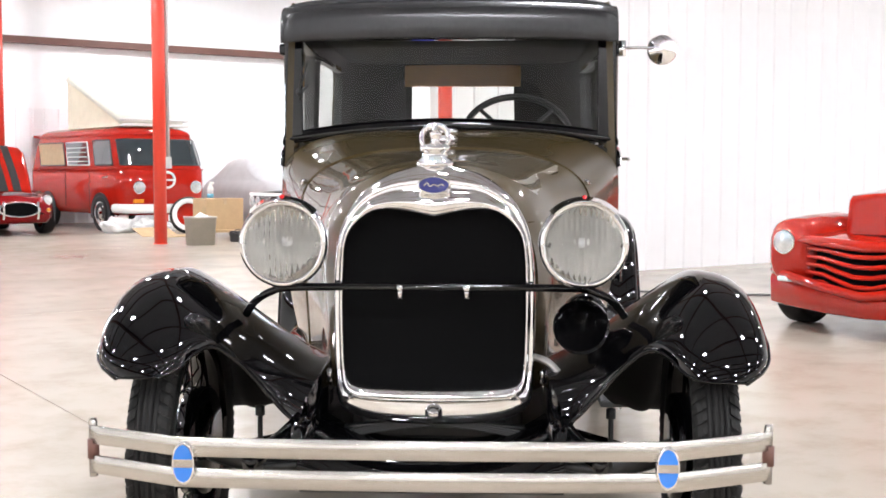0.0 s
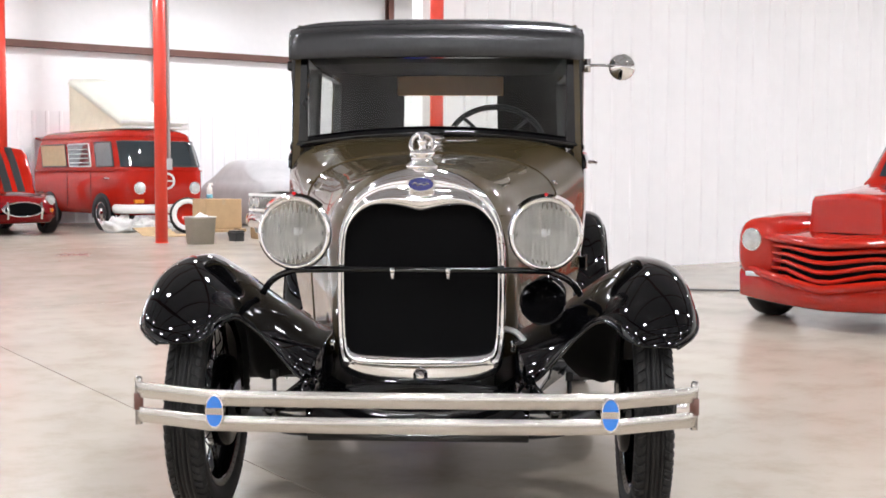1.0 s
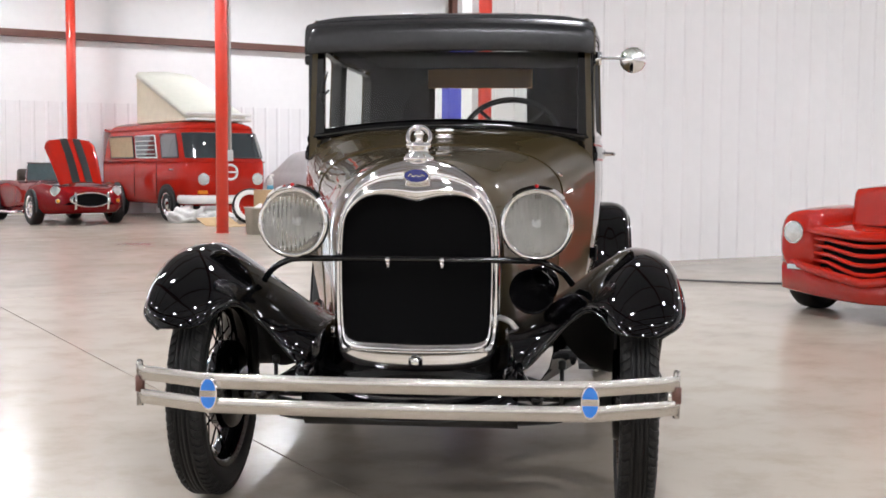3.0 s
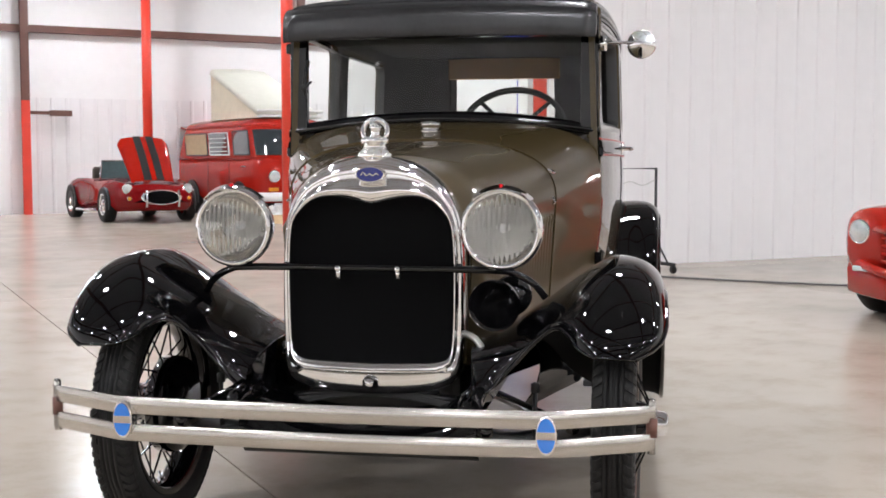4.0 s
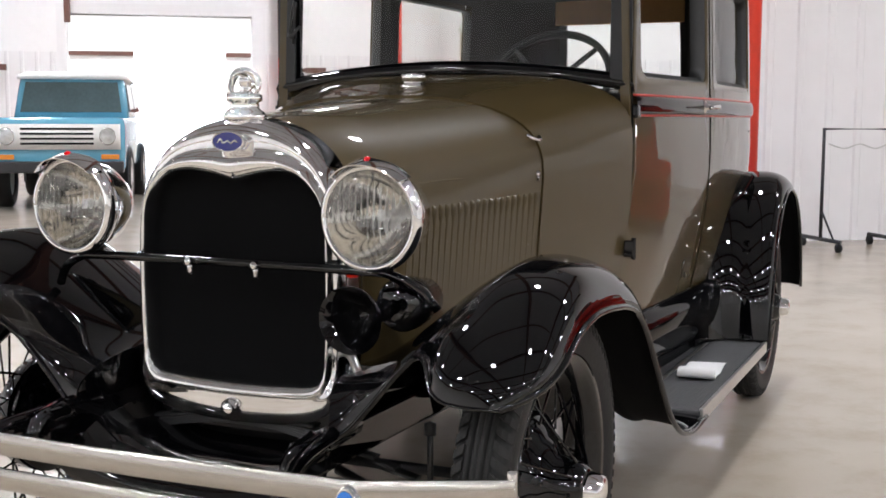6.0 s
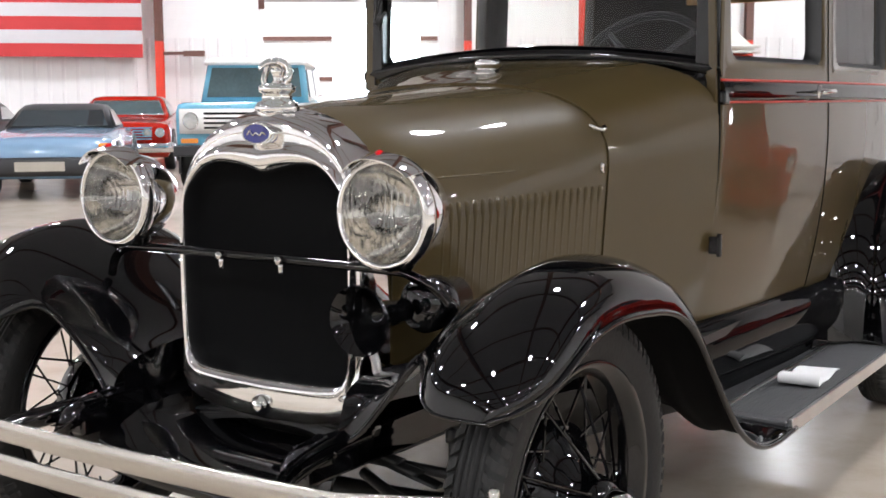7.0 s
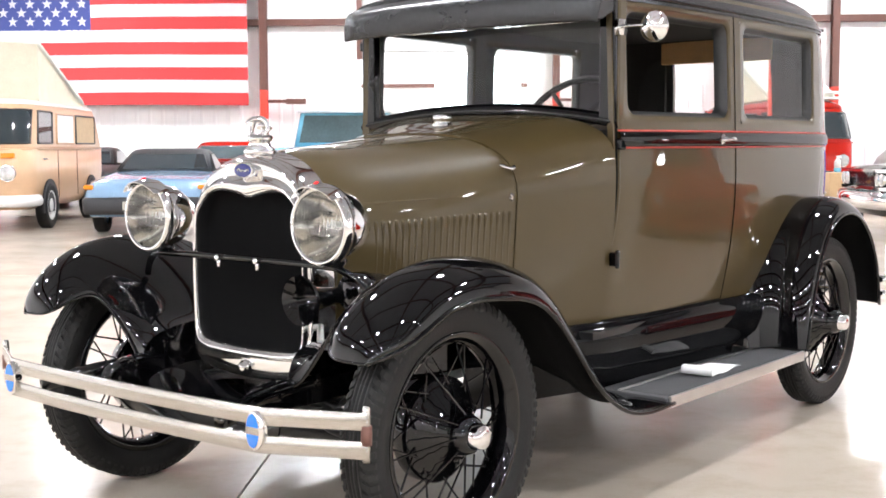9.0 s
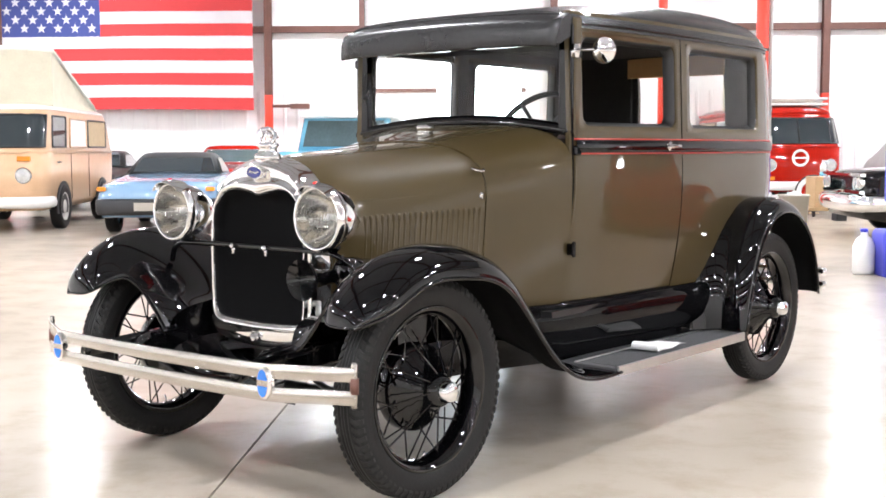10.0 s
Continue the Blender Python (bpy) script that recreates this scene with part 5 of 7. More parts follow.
def tufted(w, y, z0, z1, thick, n):
    """A buttoned seat back across w."""
    bm = bmesh.new()
    rows = []
    for j in range(17):
        t = j / 16
        row = []
        for k in range(8 * n + 1):
            u = k / (8 * n)
            puff = abs(math.sin(math.pi * u * n)) ** 0.6 * 0.022
            top = math.sin(min(1, t * 1.02) * math.pi) ** 0.35 if 0 < t < 1 else 0
            row.append((-w / 2 + w * u, y - thick * top * 0.5 - puff * top + 0.10 * t, z0 + (z1 - z0) * t + (0.012 * abs(math.sin(math.pi * u * n)) if t > 0.8 else 0)))
        rows.append(row)
    for j in range(6):
        rows.append([(x, yy + 0.03 * (j + 1), z - 0.008 * j) for x, yy, z in rows[16]])
    loft(bm, rows, closed=False)
    return bm


part("rear_seat_back", tufted(1.12, 2.68, 0.75, 1.245, 0.14, 8), M_SEAT, cabin, "brown buttoned rear seat back")
bm = bmesh.new()
box(bm, -0.56, 0.56, 2.22, 2.80, 0.55, 0.80)
part("rear_seat_cushion", bm, M_SEAT, cabin, smooth=False, bevel=0.05)
for s in (1, -1):
    m = tufted(0.50, 1.92, 0.72, 1.16, 0.10, 4)
    for v in m.verts:
        v.co.x += s * 0.29
    part("front_seat_back", m, M_SEAT, cabin, "brown buttoned front seat back")
    bm = bmesh.new()
    box(bm, s * 0.29 - 0.25, s * 0.29 + 0.25, 1.50, 1.95, 0.60, 0.78)
    part("front_seat_cushion", bm, M_SEAT, cabin, smooth=False, bevel=0.04)
sw = new("steering_wheel")
sw.parent = cabin
sw.matrix_local = Matrix.Translation((0.245, 1.40, 1.245)) @ Matrix.Rotation(radians(52), 4, "X")
bm = bmesh.new()
ring = []
for k in range(48):
    a = 2 * math.pi * k / 48
    ring.append([((0.205 + 0.012 * math.cos(b)) * math.cos(a), (0.205 + 0.012 * math.cos(b)) * math.sin(a), 0.014 * math.sin(b)) for b in [2 * math.pi * j / 8 for j in range(8)]])
ring.append(ring[0])
loft(bm, ring)
part("rim", bm, M_SATIN, sw)
bm = bmesh.new()
for k in range(4):
    a = math.pi / 4 + k * math.pi / 2
    tube(bm, [(0, 0, -0.02), (0.20 * math.cos(a), 0.20 * math.sin(a), 0)], 0.009, 6)
tube(bm, [(0, 0, 0.0), (0, 0, -0.5)], 0.018, 8)
part("spokes", bm, M_SATIN, sw)
bm = bmesh.new()
box(bm, -0.540, -0.530, 1.22, 2.95, 0.55, 1.20)
part("side_lining", bm, M_INTERIOR, cabin, smooth=False)
bm = bmesh.new()
box(bm, 0.530, 0.540, 1.22, 2.95, 0.55, 1.20)
part("side_lining", bm, M_INTERIOR, cabin, smooth=False)
# paper on the running board, one end curled up
bm = bmesh.new()
rows = []
for k in range(22):
    d = k / 21
    if d < 0.62:
        y, z = 1.80 - 0.26 * d / 0.62, 0.303 + 0.004 * math.sin(d * 14)
    else:
        a = (d - 0.62) / 0.38 * 3.6
        y, z = 1.54 - 0.02 * math.sin(a), 0.303 + 0.02 * (1 - math.cos(a))
    rows.append([(x + 0.02 * d, y + 0.10 * (x - 0.68), z + 0.003 * math.sin(9 * x + 5 * d)) for x in (0.645, 0.675, 0.705, 0.735, 0.765)])
loft(bm, rows, closed=False)
tagged(finish("paper_sheet", bm, M_PAPER, solid=0.002), "white paper sheet with a curled end lying on the running board", "paper")
# ---- other vehicles: each built nose towards -y, its front axle at y = 0 ----
M_RED = material("red_car_paint", (0.36, 0.012, 0.005), rough=0.3, spec=0.0, coat=1.0, var=0.03)
M_MAROON = material("deep_red_car_paint", (0.17, 0.003, 0.004), rough=0.3, spec=0.0, coat=0.7, var=0.03)
ripple(M_RED, 3.0, 0.25)
M_BUSRED = material("faded_red_car_paint", (0.38, 0.014, 0.007), rough=0.35, spec=0.0, coat=0.7, var=0.08)
M_ORANGE = material("beige_orange_car_paint", (0.62, 0.40, 0.235), rough=0.3, coat=0.6, var=0.06)
M_PALEBLUE = material("pale_blue_car_paint", (0.20, 0.325, 0.47), rough=0.25, coat=0.9, var=0.04)
M_TEAL = material("bright_blue_car_paint", (0.13, 0.38, 0.52), rough=0.25, coat=0.9, var=0.04)
M_WHITE = material("white_car_paint", (0.78, 0.77, 0.74), rough=0.3, coat=0.5, var=0.04)
M_CREAM = material("cream_canvas", (0.62, 0.57, 0.44), rough=0.8, var=0.08, scale=5, bump=0.1, bscale=20)
M_POPTOP = material("cream_white_panel", (0.66, 0.655, 0.57), rough=0.5, var=0.05)
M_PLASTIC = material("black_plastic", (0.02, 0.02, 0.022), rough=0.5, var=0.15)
M_AUTOGLASS = material("tinted_car_glass", (0.03, 0.04, 0.045), rough=0.04, coat=1.0, var=0)
M_TEALGLASS = material("pale_green_car_glass", (0.07, 0.105, 0.11), rough=0.05, coat=1.0, var=0.2, scale=3)
M_CURTAIN = material("tan_curtain", (0.45, 0.33, 0.20), rough=0.8, var=0.12, scale=10)
M_AMBER = material("amber_lens", (0.75, 0.25, 0.02), rough=0.15, coat=1.0, var=0)
M_HLGLASS = material("headlight_glass", (0.62, 0.63, 0.62), rough=0.08, metal=0.5, coat=1.0, var=0.3, scale=18)
M_CARD = material("brown_cardboard", (0.48, 0.33, 0.18), rough=0.85, var=0.1, scale=6)
M_GREYBIN = material("grey_plastic_bin", (0.40, 0.37, 0.31), rough=0.5, var=0.08)
M_BAG = material("white_plastic_bag", (0.72, 0.71, 0.69), rough=0.35, var=0.08, scale=8, bump=0.5, bscale=14)
M_COVER = material("grey_car_cover", (0.44, 0.43, 0.43), rough=0.8, var=0.08, scale=4, bump=0.35, bscale=6)
M_BLUEBOX = material("blue_plastic_box", (0.05, 0.06, 0.50), rough=0.4, var=0.08)


def stack(bm, levels, n=6, cap=True):
    """Rounded outlines one above another: rows of (z, y_front, y_rear, half_width, front_radius, rear_radius)."""
    rings = []
    for z, y0, y1, w, rf, rr in levels:
        ring = []
        for cx, cy, r, a0 in ((1, 1, rr, 0), (-1, 1, rr, 90), (-1, -1, rf, 180), (1, -1, rf, 270)):
            for k in range(n + 1):
                a = radians(a0 + 90 * k / n)
                yy = (y1 - r) if cy > 0 else (y0 + r)
                ring.append((cx * (w - r) + r * math.cos(a), yy + r * math.sin(a), z))
        rings.append(ring)
    loft(bm, rings, True, cap)


def pane(name, pts, mat, parent, thick=0.012, label=""):
    bm = bmesh.new()
    bm.faces.new([bm.verts.new(p) for p in pts])
    ob = part(name, bm, mat, parent, label, smooth=False)
    mod = ob.modifiers.new("solid", "SOLIDIFY")
    mod.thickness, mod.offset = thick, 0
    return ob


def plain_wheel(th, x, y, r, w, rim, out, white=0.0):
    wh = new("wheel")
    wh.parent = th
    wh.matrix_local = Matrix.Translation((x, y, r)) @ Matrix.Diagonal((out, 1, 1, 1))
    bm = bmesh.new()
    lathe(bm, [(r * 0.62, -w * 0.40), (r * 0.80, -w * 0.5), (r * 0.94, -w * 0.46), (r, -w * 0.34), (r, w * 0.34), (r * 0.94, w * 0.46), (r * 0.80, w * 0.5), (r * 0.62, w * 0.42)], axis="x", seg=36)
    part("tyre", bm, M_RUBBER, wh)
    bm = bmesh.new()
    lathe(bm, [(r * 0.66, -w * 0.3), (r * 0.64, w * 0.44), (r * 0.56, w * 0.38), (r * 0.50, w * 0.20), (r * 0.36, w * 0.26), (r * 0.30, w * 0.42), (r * 0.12, w * 0.50), (0.0, w * 0.51)], axis="x", seg=32)
    part("rim", bm, rim, wh)
    if white:
        bm = bmesh.new()
        lathe(bm, [(r * 0.66, w * 0.46), (r * 0.72, w * 0.51), (r * 0.80, w * 0.515), (r * 0.83, w * 0.505)], axis="x", seg=32)
        part("white_band", bm, M_WHITE, wh, "white sidewall band")
    return wh


def four_wheels(th, track, base, r, w, rim, white=0.0):
    for y in (0.0, base):
        for s in (1, -1):
            plain_wheel(th, s * track, y, r, w, rim, s, white)


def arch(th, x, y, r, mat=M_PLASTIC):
    """Flat dark sheets on both sides, standing in for the shade inside a wheel arch."""
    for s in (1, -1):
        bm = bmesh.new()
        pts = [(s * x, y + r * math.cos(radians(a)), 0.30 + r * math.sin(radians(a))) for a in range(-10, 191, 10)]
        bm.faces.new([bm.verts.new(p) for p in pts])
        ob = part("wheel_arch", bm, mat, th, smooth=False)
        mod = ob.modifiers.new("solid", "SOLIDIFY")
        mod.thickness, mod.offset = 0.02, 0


def round_lamp(th, x, y, z, r, name="headlight", mat=M_HLGLASS):
    bm = bmesh.new()
    lathe(bm, [(r * 1.0, 0.03), (r * 1.12, 0.0), (r * 1.10, -0.02), (r, -0.03), (r * 0.95, -0.022)], (x, y, z), "y", 28)
    rim = part(name, bm, M_CHROME, th)
    bm = bmesh.new()
    lathe(bm, [(r * 0.97, -0.022), (r * 0.7, -0.036), (0, -0.045)], (x, y, z), "y", 24)
    part("lens", bm, mat, rim)
    return rim


def place(th, u_v, turn):
    th.matrix_world = pose(u_v[0], u_v[1], 0, 0, 0, turn)
    return th


# camper vans
def camper(label, paint, upper, at, turn, hinge_front, bumper_white=True, curtains=True):
    th = place(thing("camper_van", label, "van"), at, turn)
    bm = bmesh.new()
    stack(bm, [(0.30, -0.86, 3.30, 0.74, 0.30, 0.25), (0.40, -0.93, 3.36, 0.82, 0.34, 0.28), (0.75, -0.95, 3.38, 0.855, 0.36, 0.28), (1.12, -0.93, 3.37, 0.86, 0.36, 0.28)])
    body = part("body", bm, paint, th)
    UP_LEV = [(1.118, -0.925, 3.37, 0.85, 0.36, 0.28), (1.16, -0.90, 3.36, 0.845, 0.36, 0.28), (1.62, -0.74, 3.26, 0.795, 0.36, 0.30), (1.74, -0.66, 3.20, 0.76, 0.36, 0.3)]
    bm = bmesh.new()
    stack(bm, UP_LEV)
    part("upper_body", bm, paint, th)
    bm = bmesh.new()
    stack(bm, [(1.735, -0.665, 3.20, 0.765, 0.36, 0.3)] + [(1.735 + (z - 1.735) * (1.0 if hinge_front else 0.5), *q) for z, *q in ((1.765, -0.66, 3.20, 0.765, 0.36, 0.3), (1.82, -0.60, 3.15, 0.735, 0.36, 0.3), (1.87, -0.48, 3.06, 0.66, 0.36, 0.3), (1.905, -0.28, 2.9, 0.52, 0.30, 0.3), (1.92, -0.05, 2.7, 0.3, 0.2, 0.2))])
    part("roof", bm, M_WHITE if not hinge_front else paint, th)
    bm = bmesh.new()
    for sd in (1, -1):
        tube(bm, [(sd * 0.864, 3.1, 1.12), (sd * 0.866, -0.5, 1.12), (sd * 0.80, -0.80, 1.12), (sd * 0.55, -0.93, 1.12), (0, -0.935, 1.12)], 0.012, 6)
    part("swage_line", bm, paint, body)

    def shell(s, z, u, off):
        """A point on the upper body: u metres round from the middle of the nose."""
        y0, w, r = [interp(z, [(lv[0], lv[i]) for lv in UP_LEV]) for i in (1, 3, 4)]
        flat = w - r
        if u <= flat:
            return (s * u, y0 - off, z)
        a = (u - flat) / r
        if a <= math.pi / 2:
            return (s * (flat + (r + off) * math.sin(a)), y0 + r - (r + off) * math.cos(a), z)
        return (s * (w + off), y0 + r + u - flat - r * math.pi / 2, z)

    def wrapped(name, s, u0, u1, z0, z1, mat, frame_mat, n=10):
        ub = [u0 + (u1 - u0) * k / n for k in range(n + 1)]
        bm = bmesh.new()
        loft(bm, [[shell(s, z0 + (z1 - z0) * f, u, 0.008) for u in ub] for f in (0, 0.5, 0.88, 1)], closed=False)
        p = part(name, bm, mat, th, solid=0.006)
        bm = bmesh.new()
        edge = [shell(s, z0, u, 0.010) for u in ub] + [shell(s, (z0 + z1) / 2, u1, 0.010)] + [shell(s, z1, u, 0.010) for u in ub[::-1]] + [shell(s, (z0 + z1) / 2, u0, 0.010), shell(s, z0, u0, 0.010)]
        tube(bm, edge, 0.014, 6)
        part("window_frame", bm, frame_mat, p)
        return p

    for s in (1, -1):
        wrapped("windscreen", s, 0.0, 0.86, 1.20, 1.66, M_AUTOGLASS, M_PLASTIC)
        wrapped("cab_window", s, 1.06, 1.78, 1.20, 1.65, M_AUTOGLASS, M_PLASTIC)
        wrapped("side_window", s, 2.02, 2.98, 1.20, 1.63, M_TEALGLASS if curtains else M_BAG, M_WHITE if curtains else paint)
        wrapped("rear_side_window", s, 3.10, 4.28, 1.20, 1.63, M_CURTAIN, M_PLASTIC)
        for k in range(4 if curtains else 0):
            bm = bmesh.new()
            z = 1.26 + 0.085 * k
            loft(bm, [[shell(s, z + dz, u, o) for u in (2.08, 2.5, 2.92)] for dz, o in ((0.0, 0.012), (0.004, 0.03), (0.014, 0.03), (0.018, 0.012))], closed=False)
            part("window_slat", bm, M_WHITE, th, smooth=False)
        round_lamp(th, s * 0.56, -0.955, 0.80, 0.105)
        bm = bmesh.new()
        low = 0.52 if curtains else 1.0
        box(bm, s * 0.56 - 0.09, s * 0.56 + 0.09, -0.955, -0.88, low, low + 0.07)
        part("turn_lamp", bm, M_AMBER, th, smooth=False, bevel=0.01)
        bm = bmesh.new()
        tube(bm, [(s * 0.862, -0.35, 0.98), (s * 0.885, -0.30, 0.98), (s * 0.885, -0.18, 0.98), (s * 0.862, -0.15, 0.98)], 0.012, 6)
        part("door_handle", bm, M_CHROME, th)
        for y in (0.45, 1.52):
            bm = bmesh.new()
            box(bm, min(s * 0.857, s * 0.863), max(s * 0.857, s * 0.863), y - 0.006, y + 0.006, 0.42, 1.10)
            part("door_gap", bm, M_DARK, th, smooth=False)
    # round nose emblem as a plain ring and bar
    bm = bmesh.new()
    lathe(bm, [(0.115, 0.0), (0.135, -0.012), (0.155, -0.012), (0.160, 0.01)], (0, -0.955, 0.93), "y", 32)
    em = part("nose_emblem", bm, M_WHITE, th, "round white nose emblem")
    bm = bmesh.new()
    tube(bm, [(-0.115, -0.962, 0.93), (0.0, -0.968, 0.93), (0.115, -0.962, 0.93)], 0.018, 6)
    part("emblem_bar", bm, M_WHITE, em)
    bm = bmesh.new()
    tube(bm, spline([(-0.86, -0.55, 0.42), (-0.80, -0.88, 0.42), (-0.5, -1.02, 0.42), (0, -1.05, 0.42), (0.5, -1.02, 0.42), (0.80, -0.88, 0.42), (0.86, -0.55, 0.42)], 30), 0.055, 8, flat=1.5)
    part("bumper", bm, M_WHITE if bumper_white else M_CHROME, th, "white painted bumper")
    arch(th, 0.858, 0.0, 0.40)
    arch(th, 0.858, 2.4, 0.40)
    four_wheels(th, 0.80, 2.4, 0.325, 0.17, M_CHROME if hinge_front else M_WHITE)
    # raised roof with canvas sides
    ya, yb = (-0.40, 1.98) if hinge_front else (3.10, 0.55)
    rise, foot = (0.92, 1.90) if hinge_front else (0.80, 1.79)
    bm = bmesh.new()
    sgn = 1 if yb > ya else -1
    rings = []
    for f in (0.0, 0.15, 0.5, 0.85, 1.0):
        y = ya + (yb - ya) * f
        z = foot + 0.03 + rise * f
        rings.append([(-0.62, y, z), (-0.58, y - 0.04 * sgn, z + 0.09), (0, y - 0.05 * sgn, z + 0.13), (0.58, y - 0.04 * sgn, z + 0.09), (0.62, y, z), (0.0, y, z + 0.02)])
    loft(bm, rings, True, True)
    pop = part("raised_roof", bm, M_POPTOP, th, "raised white camper roof panel")
    for s in (1, -1):
        bm = bmesh.new()
        tri = [(s * 0.58, ya + (yb - ya) * f, foot) for f in (0.0, 0.33, 0.66, 1.0)]
        top = [(s * 0.58, ya + (yb - ya) * f, foot + 0.04 + rise * f) for f in (0.0, 0.33, 0.66, 1.0)]
        loft(bm, [tri, [((a[0] * 0.93), (a[1] + b[1]) / 2, (a[2] + b[2]) / 2) for a, b in zip(tri, top)], top], closed=False)
        part("canvas_side", bm, M_CREAM, pop, "cream canvas", solid=0.01)
    bm = bmesh.new()
    loft(bm, [[(-0.58, yb, foot), (0, yb, foot), (0.58, yb, foot)], [(-0.58, yb, foot + 0.04 + rise), (0, yb, foot + 0.08 + rise), (0.58, yb, foot + 0.04 + rise)]], closed=False)
    part("canvas_end", bm, M_CREAM, pop, "cream canvas", solid=0.01)
    if hinge_front:
        bm = bmesh.new()
        rows = [[(x, y, z + 0.03 * (1 - (x / 0.6) ** 2)) for x in (-0.6, -0.3, 0.0, 0.3, 0.6)] for y, z in ((3.18, 1.74), (3.5, 1.80), (3.86, 1.84), (3.98, 1.80))]
        loft(bm, rows, closed=False)
        part("tailgate", bm, paint, th, "raised red tailgate", solid=0.04)
        bm = bmesh.new()
        for z in (1.92, 2.02):
            tube(bm, [(-0.60, -0.35, z), (-0.58, -0.68, z), (0.58, -0.68, z), (0.60, -0.35, z)], 0.03, 6)
        part("luggage_rack", bm, upper, th, "white roof luggage rack")
    return th


red_van = camper("red camper van with its white pop-up roof raised", M_BUSRED, M_WHITE, (-6.66, 19.97), GRID + 6.5, True)
red_van.scale = (1.05, 1.05, 1.05)
camper("beige-orange camper van with its white pop-up roof raised", M_ORANGE, M_WHITE, (-12.9, 6.6), GRID + 5.5, False, curtains=False)


# roadster with its bonnet up
def roadster(at, turn):
    th = place(thing("roadster", "deep red sports roadster with black stripes and raised hood", "car"), at, turn)
    bm = bmesh.new()
    rings = []
    for y, w, zb, ze, zt in ((-0.86, 0.22, 0.36, 0.46, 0.55), (-0.80, 0.46, 0.27, 0.46, 0.60), (-0.62, 0.66, 0.22, 0.52, 0.68), (-0.35, 0.78, 0.20, 0.60, 0.74), (0.0, 0.82, 0.20, 0.66, 0.78), (0.4, 0.78, 0.18, 0.66, 0.80), (0.9, 0.74, 0.17, 0.64, 0.80), (1.35, 0.74, 0.17, 0.64, 0.76), (1.8, 0.79, 0.18, 0.68, 0.80), (2.29, 0.84, 0.20, 0.70, 0.80), (2.7, 0.78, 0.24, 0.66, 0.76), (2.98, 0.62, 0.34, 0.58, 0.66), (3.04, 0.40, 0.42, 0.54, 0.58)):
        h = [(w * 0.86, y, zb), (w, y, zb + 0.12), (w * 1.0, y, ze - 0.08), (w * 0.95, y, ze + 0.04), (w * 0.82, y, zt - 0.02 + (0.02 if abs(y) < 0.5 or y > 1.7 else 0)), (w * 0.62, y, zt - 0.02), (w * 0.35, y, zt), (0, y, zt + 0.015)]
        rings.append(h + [(-x, yy, z) for x, yy, z in h[-2::-1]])
    loft(bm, rings, True, True)
    part("body", bm, M_MAROON, th, angle=60)
    # oval grille opening with its chrome surround
    e = [(0.34 * math.cos(a), 0.125 * math.sin(a)) for a in [2 * math.pi * k / 32 for k in range(32)]]
    bm = bmesh.new()
    loft(bm, [[(x * f, -0.80 - d, 0.47 + z * f) for x, z in e] for f, d in ((1.12, 0.0), (1.10, 0.08), (1.0, 0.10), (0.95, 0.06))])
    gr = part("grille_surround", bm, M_CHROME, th, "chrome oval grille surround")
    bm = bmesh.new()
    bm.faces.new([bm.verts.new((x, -0.87, 0.47 + z)) for x, z in e])
    part("grille_mesh", bm, M_DARK, gr, smooth=False)
    for s in (1, -1):
        round_lamp(th, s * 0.57, -0.64, 0.625, 0.085)
        round_lamp(th, s * 0.56, -0.72, 0.45, 0.035, "turn_lamp", M_AMBER)
        bm = bmesh.new()
        tube(bm, [(s * 0.30, -0.93, 0.30), (s * 0.30, -0.96, 0.45), (s * 0.30, -0.93, 0.60)], 0.02, 8)
        part("bumper_bar", bm, M_CHROME, th)
        bm = bmesh.new()
        tube(bm, [(s * 0.80, 0.55, 0.20), (s * 0.84, 1.0, 0.19), (s * 0.84, 1.75, 0.19)], 0.05, 10)
        part("side_pipe", bm, M_CHROME, th, "chrome side exhaust")
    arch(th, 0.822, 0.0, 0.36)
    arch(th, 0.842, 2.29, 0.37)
    pane("windscreen", [(-0.58, 1.02, 0.80), (0.58, 1.02, 0.80), (0.50, 1.20, 1.13), (-0.50, 1.20, 1.13)], M_TEALGLASS, th)
    bm = bmesh.new()
    tube(bm, [(-0.60, 1.0, 0.79), (-0.51, 1.20, 1.14), (0.51, 1.20, 1.14), (0.60, 1.0, 0.79)], 0.015, 8)
    part("screen_frame", bm, M_CHROME, th)
    bm = bmesh.new()
    box(bm, -0.55, 0.55, 1.25, 2.0, 0.70, 0.79)
    part("cockpit", bm, M_PLASTIC, th, smooth=False, bevel=0.03)
    for x in (-0.28, 0.28):
        bm = bmesh.new()
        stack(bm, [(0.70, 1.82, 2.0, 0.22, 0.05, 0.05), (0.98, 1.92, 2.02, 0.20, 0.04, 0.04), (1.02, 1.93, 2.01, 0.16, 0.03, 0.03)])
        for v in bm.verts:
            v.co.x += x
        part("seat", bm, M_SEAT, th)
    # hood lifted about its front edge
    hp = new("raised_hood")
    hp.parent = th
    hp.matrix_local = Matrix.Translation((0, -0.42, 0.74)) @ Matrix.Rotation(radians(49), 4, "X") @ Matrix.Diagonal((1, 1.2, 1, 1))
    bm = bmesh.new()
    rows = []
    for k in range(9):
        t = k / 8
        w = 0.40 + 0.10 * t - (0.08 if k == 8 else 0)
        rows.append([(w * q, 0.90 * t, 0.06 * (1 - q * q) - (0.05 if abs(q) == 1 else 0) + 0.03 * math.sin(math.pi * t)) for q in (-1, -0.94, -0.8, -0.5, -0.2, 0, 0.2, 0.5, 0.8, 0.94, 1)])
    loft(bm, rows, closed=False)
    part("hood_panel", bm, M_RED, hp, "red hood panel", solid=0.012)
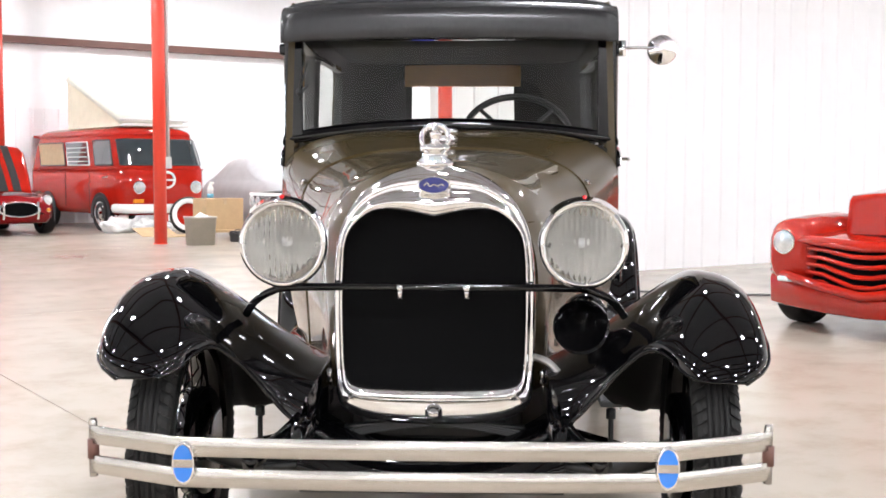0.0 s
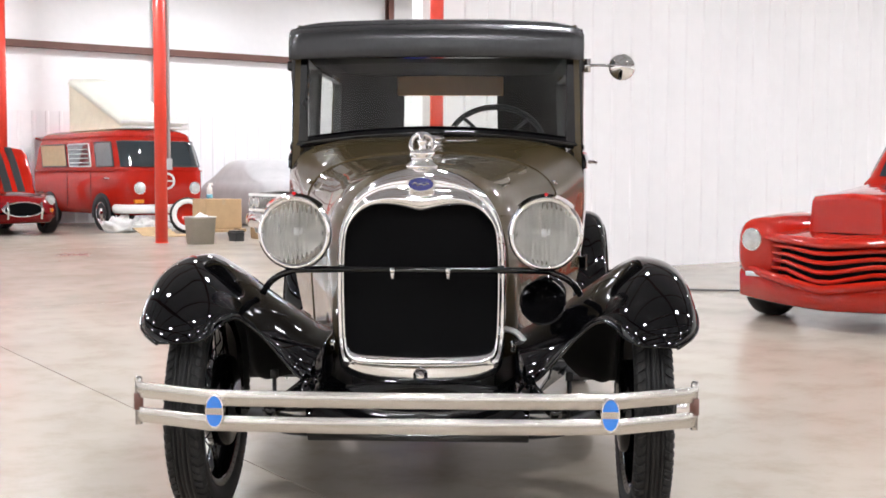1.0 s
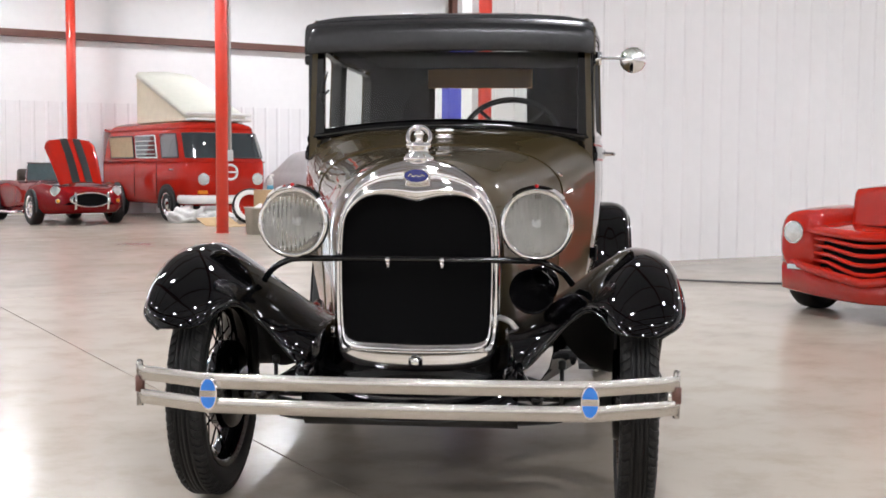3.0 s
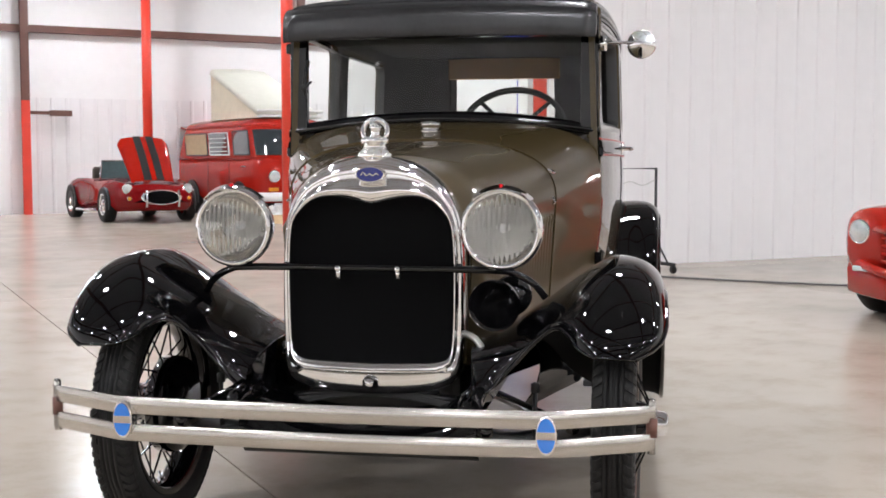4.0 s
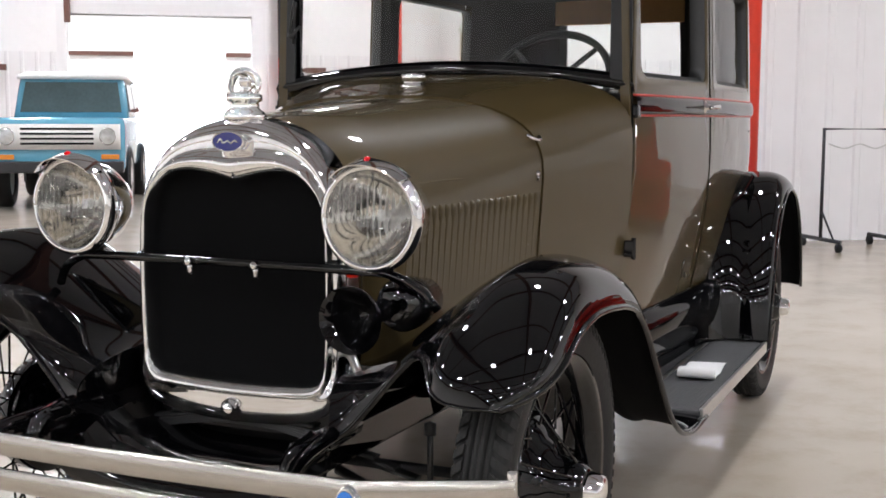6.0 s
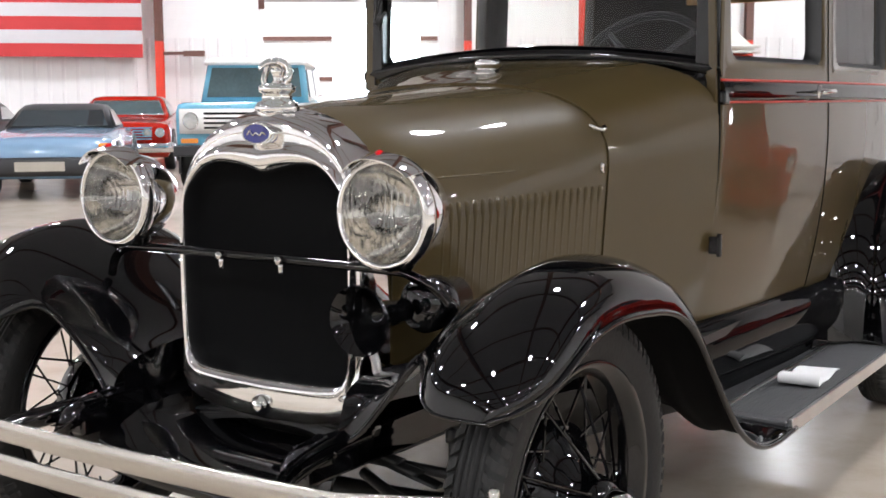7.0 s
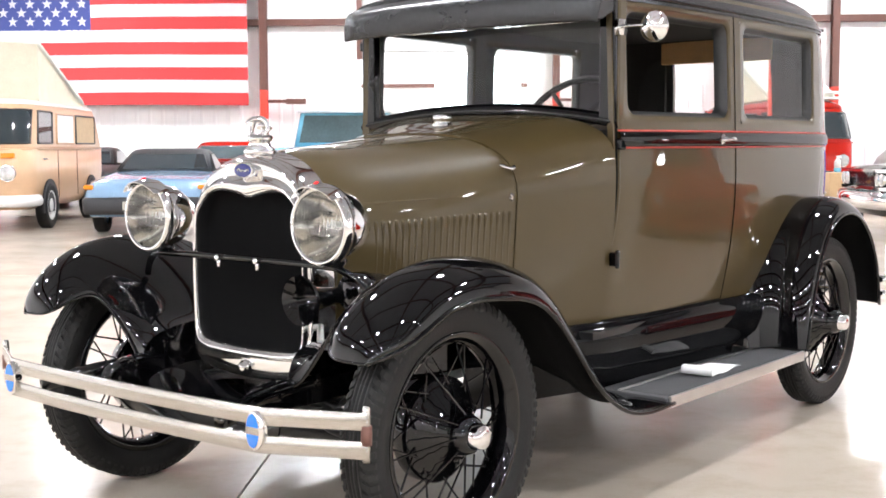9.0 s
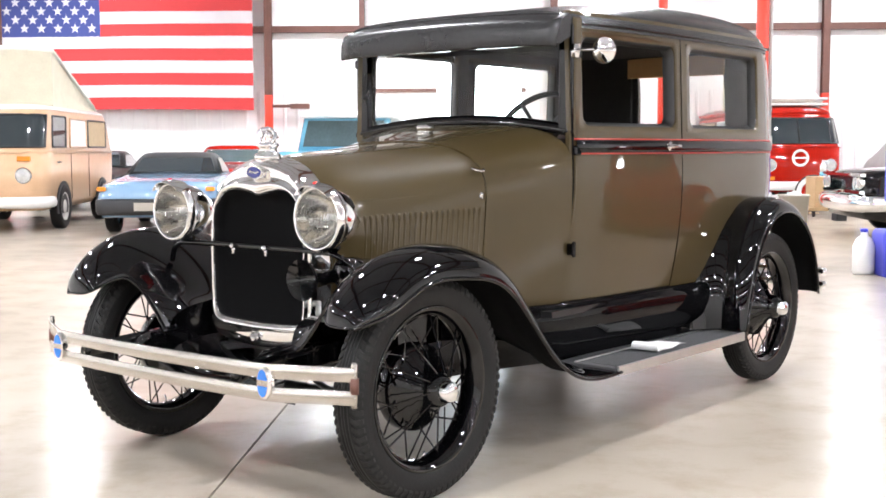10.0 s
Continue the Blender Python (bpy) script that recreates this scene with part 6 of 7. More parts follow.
    for s in (1, -1):
        bm = bmesh.new()
        rows = []
        for k in range(9):
            t = k / 8
            rows.append([(s * q, 0.90 * t, 0.064 * (1 - (q / (0.40 + 0.10 * t)) ** 2) + 0.006 + 0.03 * math.sin(math.pi * t)) for q in (0.05, 0.12, 0.19)])
        loft(bm, rows, closed=False)
        part("stripe", bm, M_SATIN, hp, "black racing stripe", solid=0.003)
    bm = bmesh.new()
    box(bm, -0.5, 0.5, -0.4, 0.55, 0.55, 0.735)
    part("engine_bay", bm, M_PLASTIC, th, smooth=False)
    four_wheels(th, 0.755, 2.29, 0.325, 0.22, M_CHROME)
    return th


roadster((-8.60, 17.86), GRID + 5)


# saloon-like cars from a few lengths
def sedan(name, label, at, turn, paint, f):
    """f: front, rear, half width, hood, belt, roof heights, screen foot and top, rear screen top and foot, base, tyre radius."""
    th = place(thing(name, label, "car"), at, turn)
    y0, y1, w, zh, zb, zr = f["front"], f["rear"], f["w"], f["hood"], f["belt"], f["roof"]
    bm = bmesh.new()
    rings = []
    nose = f.get("nose", 0.05)
    rows = [(y0, 0.90, zh - nose - 0.06, 0.38), (y0 + 0.06, 0.97, zh - nose, 0.26), (y0 + 0.35, 1.0, zh - nose * 0.4, 0.22), (0.0, 1.0, zh, 0.22), (f["cowl"], 1.0, zb, 0.22), (f["deck"], 1.0, zb, 0.22), (y1 - 0.3, 0.99, zb - 0.03, 0.24), (y1 - 0.05, 0.96, zb - 0.06, 0.30), (y1, 0.90, zb - 0.12, 0.40)]
    for y, k, zt, zs in rows:
        ww = w * k
        h = [(ww * 0.93, y, zs), (ww * 0.985, y, zs + 0.10), (ww, y, (zs + zt) / 2 + 0.05), (ww * 0.985, y, zt - 0.10), (ww * 0.95, y, zt - 0.03), (ww * 0.80, y, zt), (ww * 0.4, y, zt + 0.015), (0, y, zt + 0.02)]
        rings.append(h + [(-a, b, c) for a, b, c in h[-2::-1]])
    loft(bm, rings, True, True)
    part("body", bm, paint, th, angle=40)
    bm = bmesh.new()
    a, b, c, d = f["cowl"], f["top_f"], f["top_r"], f["deck"]
    stack(bm, [(zb - 0.02, a, d, w * 0.86, 0.12, 0.12), (zr - 0.06, b, c, w * 0.70, 0.12, 0.12), (zr - 0.02, b + 0.06, c - 0.06, w * 0.64, 0.12, 0.12), (zr, b + 0.2, c - 0.2, w * 0.5, 0.12, 0.12)])
    part("roof", bm, f.get("top", paint), th)
    g = f.get("glass", M_AUTOGLASS)

    def lerp(p, q, t):
        return tuple(p[i] + (q[i] - p[i]) * t for i in range(3))
    lo, hi = 0.10, 0.90
    fl, fr = (-w * 0.78, a - 0.012, zb), (w * 0.78, a - 0.012, zb)
    tl, tr = (-w * 0.62, b - 0.012, zr - 0.06), (w * 0.62, b - 0.012, zr - 0.06)
    ws = pane("windscreen", [lerp(fl, tl, lo), lerp(fr, tr, lo), lerp(fr, tr, hi), lerp(fl, tl, hi)], g, th)
    bm = bmesh.new()
    tube(bm, [lerp(fl, tl, lo), lerp(fr, tr, lo), lerp(fr, tr, hi), lerp(fl, tl, hi), lerp(fl, tl, lo)], 0.014, 6)
    part("screen_trim", bm, M_CHROME if f.get("chrome", True) else M_PLASTIC, ws)
    fl, fr = (-w * 0.78, d + 0.012, zb), (w * 0.78, d + 0.012, zb)
    tl, tr = (-w * 0.62, c + 0.012, zr - 0.06), (w * 0.62, c + 0.012, zr - 0.06)
    pane("rear_window", [lerp(fl, tl, lo), lerp(fr, tr, lo), lerp(fr, tr, hi), lerp(fl, tl, hi)], g, th)
    for s in (1, -1):
        p = [(s * (w * 0.865), a + 0.18, zb + 0.02), (s * (w * 0.865), d - 0.25, zb + 0.02), (s * (w * 0.725), c - 0.12, zr - 0.085), (s * (w * 0.725), b + 0.14, zr - 0.085)]
        pane("side_window", p, g, th)
        bm = bmesh.new()
        tube(bm, p + p[:1], 0.010, 6)
        part("window_trim", bm, M_CHROME if f.get("chrome", True) else M_PLASTIC, th)
        if not f.get("mirrors", True):
            continue
        bm = bmesh.new()
        tube(bm, [(s * w * 0.93, a + 0.1, zb + 0.03), (s * w * 1.06, a + 0.05, zb + 0.10)], 0.008, 6)
        lathe(bm, [(0, -0.01), (0.055, -0.008), (0.055, 0.02), (0, 0.03)], (s * w * 1.08, a + 0.05, zb + 0.13), "y", 14)
        part("wing_mirror", bm, M_CHROME if f.get("chrome", True) else paint, th)
        bm = bmesh.new()
        box(bm, min(s * w * 0.997, s * w * 1.004), max(s * w * 0.997, s * w * 1.004), a + 0.45 - 0.005, a + 0.45 + 0.005, 0.32, zb - 0.05)
        part("door_gap", bm, M_DARK, th, smooth=False)
    for y in (0.0, f["base"]):
        arch(th, w * 1.003, y, f["tyre"] + 0.06)
    four_wheels(th, w - 0.065, f["base"], f["tyre"], 0.18, M_CHROME)
    return th


p914 = sedan("targa_sports_car", "pale blue low sports car with black bumper and black roof", (-10.5, 7.68), GRID + 7, M_PALEBLUE,
             dict(front=-0.90, rear=3.05, w=0.80, hood=0.76, belt=0.80, roof=1.12, cowl=0.70, top_f=1.16, top_r=1.85, deck=2.1, base=2.45, tyre=0.30, nose=0.10, top=M_PLASTIC, chrome=False, mirrors=False))
bm = bmesh.new()
stack(bm, [(0.28, -0.96, -0.70, 0.79, 0.14, 0.02), (0.33, -0.98, -0.70, 0.81, 0.14, 0.02), (0.47, -0.98, -0.70, 0.81, 0.14, 0.02), (0.50, -0.95, -0.70, 0.80, 0.14, 0.02)])
part("front_bumper", bm, M_PLASTIC, p914, "black rubber front bumper")
for s in (1, -1):
    bm = bmesh.new()
    box(bm, min(s * 0.66, s * 0.785), max(s * 0.66, s * 0.785), -0.92, -0.78, 0.60, 0.66)
    part("turn_lamp", bm, M_AMBER, p914, "amber corner lamp", smooth=False, bevel=0.02)
bm = bmesh.new()
box(bm, -0.28, 0.28, -0.99, -0.97, 0.34, 0.45)
part("number_plate", bm, M_GREYBIN, p914, smooth=False)

sedan("dark_coupe", "dark grey low coupe parked behind the pale blue car", (-17.0, 10.6), GRID + 6, M_SATIN,
      dict(front=-0.9, rear=3.3, w=0.84, hood=0.74, belt=0.80, roof=1.14, cowl=0.7, top_f=1.25, top_r=2.0, deck=2.6, base=2.5, tyre=0.31, chrome=False, mirrors=False))
red60 = sedan("coupe_car", "red 1960s car with chrome grille and bumper", (-13.9, 11.75), GRID + 6, M_RED,
              dict(front=-0.85, rear=3.75, w=0.88, hood=0.82, belt=0.88, roof=1.24, cowl=0.75, top_f=1.30, top_r=2.3, deck=2.85, base=2.75, tyre=0.33, glass=M_TEALGLASS))
bm = bmesh.new()
tube(bm, spline([(-0.90, -0.55, 0.40), (-0.86, -0.86, 0.40), (-0.4, -0.95, 0.40), (0.4, -0.95, 0.40), (0.86, -0.86, 0.40), (0.90, -0.55, 0.40)], 24), 0.05, 8, flat=1.6)
part("front_bumper", bm, M_CHROME, red60, "chrome front bumper")
bm = bmesh.new()
for k in range(5):
    box(bm, -0.60, 0.60, -0.905, -0.86, 0.53 + 0.045 * k, 0.55 + 0.045 * k)
part("grille", bm, M_CHROME, red60, "chrome barred grille", smooth=False)
for s in (1, -1):
    for x in (0.52, 0.72):
        round_lamp(red60, s * x, -0.87, 0.64, 0.07)

blk = sedan("classic_black_car", "black classic car with chrome front bumper and grille", (-1.97, 13.3), GRID - 90, M_BLACK,
            dict(front=-0.90, rear=4.0, w=0.92, hood=0.90, belt=0.95, roof=1.38, cowl=0.95, top_f=1.45, top_r=2.5, deck=3.1, base=2.85, tyre=0.34))
bm = bmesh.new()
tube(bm, spline([(-0.94, -0.50, 0.46), (-0.90, -0.88, 0.46), (-0.4, -1.0, 0.46), (0.4, -1.0, 0.46), (0.90, -0.88, 0.46), (0.94, -0.50, 0.46)], 24), 0.065, 8, flat=1.7)
part("front_bumper", bm, M_CHROME, blk, "chrome front bumper")
bm = bmesh.new()
box(bm, -0.86, 0.86, -0.93, -0.86, 0.58, 0.62)
box(bm, -0.86, 0.86, -0.93, -0.86, 0.80, 0.84)
for k in range(18):
    box(bm, -0.50 + k * 0.059 - 0.006, -0.50 + k * 0.059 + 0.006, -0.925, -0.86, 0.62, 0.80)
part("grille", bm, M_CHROME, blk, "chrome barred grille", smooth=False)
for s in (1, -1):
    for x in (0.62, 0.79):
        round_lamp(blk, s * x, -0.90, 0.71, 0.075)


# upright off-road car
def offroader(at, turn):
    th = place(thing("off_road_car", "bright blue upright off-road car with white grille and roof", "car"), at, turn)
    bm = bmesh.new()
    stack(bm, [(0.45, -0.62, 3.05, 0.80, 0.06, 0.08), (0.52, -0.66, 3.08, 0.85, 0.06, 0.08), (1.02, -0.66, 3.08, 0.86, 0.07, 0.08), (1.10, -0.62, 3.06, 0.84, 0.08, 0.08), (1.13, -0.55, 3.05, 0.78, 0.08, 0.08)])
    part("body", bm, M_TEAL, th)
    bm = bmesh.new()
    stack(bm, [(1.12, 0.75, 3.0, 0.80, 0.08, 0.08), (1.64, 0.95, 2.95, 0.73, 0.08, 0.08)])
    part("cabin_frame", bm, M_TEAL, th)
    bm = bmesh.new()
    stack(bm, [(1.64, 0.88, 3.0, 0.76, 0.10, 0.10), (1.69, 0.88, 3.0, 0.76, 0.10, 0.10), (1.74, 1.0, 2.9, 0.66, 0.10, 0.10)])
    part("roof", bm, M_WHITE, th, "white roof")
    pane("windscreen", [(-0.70, 0.765, 1.20), (0.70, 0.765, 1.20), (0.64, 0.925, 1.60), (-0.64, 0.925, 1.60)], M_TEALGLASS, th)
    for s in (1, -1):
        pane("side_window", [(s * 0.803, 0.98, 1.20), (s * 0.803, 1.75, 1.20), (s * 0.745, 1.75, 1.58), (s * 0.745, 1.06, 1.58)], M_TEALGLASS, th)
        pane("rear_side_window", [(s * 0.803, 1.88, 1.20), (s * 0.803, 2.85, 1.20), (s * 0.745, 2.85, 1.58), (s * 0.745, 1.88, 1.58)], M_TEALGLASS, th)
        round_lamp(th, s * 0.64, -0.69, 0.90, 0.10)
        bm = bmesh.new()
        box(bm, min(s * 0.55, s * 0.78), max(s * 0.55, s * 0.78), -0.68, -0.64, 0.62, 0.68)
        part("turn_lamp", bm, M_AMBER, th, smooth=False)
    bm = bmesh.new()
    stack(bm, [(0.74, -0.70, -0.60, 0.80, 0.03, 0.01), (1.05, -0.70, -0.60, 0.80, 0.03, 0.01)])
    gr = part("grille_panel", bm, M_WHITE, th, "white grille panel")
    for k in range(4):
        bm = bmesh.new()
        box(bm, -0.46, 0.46, -0.708, -0.695, 0.80 + 0.06 * k, 0.825 + 0.06 * k)
        part("grille_slot", bm, M_DARK, gr, smooth=False)
    bm = bmesh.new()
    box(bm, -0.85, 0.85, -0.86, -0.74, 0.46, 0.60)
    part("front_bumper", bm, M_PLASTIC, th, smooth=False, bevel=0.02)
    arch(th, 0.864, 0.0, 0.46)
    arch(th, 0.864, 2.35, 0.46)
    four_wheels(th, 0.785, 2.35, 0.38, 0.22, M_WHITE)
    return th


off_roader = offroader((-9.10, 9.69), GRID - 2)
off_roader.scale = (0.93, 1.0, 1.0)


# red pick-up with a wrapped bar grille
def pickup(at, turn):
    th = place(thing("pickup_truck", "glossy red lowered 1940s pickup truck with barred grille", "truck"), at, turn)
    for s in (1, -1):
        bm = bmesh.new()
        rings = []
        for y, zc, hz, hw in ((-0.50, 0.56, 0.20, 0.13), (-0.47, 0.56, 0.225, 0.18), (-0.38, 0.55, 0.25, 0.215), (-0.2, 0.53, 0.285, 0.235), (0.1, 0.53, 0.30, 0.235), (0.45, 0.48, 0.28, 0.22), (0.8, 0.40, 0.22, 0.19), (1.05, 0.30, 0.13, 0.14), (1.2, 0.24, 0.07, 0.1)):
            rings.append([(s * 0.66 + hw * math.copysign(abs(math.cos(a)) ** 0.75, math.cos(a)), y, zc + hz * math.copysign(abs(math.sin(a)) ** 0.75, math.sin(a))) for a in [2 * math.pi * k / 20 for k in range(20)]])
        loft(bm, rings, True, True)
        part("front_fender", bm, M_RED, th, "rounded red fender")
        round_lamp(th, s * 0.70, -0.49, 0.625, 0.080)
        bm = bmesh.new()
        box(bm, s * 0.66 - 0.07, s * 0.66 + 0.07, -0.545, -0.45, 0.345, 0.385)
        part("turn_lamp", bm, M_HLGLASS, th, smooth=False, bevel=0.01)
        bm = bmesh.new()
        rings = []
        for y, zc, hz, hw in ((2.35, 0.42, 0.10, 0.12), (2.5, 0.52, 0.26, 0.2), (2.9, 0.55, 0.32, 0.22), (3.3, 0.52, 0.28, 0.2), (3.5, 0.42, 0.12, 0.12)):
            rings.append([(s * 0.72 + hw * math.cos(a), y, zc + hz * math.sin(a)) for a in [2 * math.pi * k / 16 for k in range(16)]])
        loft(bm, rings, True, True)
        part("rear_fender", bm, M_RED, th)
    # nose and hood
    bm = bmesh.new()
    rings = []
    for y, w, zt, zb in ((-0.335, 0.27, 0.93, 0.52), (-0.33, 0.305, 0.955, 0.49), (-0.30, 0.325, 0.972, 0.47), (-0.20, 0.345, 0.982, 0.45), (0.10, 0.39, 1.00, 0.45), (0.45, 0.45, 1.03, 0.45), (0.85, 0.54, 1.065, 0.45), (1.22, 0.62, 1.09, 0.45)):
        h = [(w, y, zb), (w * 1.03, y, (zb + zt) / 2 - 0.05), (w * 0.985, y, zt - 0.10), (w * 0.965, y, zt - 0.045), (w * 0.90, y, zt - 0.012), (w * 0.5, y, zt), (0, y, zt + 0.012)]
        rings.append(h + [(-a, b, c) for a, b, c in h[-2::-1]])
    loft(bm, rings, True, True)
    part("hood", bm, M_RED, th, "tall red hood")
    bm = bmesh.new()
    stack(bm, [(0.672, -0.352, 0.9, 0.352, 0.03, 0.02), (0.694, -0.352, 0.9, 0.352, 0.03, 0.02)])
    part("hood_gap", bm, M_DARK, th, "dark gap under the hood")
    # grille bars: each dips to a prow in the middle
    for k in range(5):
        z = 0.600 - 0.056 * k
        pts = []
        for j in range(33):
            x = -0.56 + 1.12 * j / 32
            a = abs(x) / 0.56
            pts.append((x, -0.66 + 0.20 * a ** 1.6, z - 0.012 - (0.030 + 0.012 * k) * max(0.0, min(1.0, (0.62 - a) / 0.5))))
        bm = bmesh.new()
        tube(bm, pts, [0.0165] * 33, 8, flat=1.0)
        part("grille_bar", bm, M_RED, th, "red painted grille bar")
    bm = bmesh.new()
    rows = []
    for z, o in ((0.63, 0.05), (0.25, 0.03)):
        rows.append([(-0.57 + 1.14 * j / 20, -0.63 + o + 0.20 * (abs(-0.57 + 1.14 * j / 20) / 0.57) ** 1.6, z) for j in range(21)])
    loft(bm, rows, closed=False)
    part("grille_back", bm, M_DARK, th, solid=0.01)
    bm = bmesh.new()
    rows = []
    for z, o in ((0.72, 0.62), (0.715, 0.45), (0.70, 0.25), (0.680, 0.08), (0.660, 0.0), (0.640, -0.012), (0.628, 0.03)):
        rows.append([(-0.60 + 1.2 * j / 20, -0.66 + o + 0.18 * (abs(-0.60 + 1.2 * j / 20) / 0.60) ** 1.6, z - 0.03 * (1 - abs(-0.6 + 1.2 * j / 20) / 0.6)) for j in range(21)])
    loft(bm, rows, closed=False)
    part("grille_cap", bm, M_RED, th, solid=0.01)
    bm = bmesh.new()
    rows = []
    for z, o in ((0.285, 0.03), (0.275, -0.02), (0.24, -0.03), (0.165, -0.02), (0.150, 0.02), (0.15, 0.2)):
        rows.append([(-0.86 + 1.72 * j / 28, -0.62 + o + 0.24 * (abs(-0.86 + 1.72 * j / 28) / 0.86) ** 2.0, z + (0.11 if z > 0.19 else 0.03) * (abs(-0.86 + 1.72 * j / 28) / 0.86) ** 1.0) for j in range(29)])
    loft(bm, rows, closed=False)
    part("front_valance", bm, M_RED, th, "smooth red front valance", solid=0.012)
    bm = bmesh.new()
    pts = []
    for j in range(33):
        x = -0.84 + 1.68 * j / 32
        q = abs(x) / 0.84
        pts.append((x, -0.665 + 0.26 * q ** 2.0, 0.315 + 0.10 * q - 0.02 * (1 - q)))
    tube(bm, pts, 0.034, 10)
    part("lower_bar", bm, M_RED, th, "red rounded lower bar")
    # cab
    bm = bmesh.new()
    stack(bm, [(0.30, 1.15, 2.25, 0.74, 0.10, 0.12), (1.05, 1.15, 2.28, 0.76, 0.10, 0.12), (1.10, 1.19, 2.26, 0.74, 0.12, 0.14), (1.42, 1.34, 2.18, 0.66, 0.16, 0.18), (1.50, 1.44, 2.10, 0.58, 0.16, 0.18), (1.54, 1.55, 1.95, 0.4, 0.12, 0.12)])
    part("cab", bm, M_RED, th)
    for s in (1, -1):
        pane("windscreen_pane", [(s * 0.02, 1.185, 1.11), (s * 0.60, 1.195, 1.11), (s * 0.54, 1.32, 1.40), (s * 0.02, 1.31, 1.40)], M_AUTOGLASS, th)
        pane("side_window", [(s * 0.752, 1.32, 1.12), (s * 0.752, 2.0, 1.12), (s * 0.672, 1.96, 1.40), (s * 0.672, 1.46, 1.40)], M_AUTOGLASS, th)
    bm = bmesh.new()
    box(bm, -0.70, 0.70, 2.30, 4.0, 0.38, 0.44)
    for x0, x1 in ((-0.70, -0.66), (0.66, 0.70)):
        box(bm, x0, x1, 2.30, 4.0, 0.44, 0.88)
    box(bm, -0.66, 0.66, 3.96, 4.0, 0.44, 0.88)
    box(bm, -0.66, 0.66, 2.30, 2.34, 0.44, 0.88)
    part("cargo_bed", bm, M_RED, th, smooth=False, bevel=0.01)
    arch(th, 0.905, 0.02, 0.33)
    four_wheels(th, 0.83, 2.9, 0.31, 0.20, M_CHROME)
    return th


pickup((3.095, 5.30), -47)


# car under a cover
th = place(thing("covered_car", "car under a grey fabric cover", "covered car"), (-3.9, 22.0), GRID)
bm = bmesh.new()
stack(bm, [(0.05, -0.9, 3.6, 0.95, 0.5, 0.5), (0.45, -0.88, 3.55, 0.94, 0.5, 0.5), (0.70, -0.80, 3.48, 0.92, 0.5, 0.5), (0.85, -0.68, 3.4, 0.87, 0.5, 0.5), (0.93, -0.45, 3.3, 0.83, 0.5, 0.5), (1.0, 0.0, 3.15, 0.80, 0.5, 0.5), (1.08, 0.35, 2.98, 0.76, 0.45, 0.45), (1.22, 0.65, 2.75, 0.71, 0.45, 0.45), (1.34, 0.88, 2.58, 0.65, 0.42, 0.42), (1.41, 1.05, 2.45, 0.57, 0.40, 0.40), (1.45, 1.25, 2.25, 0.42, 0.3, 0.3), (1.46, 1.5, 2.0, 0.2, 0.15, 0.15)], n=10)
for v in bm.verts:
    v.co += Vector((noise.noise(v.co * 2.3), noise.noise(v.co * 2.1 + Vector((5, 0, 0))), 0)) * 0.05
part("cover", bm, M_COVER, th)


# ---- flag on the back wall ----
M_FLAGRED = material("flag_red_cloth", (0.58, 0.05, 0.052), rough=0.8, var=0.05, scale=3)
M_FLAGWHITE = material("flag_white_cloth", (0.62, 0.61, 0.63), rough=0.8, var=0.04, scale=3)
M_FLAGBLUE = material("flag_blue_cloth", (0.05, 0.07, 0.25), rough=0.8, var=0.08, scale=3)
flag = tagged(new("flag"), "large striped flag with white stars on blue, hung on the wall", "flag")
flag.matrix_world = pose(*hall(-10.9, V1 - 0.30, 2.07), 0, 0, GRID)
FW, FH = 6.0, 3.72
SH = FH / 13


def cloth(x, z):
    return -0.05 - 0.025 * math.sin(x * 2.1 + z * 0.7) - 0.015 * math.sin(x * 4.7 + 1.0)


for k in range(13):
    bm = bmesh.new()
    z0 = SH * k
    x0 = 0.0 if k < 6 else FW * 0.4
    n = 40
    rows = [[(x0 + (FW - x0) * j / n, cloth(x0 + (FW - x0) * j / n, z), z + 0.03 * math.sin(j / n * 3.1) * (1 - z / FH)) for j in range(n + 1)] for z in (z0, z0 + SH * 0.5, z0 + SH)]
    loft(bm, rows, closed=False)
    part("stripe", bm, M_FLAGRED if k % 2 == 0 else M_FLAGWHITE, flag, "red stripe" if k % 2 == 0 else "white stripe", solid=0.004)
bm = bmesh.new()
rows = [[(FW * 0.4 * j / 24, cloth(FW * 0.4 * j / 24, z), z) for j in range(25)] for z in (SH * 6, SH * 8, SH * 10, SH * 13)]
loft(bm, rows, closed=False)
canton = part("canton", bm, M_FLAGBLUE, flag, "dark blue canton", solid=0.004)
st = bmesh.new()
ring = []
for k in range(10):
    a = math.pi / 2 + k * math.pi / 5
    rr = 0.125 if k % 2 == 0 else 0.05
    ring.append(st.verts.new((rr * math.cos(a), 0, rr * math.sin(a))))
st.faces.new(ring)
sme = bpy.data.meshes.new("star")
st.to_mesh(sme)
st.free()
sme.materials.append(M_FLAGWHITE)
for row in range(9):
    for c in range(6 if row % 2 == 0 else 5):
        x = FW * 0.4 * ((2 * c + (1 if row % 2 == 0 else 2)) / 12)
        z = SH * 6 + SH * 7 * (1 - (row + 1) / 10)
        ob = new("star", sme)
        ob.parent = canton
        ob.location = (x, cloth(x, z) - 0.008, z)

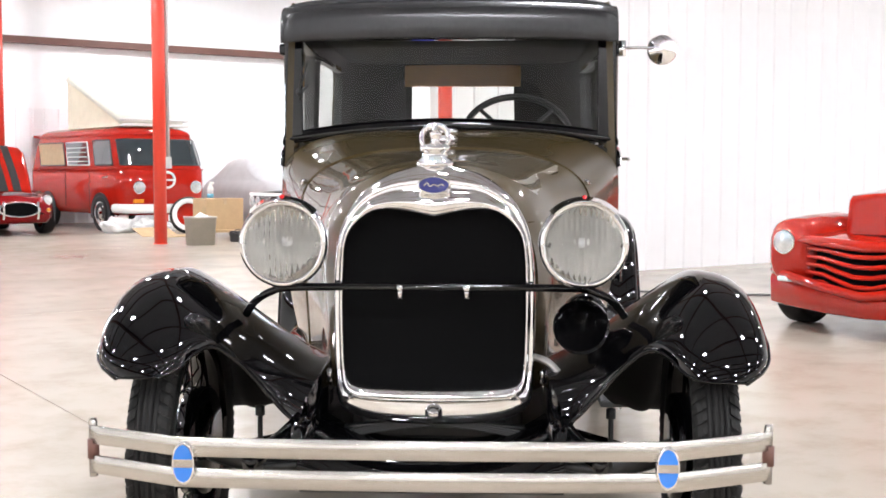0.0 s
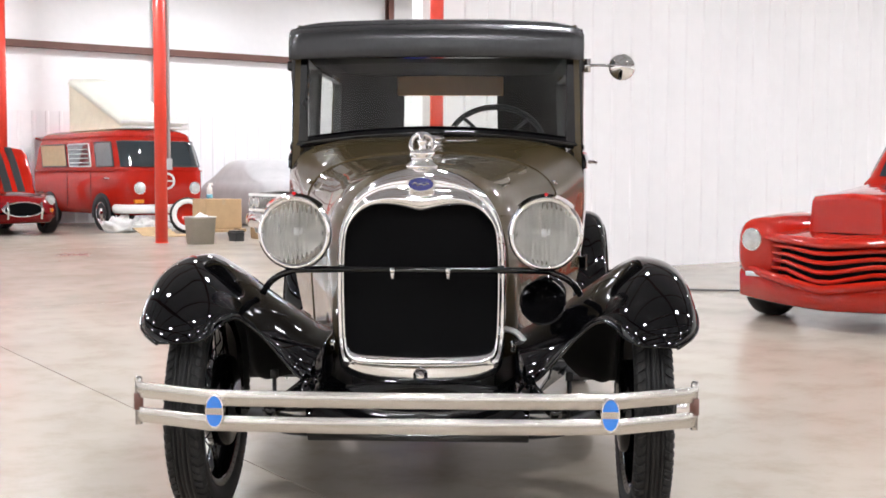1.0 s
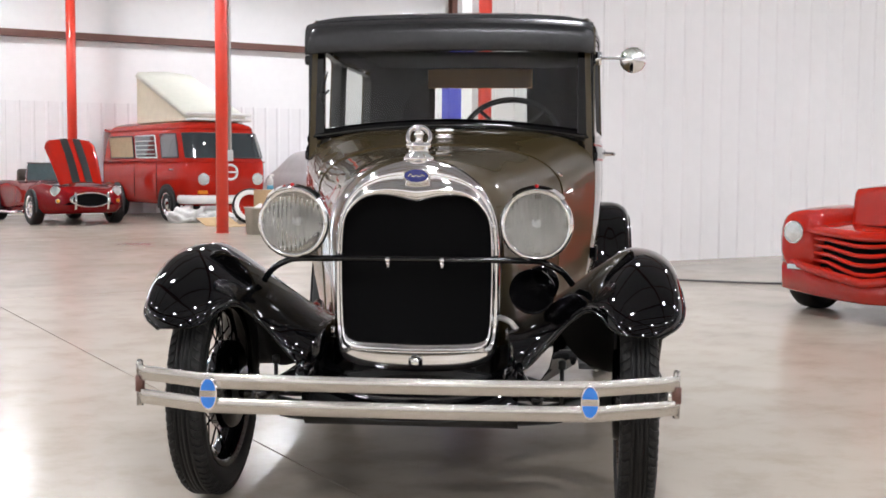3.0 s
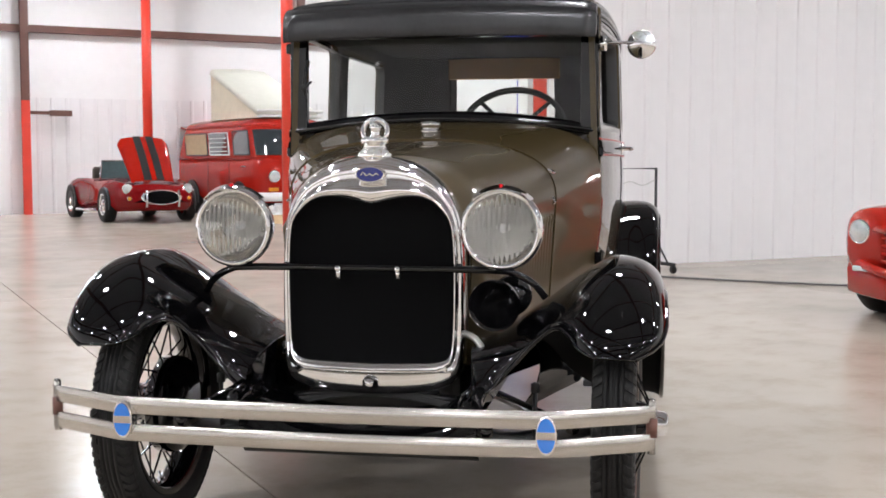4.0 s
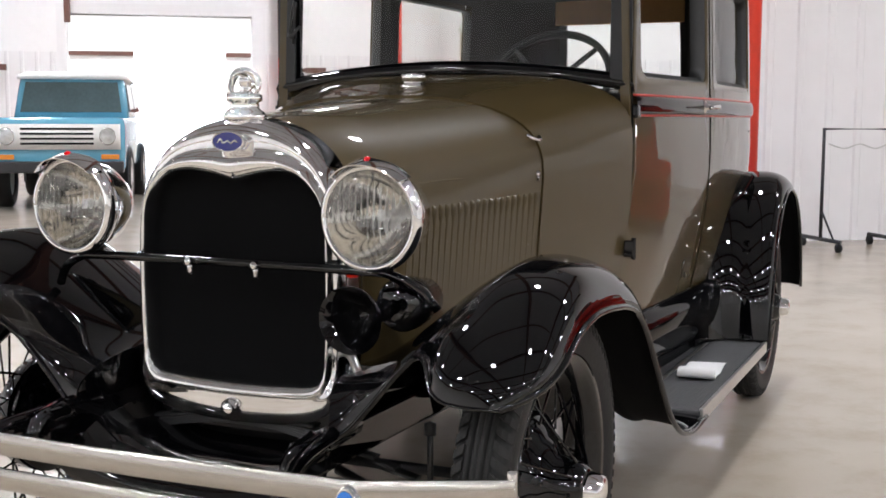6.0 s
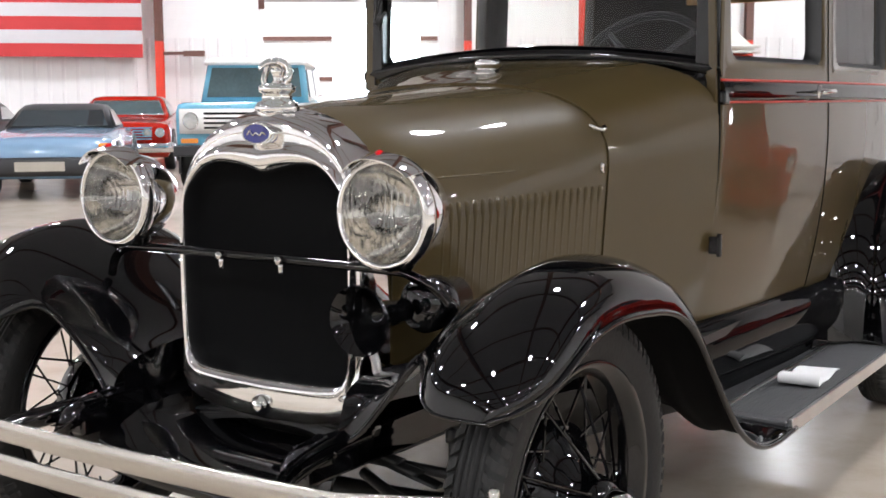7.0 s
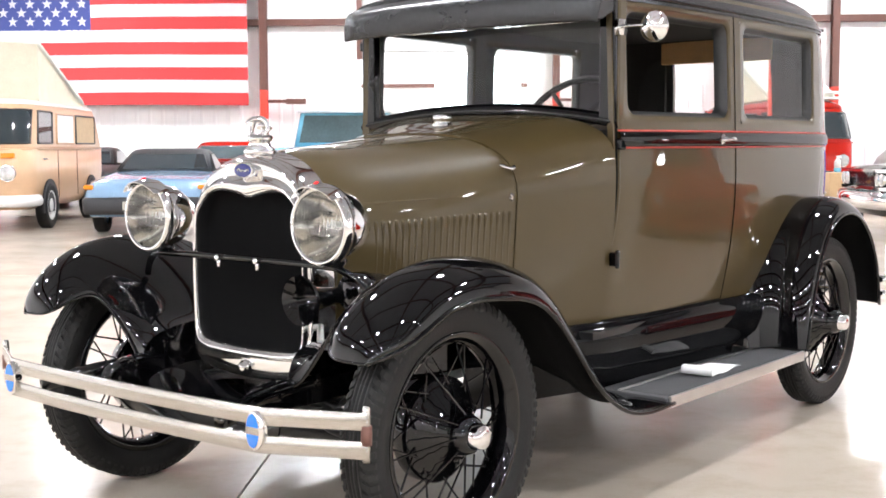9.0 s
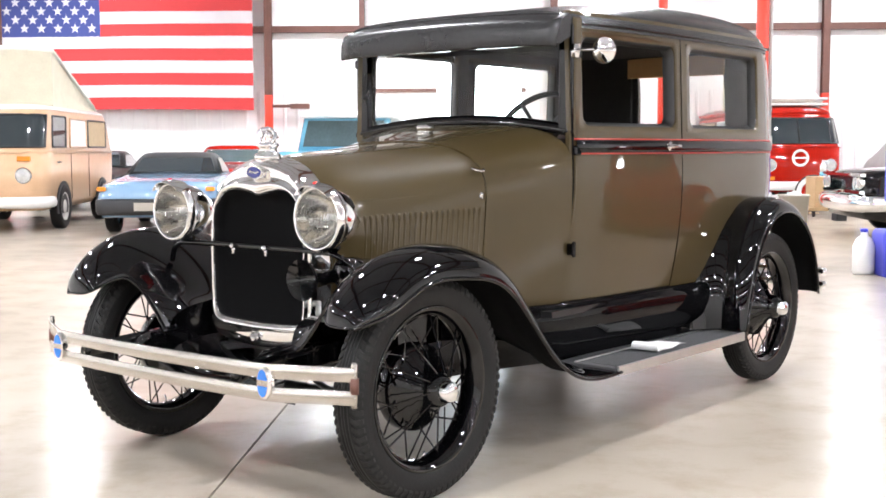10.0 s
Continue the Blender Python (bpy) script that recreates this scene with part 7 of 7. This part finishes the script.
# ---- loose things ----
def carton(u, w, d, h, turn, open_top=False):
    th = place(thing("cardboard_box", "brown cardboard box standing on the floor", "box", "cardboard boxes"), u, turn)
    th.location.z = u[2] if len(u) > 2 else 0
    bm = bmesh.new()
    box(bm, -w / 2, w / 2, -d / 2, d / 2, 0, h)
    part("carton", bm, M_CARD, th, smooth=False, bevel=0.01)
    bm = bmesh.new()
    box(bm, -0.03, 0.03, -d / 2 - 0.003, d / 2 + 0.003, h - 0.10, h + 0.003)
    part("tape", bm, M_CURTAIN, th, smooth=False)
    return th


carton((-3.55, 16.75), 0.5, 0.5, 0.40, GRID - 10)

th = place(thing("black_case", "small black plastic case on the floor beside boxes", "case"), (-3.93, 15.92), GRID + 8)
bm = bmesh.new()
box(bm, -0.085, 0.085, -0.11, 0.11, 0.0, 0.145)
part("body", bm, M_PLASTIC, th, smooth=False, bevel=0.012)
bm = bmesh.new()
box(bm, -0.088, 0.088, -0.113, 0.113, 0.149, 0.178)
part("lid", bm, M_PLASTIC, th, smooth=False, bevel=0.010)
bm = bmesh.new()
tube(bm, spline([(-0.05, 0, 0.176), (-0.045, 0, 0.20), (0.045, 0, 0.20), (0.05, 0, 0.176)], 14), 0.007, 8)
part("handle", bm, M_PLASTIC, th)
th = place(thing("storage_bin", "grey plastic bin on the floor beside boxes", "bin"), (-4.33, 15.05), GRID)
bm = bmesh.new()
rings = []
for z, k in ((0.0, 0.88), (0.41, 1.0), (0.41, 1.06), (0.44, 1.06), (0.44, 0.97), (0.05, 0.85)):
    rings.append([(x * k, y * k, z) for x, y in rounded(0.42, 0.34, 0.05)])
loft(bm, rings, True, True)
part("tub", bm, M_GREYBIN, th)
bm = bmesh.new()
rows = [[(0.2 * math.cos(a) * f + 0.03 * noise.noise(Vector((a, f, 0))), 0.15 * math.sin(a) * f, 0.37 + 0.12 * (1 - f) + 0.06 * noise.noise(Vector((math.cos(a) * 3, math.sin(a) * 3, f * 4)))) for a in [2 * math.pi * k / 20 for k in range(20)]] for f in (1.0, 0.75, 0.5, 0.25, 0.02)]
loft(bm, rows, True, True)
part("rubbish", bm, M_BAG, th, "white rubbish")


def bag(at, w, d, h, seed):
    th = place(thing("plastic_bag", "crumpled white plastic bag on the floor", "bag", "white bags"), at, seed * 40)
    bm = bmesh.new()
    bmesh.ops.create_icosphere(bm, subdivisions=4, radius=1.0)
    for v in bm.verts:
        n = v.co.normalized()
        k = 1 + 0.35 * noise.noise(n * 2.2 + Vector((seed, 0, 0))) + 0.18 * noise.noise(n * 6 + Vector((0, seed, 0)))
        v.co = Vector((n.x * w * k, n.y * d * k, max(0.0, (n.z * 0.9 + 0.55) * h * k)))
    part("bag_film", bm, M_BAG, th)
    return th


bag((-6.75, 18.75), 0.34, 0.25, 0.20, 1)
bag((-6.25, 18.9), 0.30, 0.28, 0.16, 2)
bag((-5.9, 18.6), 0.28, 0.2, 0.14, 3)
# spare wheel leaning by the red van
th = place(thing("spare_wheel", "loose tyre on a chrome wheel leaning upright near the red van", "wheel"), (-5.35, 18.35), GRID)
th.matrix_world = pose(-5.35, 18.35, 0.0, 0, 0, GRID + 70) @ pose(0, 0, 0, 0, 12, 0)
bm = bmesh.new()
lathe(bm, [(0.21, -0.07), (0.28, -0.09), (0.335, -0.07), (0.345, 0.0), (0.335, 0.07), (0.28, 0.09), (0.21, 0.07)], (0, 0, 0.345), "x", 40)
part("tyre", bm, M_RUBBER, th)
bm = bmesh.new()
lathe(bm, [(0.215, 0.075), (0.24, 0.094), (0.28, 0.096), (0.30, 0.092)], (0, 0, 0.345), "x", 40)
lathe(bm, [(0.215, -0.075), (0.24, -0.094), (0.28, -0.096), (0.30, -0.092)], (0, 0, 0.345), "x", 40)
part("white_band", bm, M_WHITE, th, "white sidewall band")
bm = bmesh.new()
lathe(bm, [(0.22, -0.07), (0.2, 0.0), (0.12, 0.02), (0.05, 0.04), (0, 0.04)], (0, 0, 0.345), "x", 32)
part("rim", bm, M_BUSRED, th, "red steel rim")

# wheeled black stand near the partition
th = place(thing("wheeled_stand", "black tubular stand on a wheeled foot near the ribbed wall", "stand"), (0.74, 8.93), GRID)
bm = bmesh.new()
tube(bm, [(0.12, 0, 0.10), (0.12, 0, 1.05), (-0.55, 0, 1.05), (-0.55, 0, 0.10)], 0.016, 8)
part("frame", bm, M_PLASTIC, th)
for x in (0.12, -0.55):
    bm = bmesh.new()
    tube(bm, [(x, -0.32, 0.09), (x, 0.32, 0.09)], 0.018, 8)
    tube(bm, [(x, -0.22, 0.09), (x, 0.0, 0.34)], 0.010, 6)
    part("foot", bm, M_PLASTIC, th)
    for y in (-0.30, 0.30):
        bm = bmesh.new()
        lathe(bm, [(0, -0.015), (0.04, -0.015), (0.04, 0.015), (0, 0.015)], (x, y, 0.04), "x", 14)
        part("castor", bm, M_RUBBER, th)
bm = bmesh.new()
tube(bm, spline([(-0.5, 0, 0.92), (-0.35, 0, 0.88), (-0.2, 0, 0.92), (-0.05, 0, 0.88), (0.1, 0, 0.93)], 20), 0.006, 6)
part("wire", bm, M_ALU, th)

# cable lying on the floor
bm = bmesh.new()
tube(bm, spline([(0.9, 8.3, 0.012), (1.6, 8.02, 0.012), (2.4, 7.78, 0.012), (3.2, 7.72, 0.012), (4.4, 7.4, 0.012), (6.0, 7.0, 0.012)], 60), 0.011, 6)
tagged(finish("floor_cable", bm, M_CABLE), "dark grey cable lying across the concrete floor", "cable")

# blue crate and a red lift carriage by the column
th = place(thing("tool_case", "blue plastic tool case standing on the floor", "case"), (-0.36, 8.16), GRID)
bm = bmesh.new()
stack(bm, [(0.0, -0.20, 0.20, 0.24, 0.04, 0.04), (0.38, -0.20, 0.20, 0.25, 0.04, 0.04), (0.42, -0.18, 0.18, 0.23, 0.04, 0.04)])
part("case", bm, M_BLUEBOX, th)
bm = bmesh.new()
tube(bm, [(-0.12, 0, 0.41), (-0.10, 0, 0.49), (0.10, 0, 0.49), (0.12, 0, 0.41)], 0.015, 8)
part("handle", bm, M_BLUEBOX, th)
th = place(thing("plastic_jug", "white plastic jug standing on the floor", "jug"), (-0.70, 8.06), GRID)
bm = bmesh.new()
lathe(bm, [(0, 0), (0.09, 0.0), (0.10, 0.03), (0.10, 0.26), (0.07, 0.33), (0.03, 0.36), (0.03, 0.39), (0, 0.39)], axis="z", seg=24)
part("jug_body", bm, M_BAG, th)
bm = bmesh.new()
lathe(bm, [(0, 0.39), (0.034, 0.39), (0.034, 0.42), (0, 0.425)], axis="z", seg=16)
part("cap", bm, M_BLUEBOX, th)
th = place(thing("wall_cabinet", "small blue metal cabinet fixed to the red column", "cabinet"), (-0.53, 8.43), GRID)
bm = bmesh.new()
box(bm, -0.09, 0.09, -0.10, 0.10, 0.66, 1.14)
part("cabinet_body", bm, M_BLUEBOX, th, smooth=False, bevel=0.01)
bm = bmesh.new()
box(bm, -0.08, 0.08, -0.108, -0.10, 0.67, 1.13)
part("cabinet_door", bm, M_BLUEBOX, th, smooth=False)

# blue lifting post by the back wall
th = place(thing("lift_post", "tall blue steel lift post standing on the floor", "lift"), (-1.9, 22.6), GRID)
bm = bmesh.new()
box(bm, -0.17, 0.17, -0.15, 0.15, 0.02, 2.9)
part("post", bm, M_BLUEBOX, th, smooth=False, bevel=0.02)
bm = bmesh.new()
box(bm, -0.25, 0.25, -0.30, 0.30, 0, 0.02)
part("base_plate", bm, M_BLUEBOX, th, smooth=False)

# carton on a small wheeled dolly
th = place(thing("dolly", "low wooden dolly on castors", "dolly"), (-4.5, 17.0), GRID)
bm = bmesh.new()
box(bm, -0.42, 0.42, -0.30, 0.30, 0.11, 0.16)
part("deck", bm, M_CARD, th, smooth=False, bevel=0.008)
for x in (-0.34, 0.34):
    for y in (-0.23, 0.23):
        bm = bmesh.new()
        lathe(bm, [(0, -0.02), (0.05, -0.02), (0.055, 0), (0.05, 0.02), (0, 0.02)], (x, y, 0.055), "x", 14)
        part("castor", bm, M_RUBBER, th)
carton((-4.5, 17.0, 0.162), 0.70, 0.5, 0.52, GRID + 4)

# bottle standing on the carton, and a flattened carton by the column
th = thing("spray_bottle", "white spray bottle with a teal foot standing on a cardboard box", "bottle")
th.matrix_world = pose(-4.62, 16.95, 0.688, 0, 0, GRID)
bm = bmesh.new()
lathe(bm, [(0.0, 0.0), (0.055, 0.0), (0.06, 0.02), (0.06, 0.07), (0.0, 0.075)], axis="z", seg=18)
part("foot", bm, M_TEAL, th, "teal plastic foot")
bm = bmesh.new()
lathe(bm, [(0.0, 0.072), (0.05, 0.075), (0.052, 0.17), (0.03, 0.21), (0.018, 0.23), (0.0, 0.23)], axis="z", seg=18)
part("bottle_body", bm, M_BAG, th)
bm = bmesh.new()
box(bm, -0.02, 0.06, -0.018, 0.018, 0.23, 0.27)
part("spray_head", bm, M_WHITE, th, smooth=False, bevel=0.006)
th = place(thing("flattened_carton", "flattened brown cardboard lying on the floor near the red column", "cardboard"), (-5.45, 17.55), GRID + 24)
bm = bmesh.new()
box(bm, -0.42, 0.42, -0.30, 0.30, 0.004, 0.012)
part("sheet", bm, M_CARD, th, smooth=False)
bm = bmesh.new()
v = box(bm, -0.42, 0.42, 0.302, 0.55, 0.006, 0.014)
for q in v[2:4] + v[6:8]:
    q.co.z += 0.13
part("flap", bm, M_CARD, th, "raised cardboard flap", smooth=False)
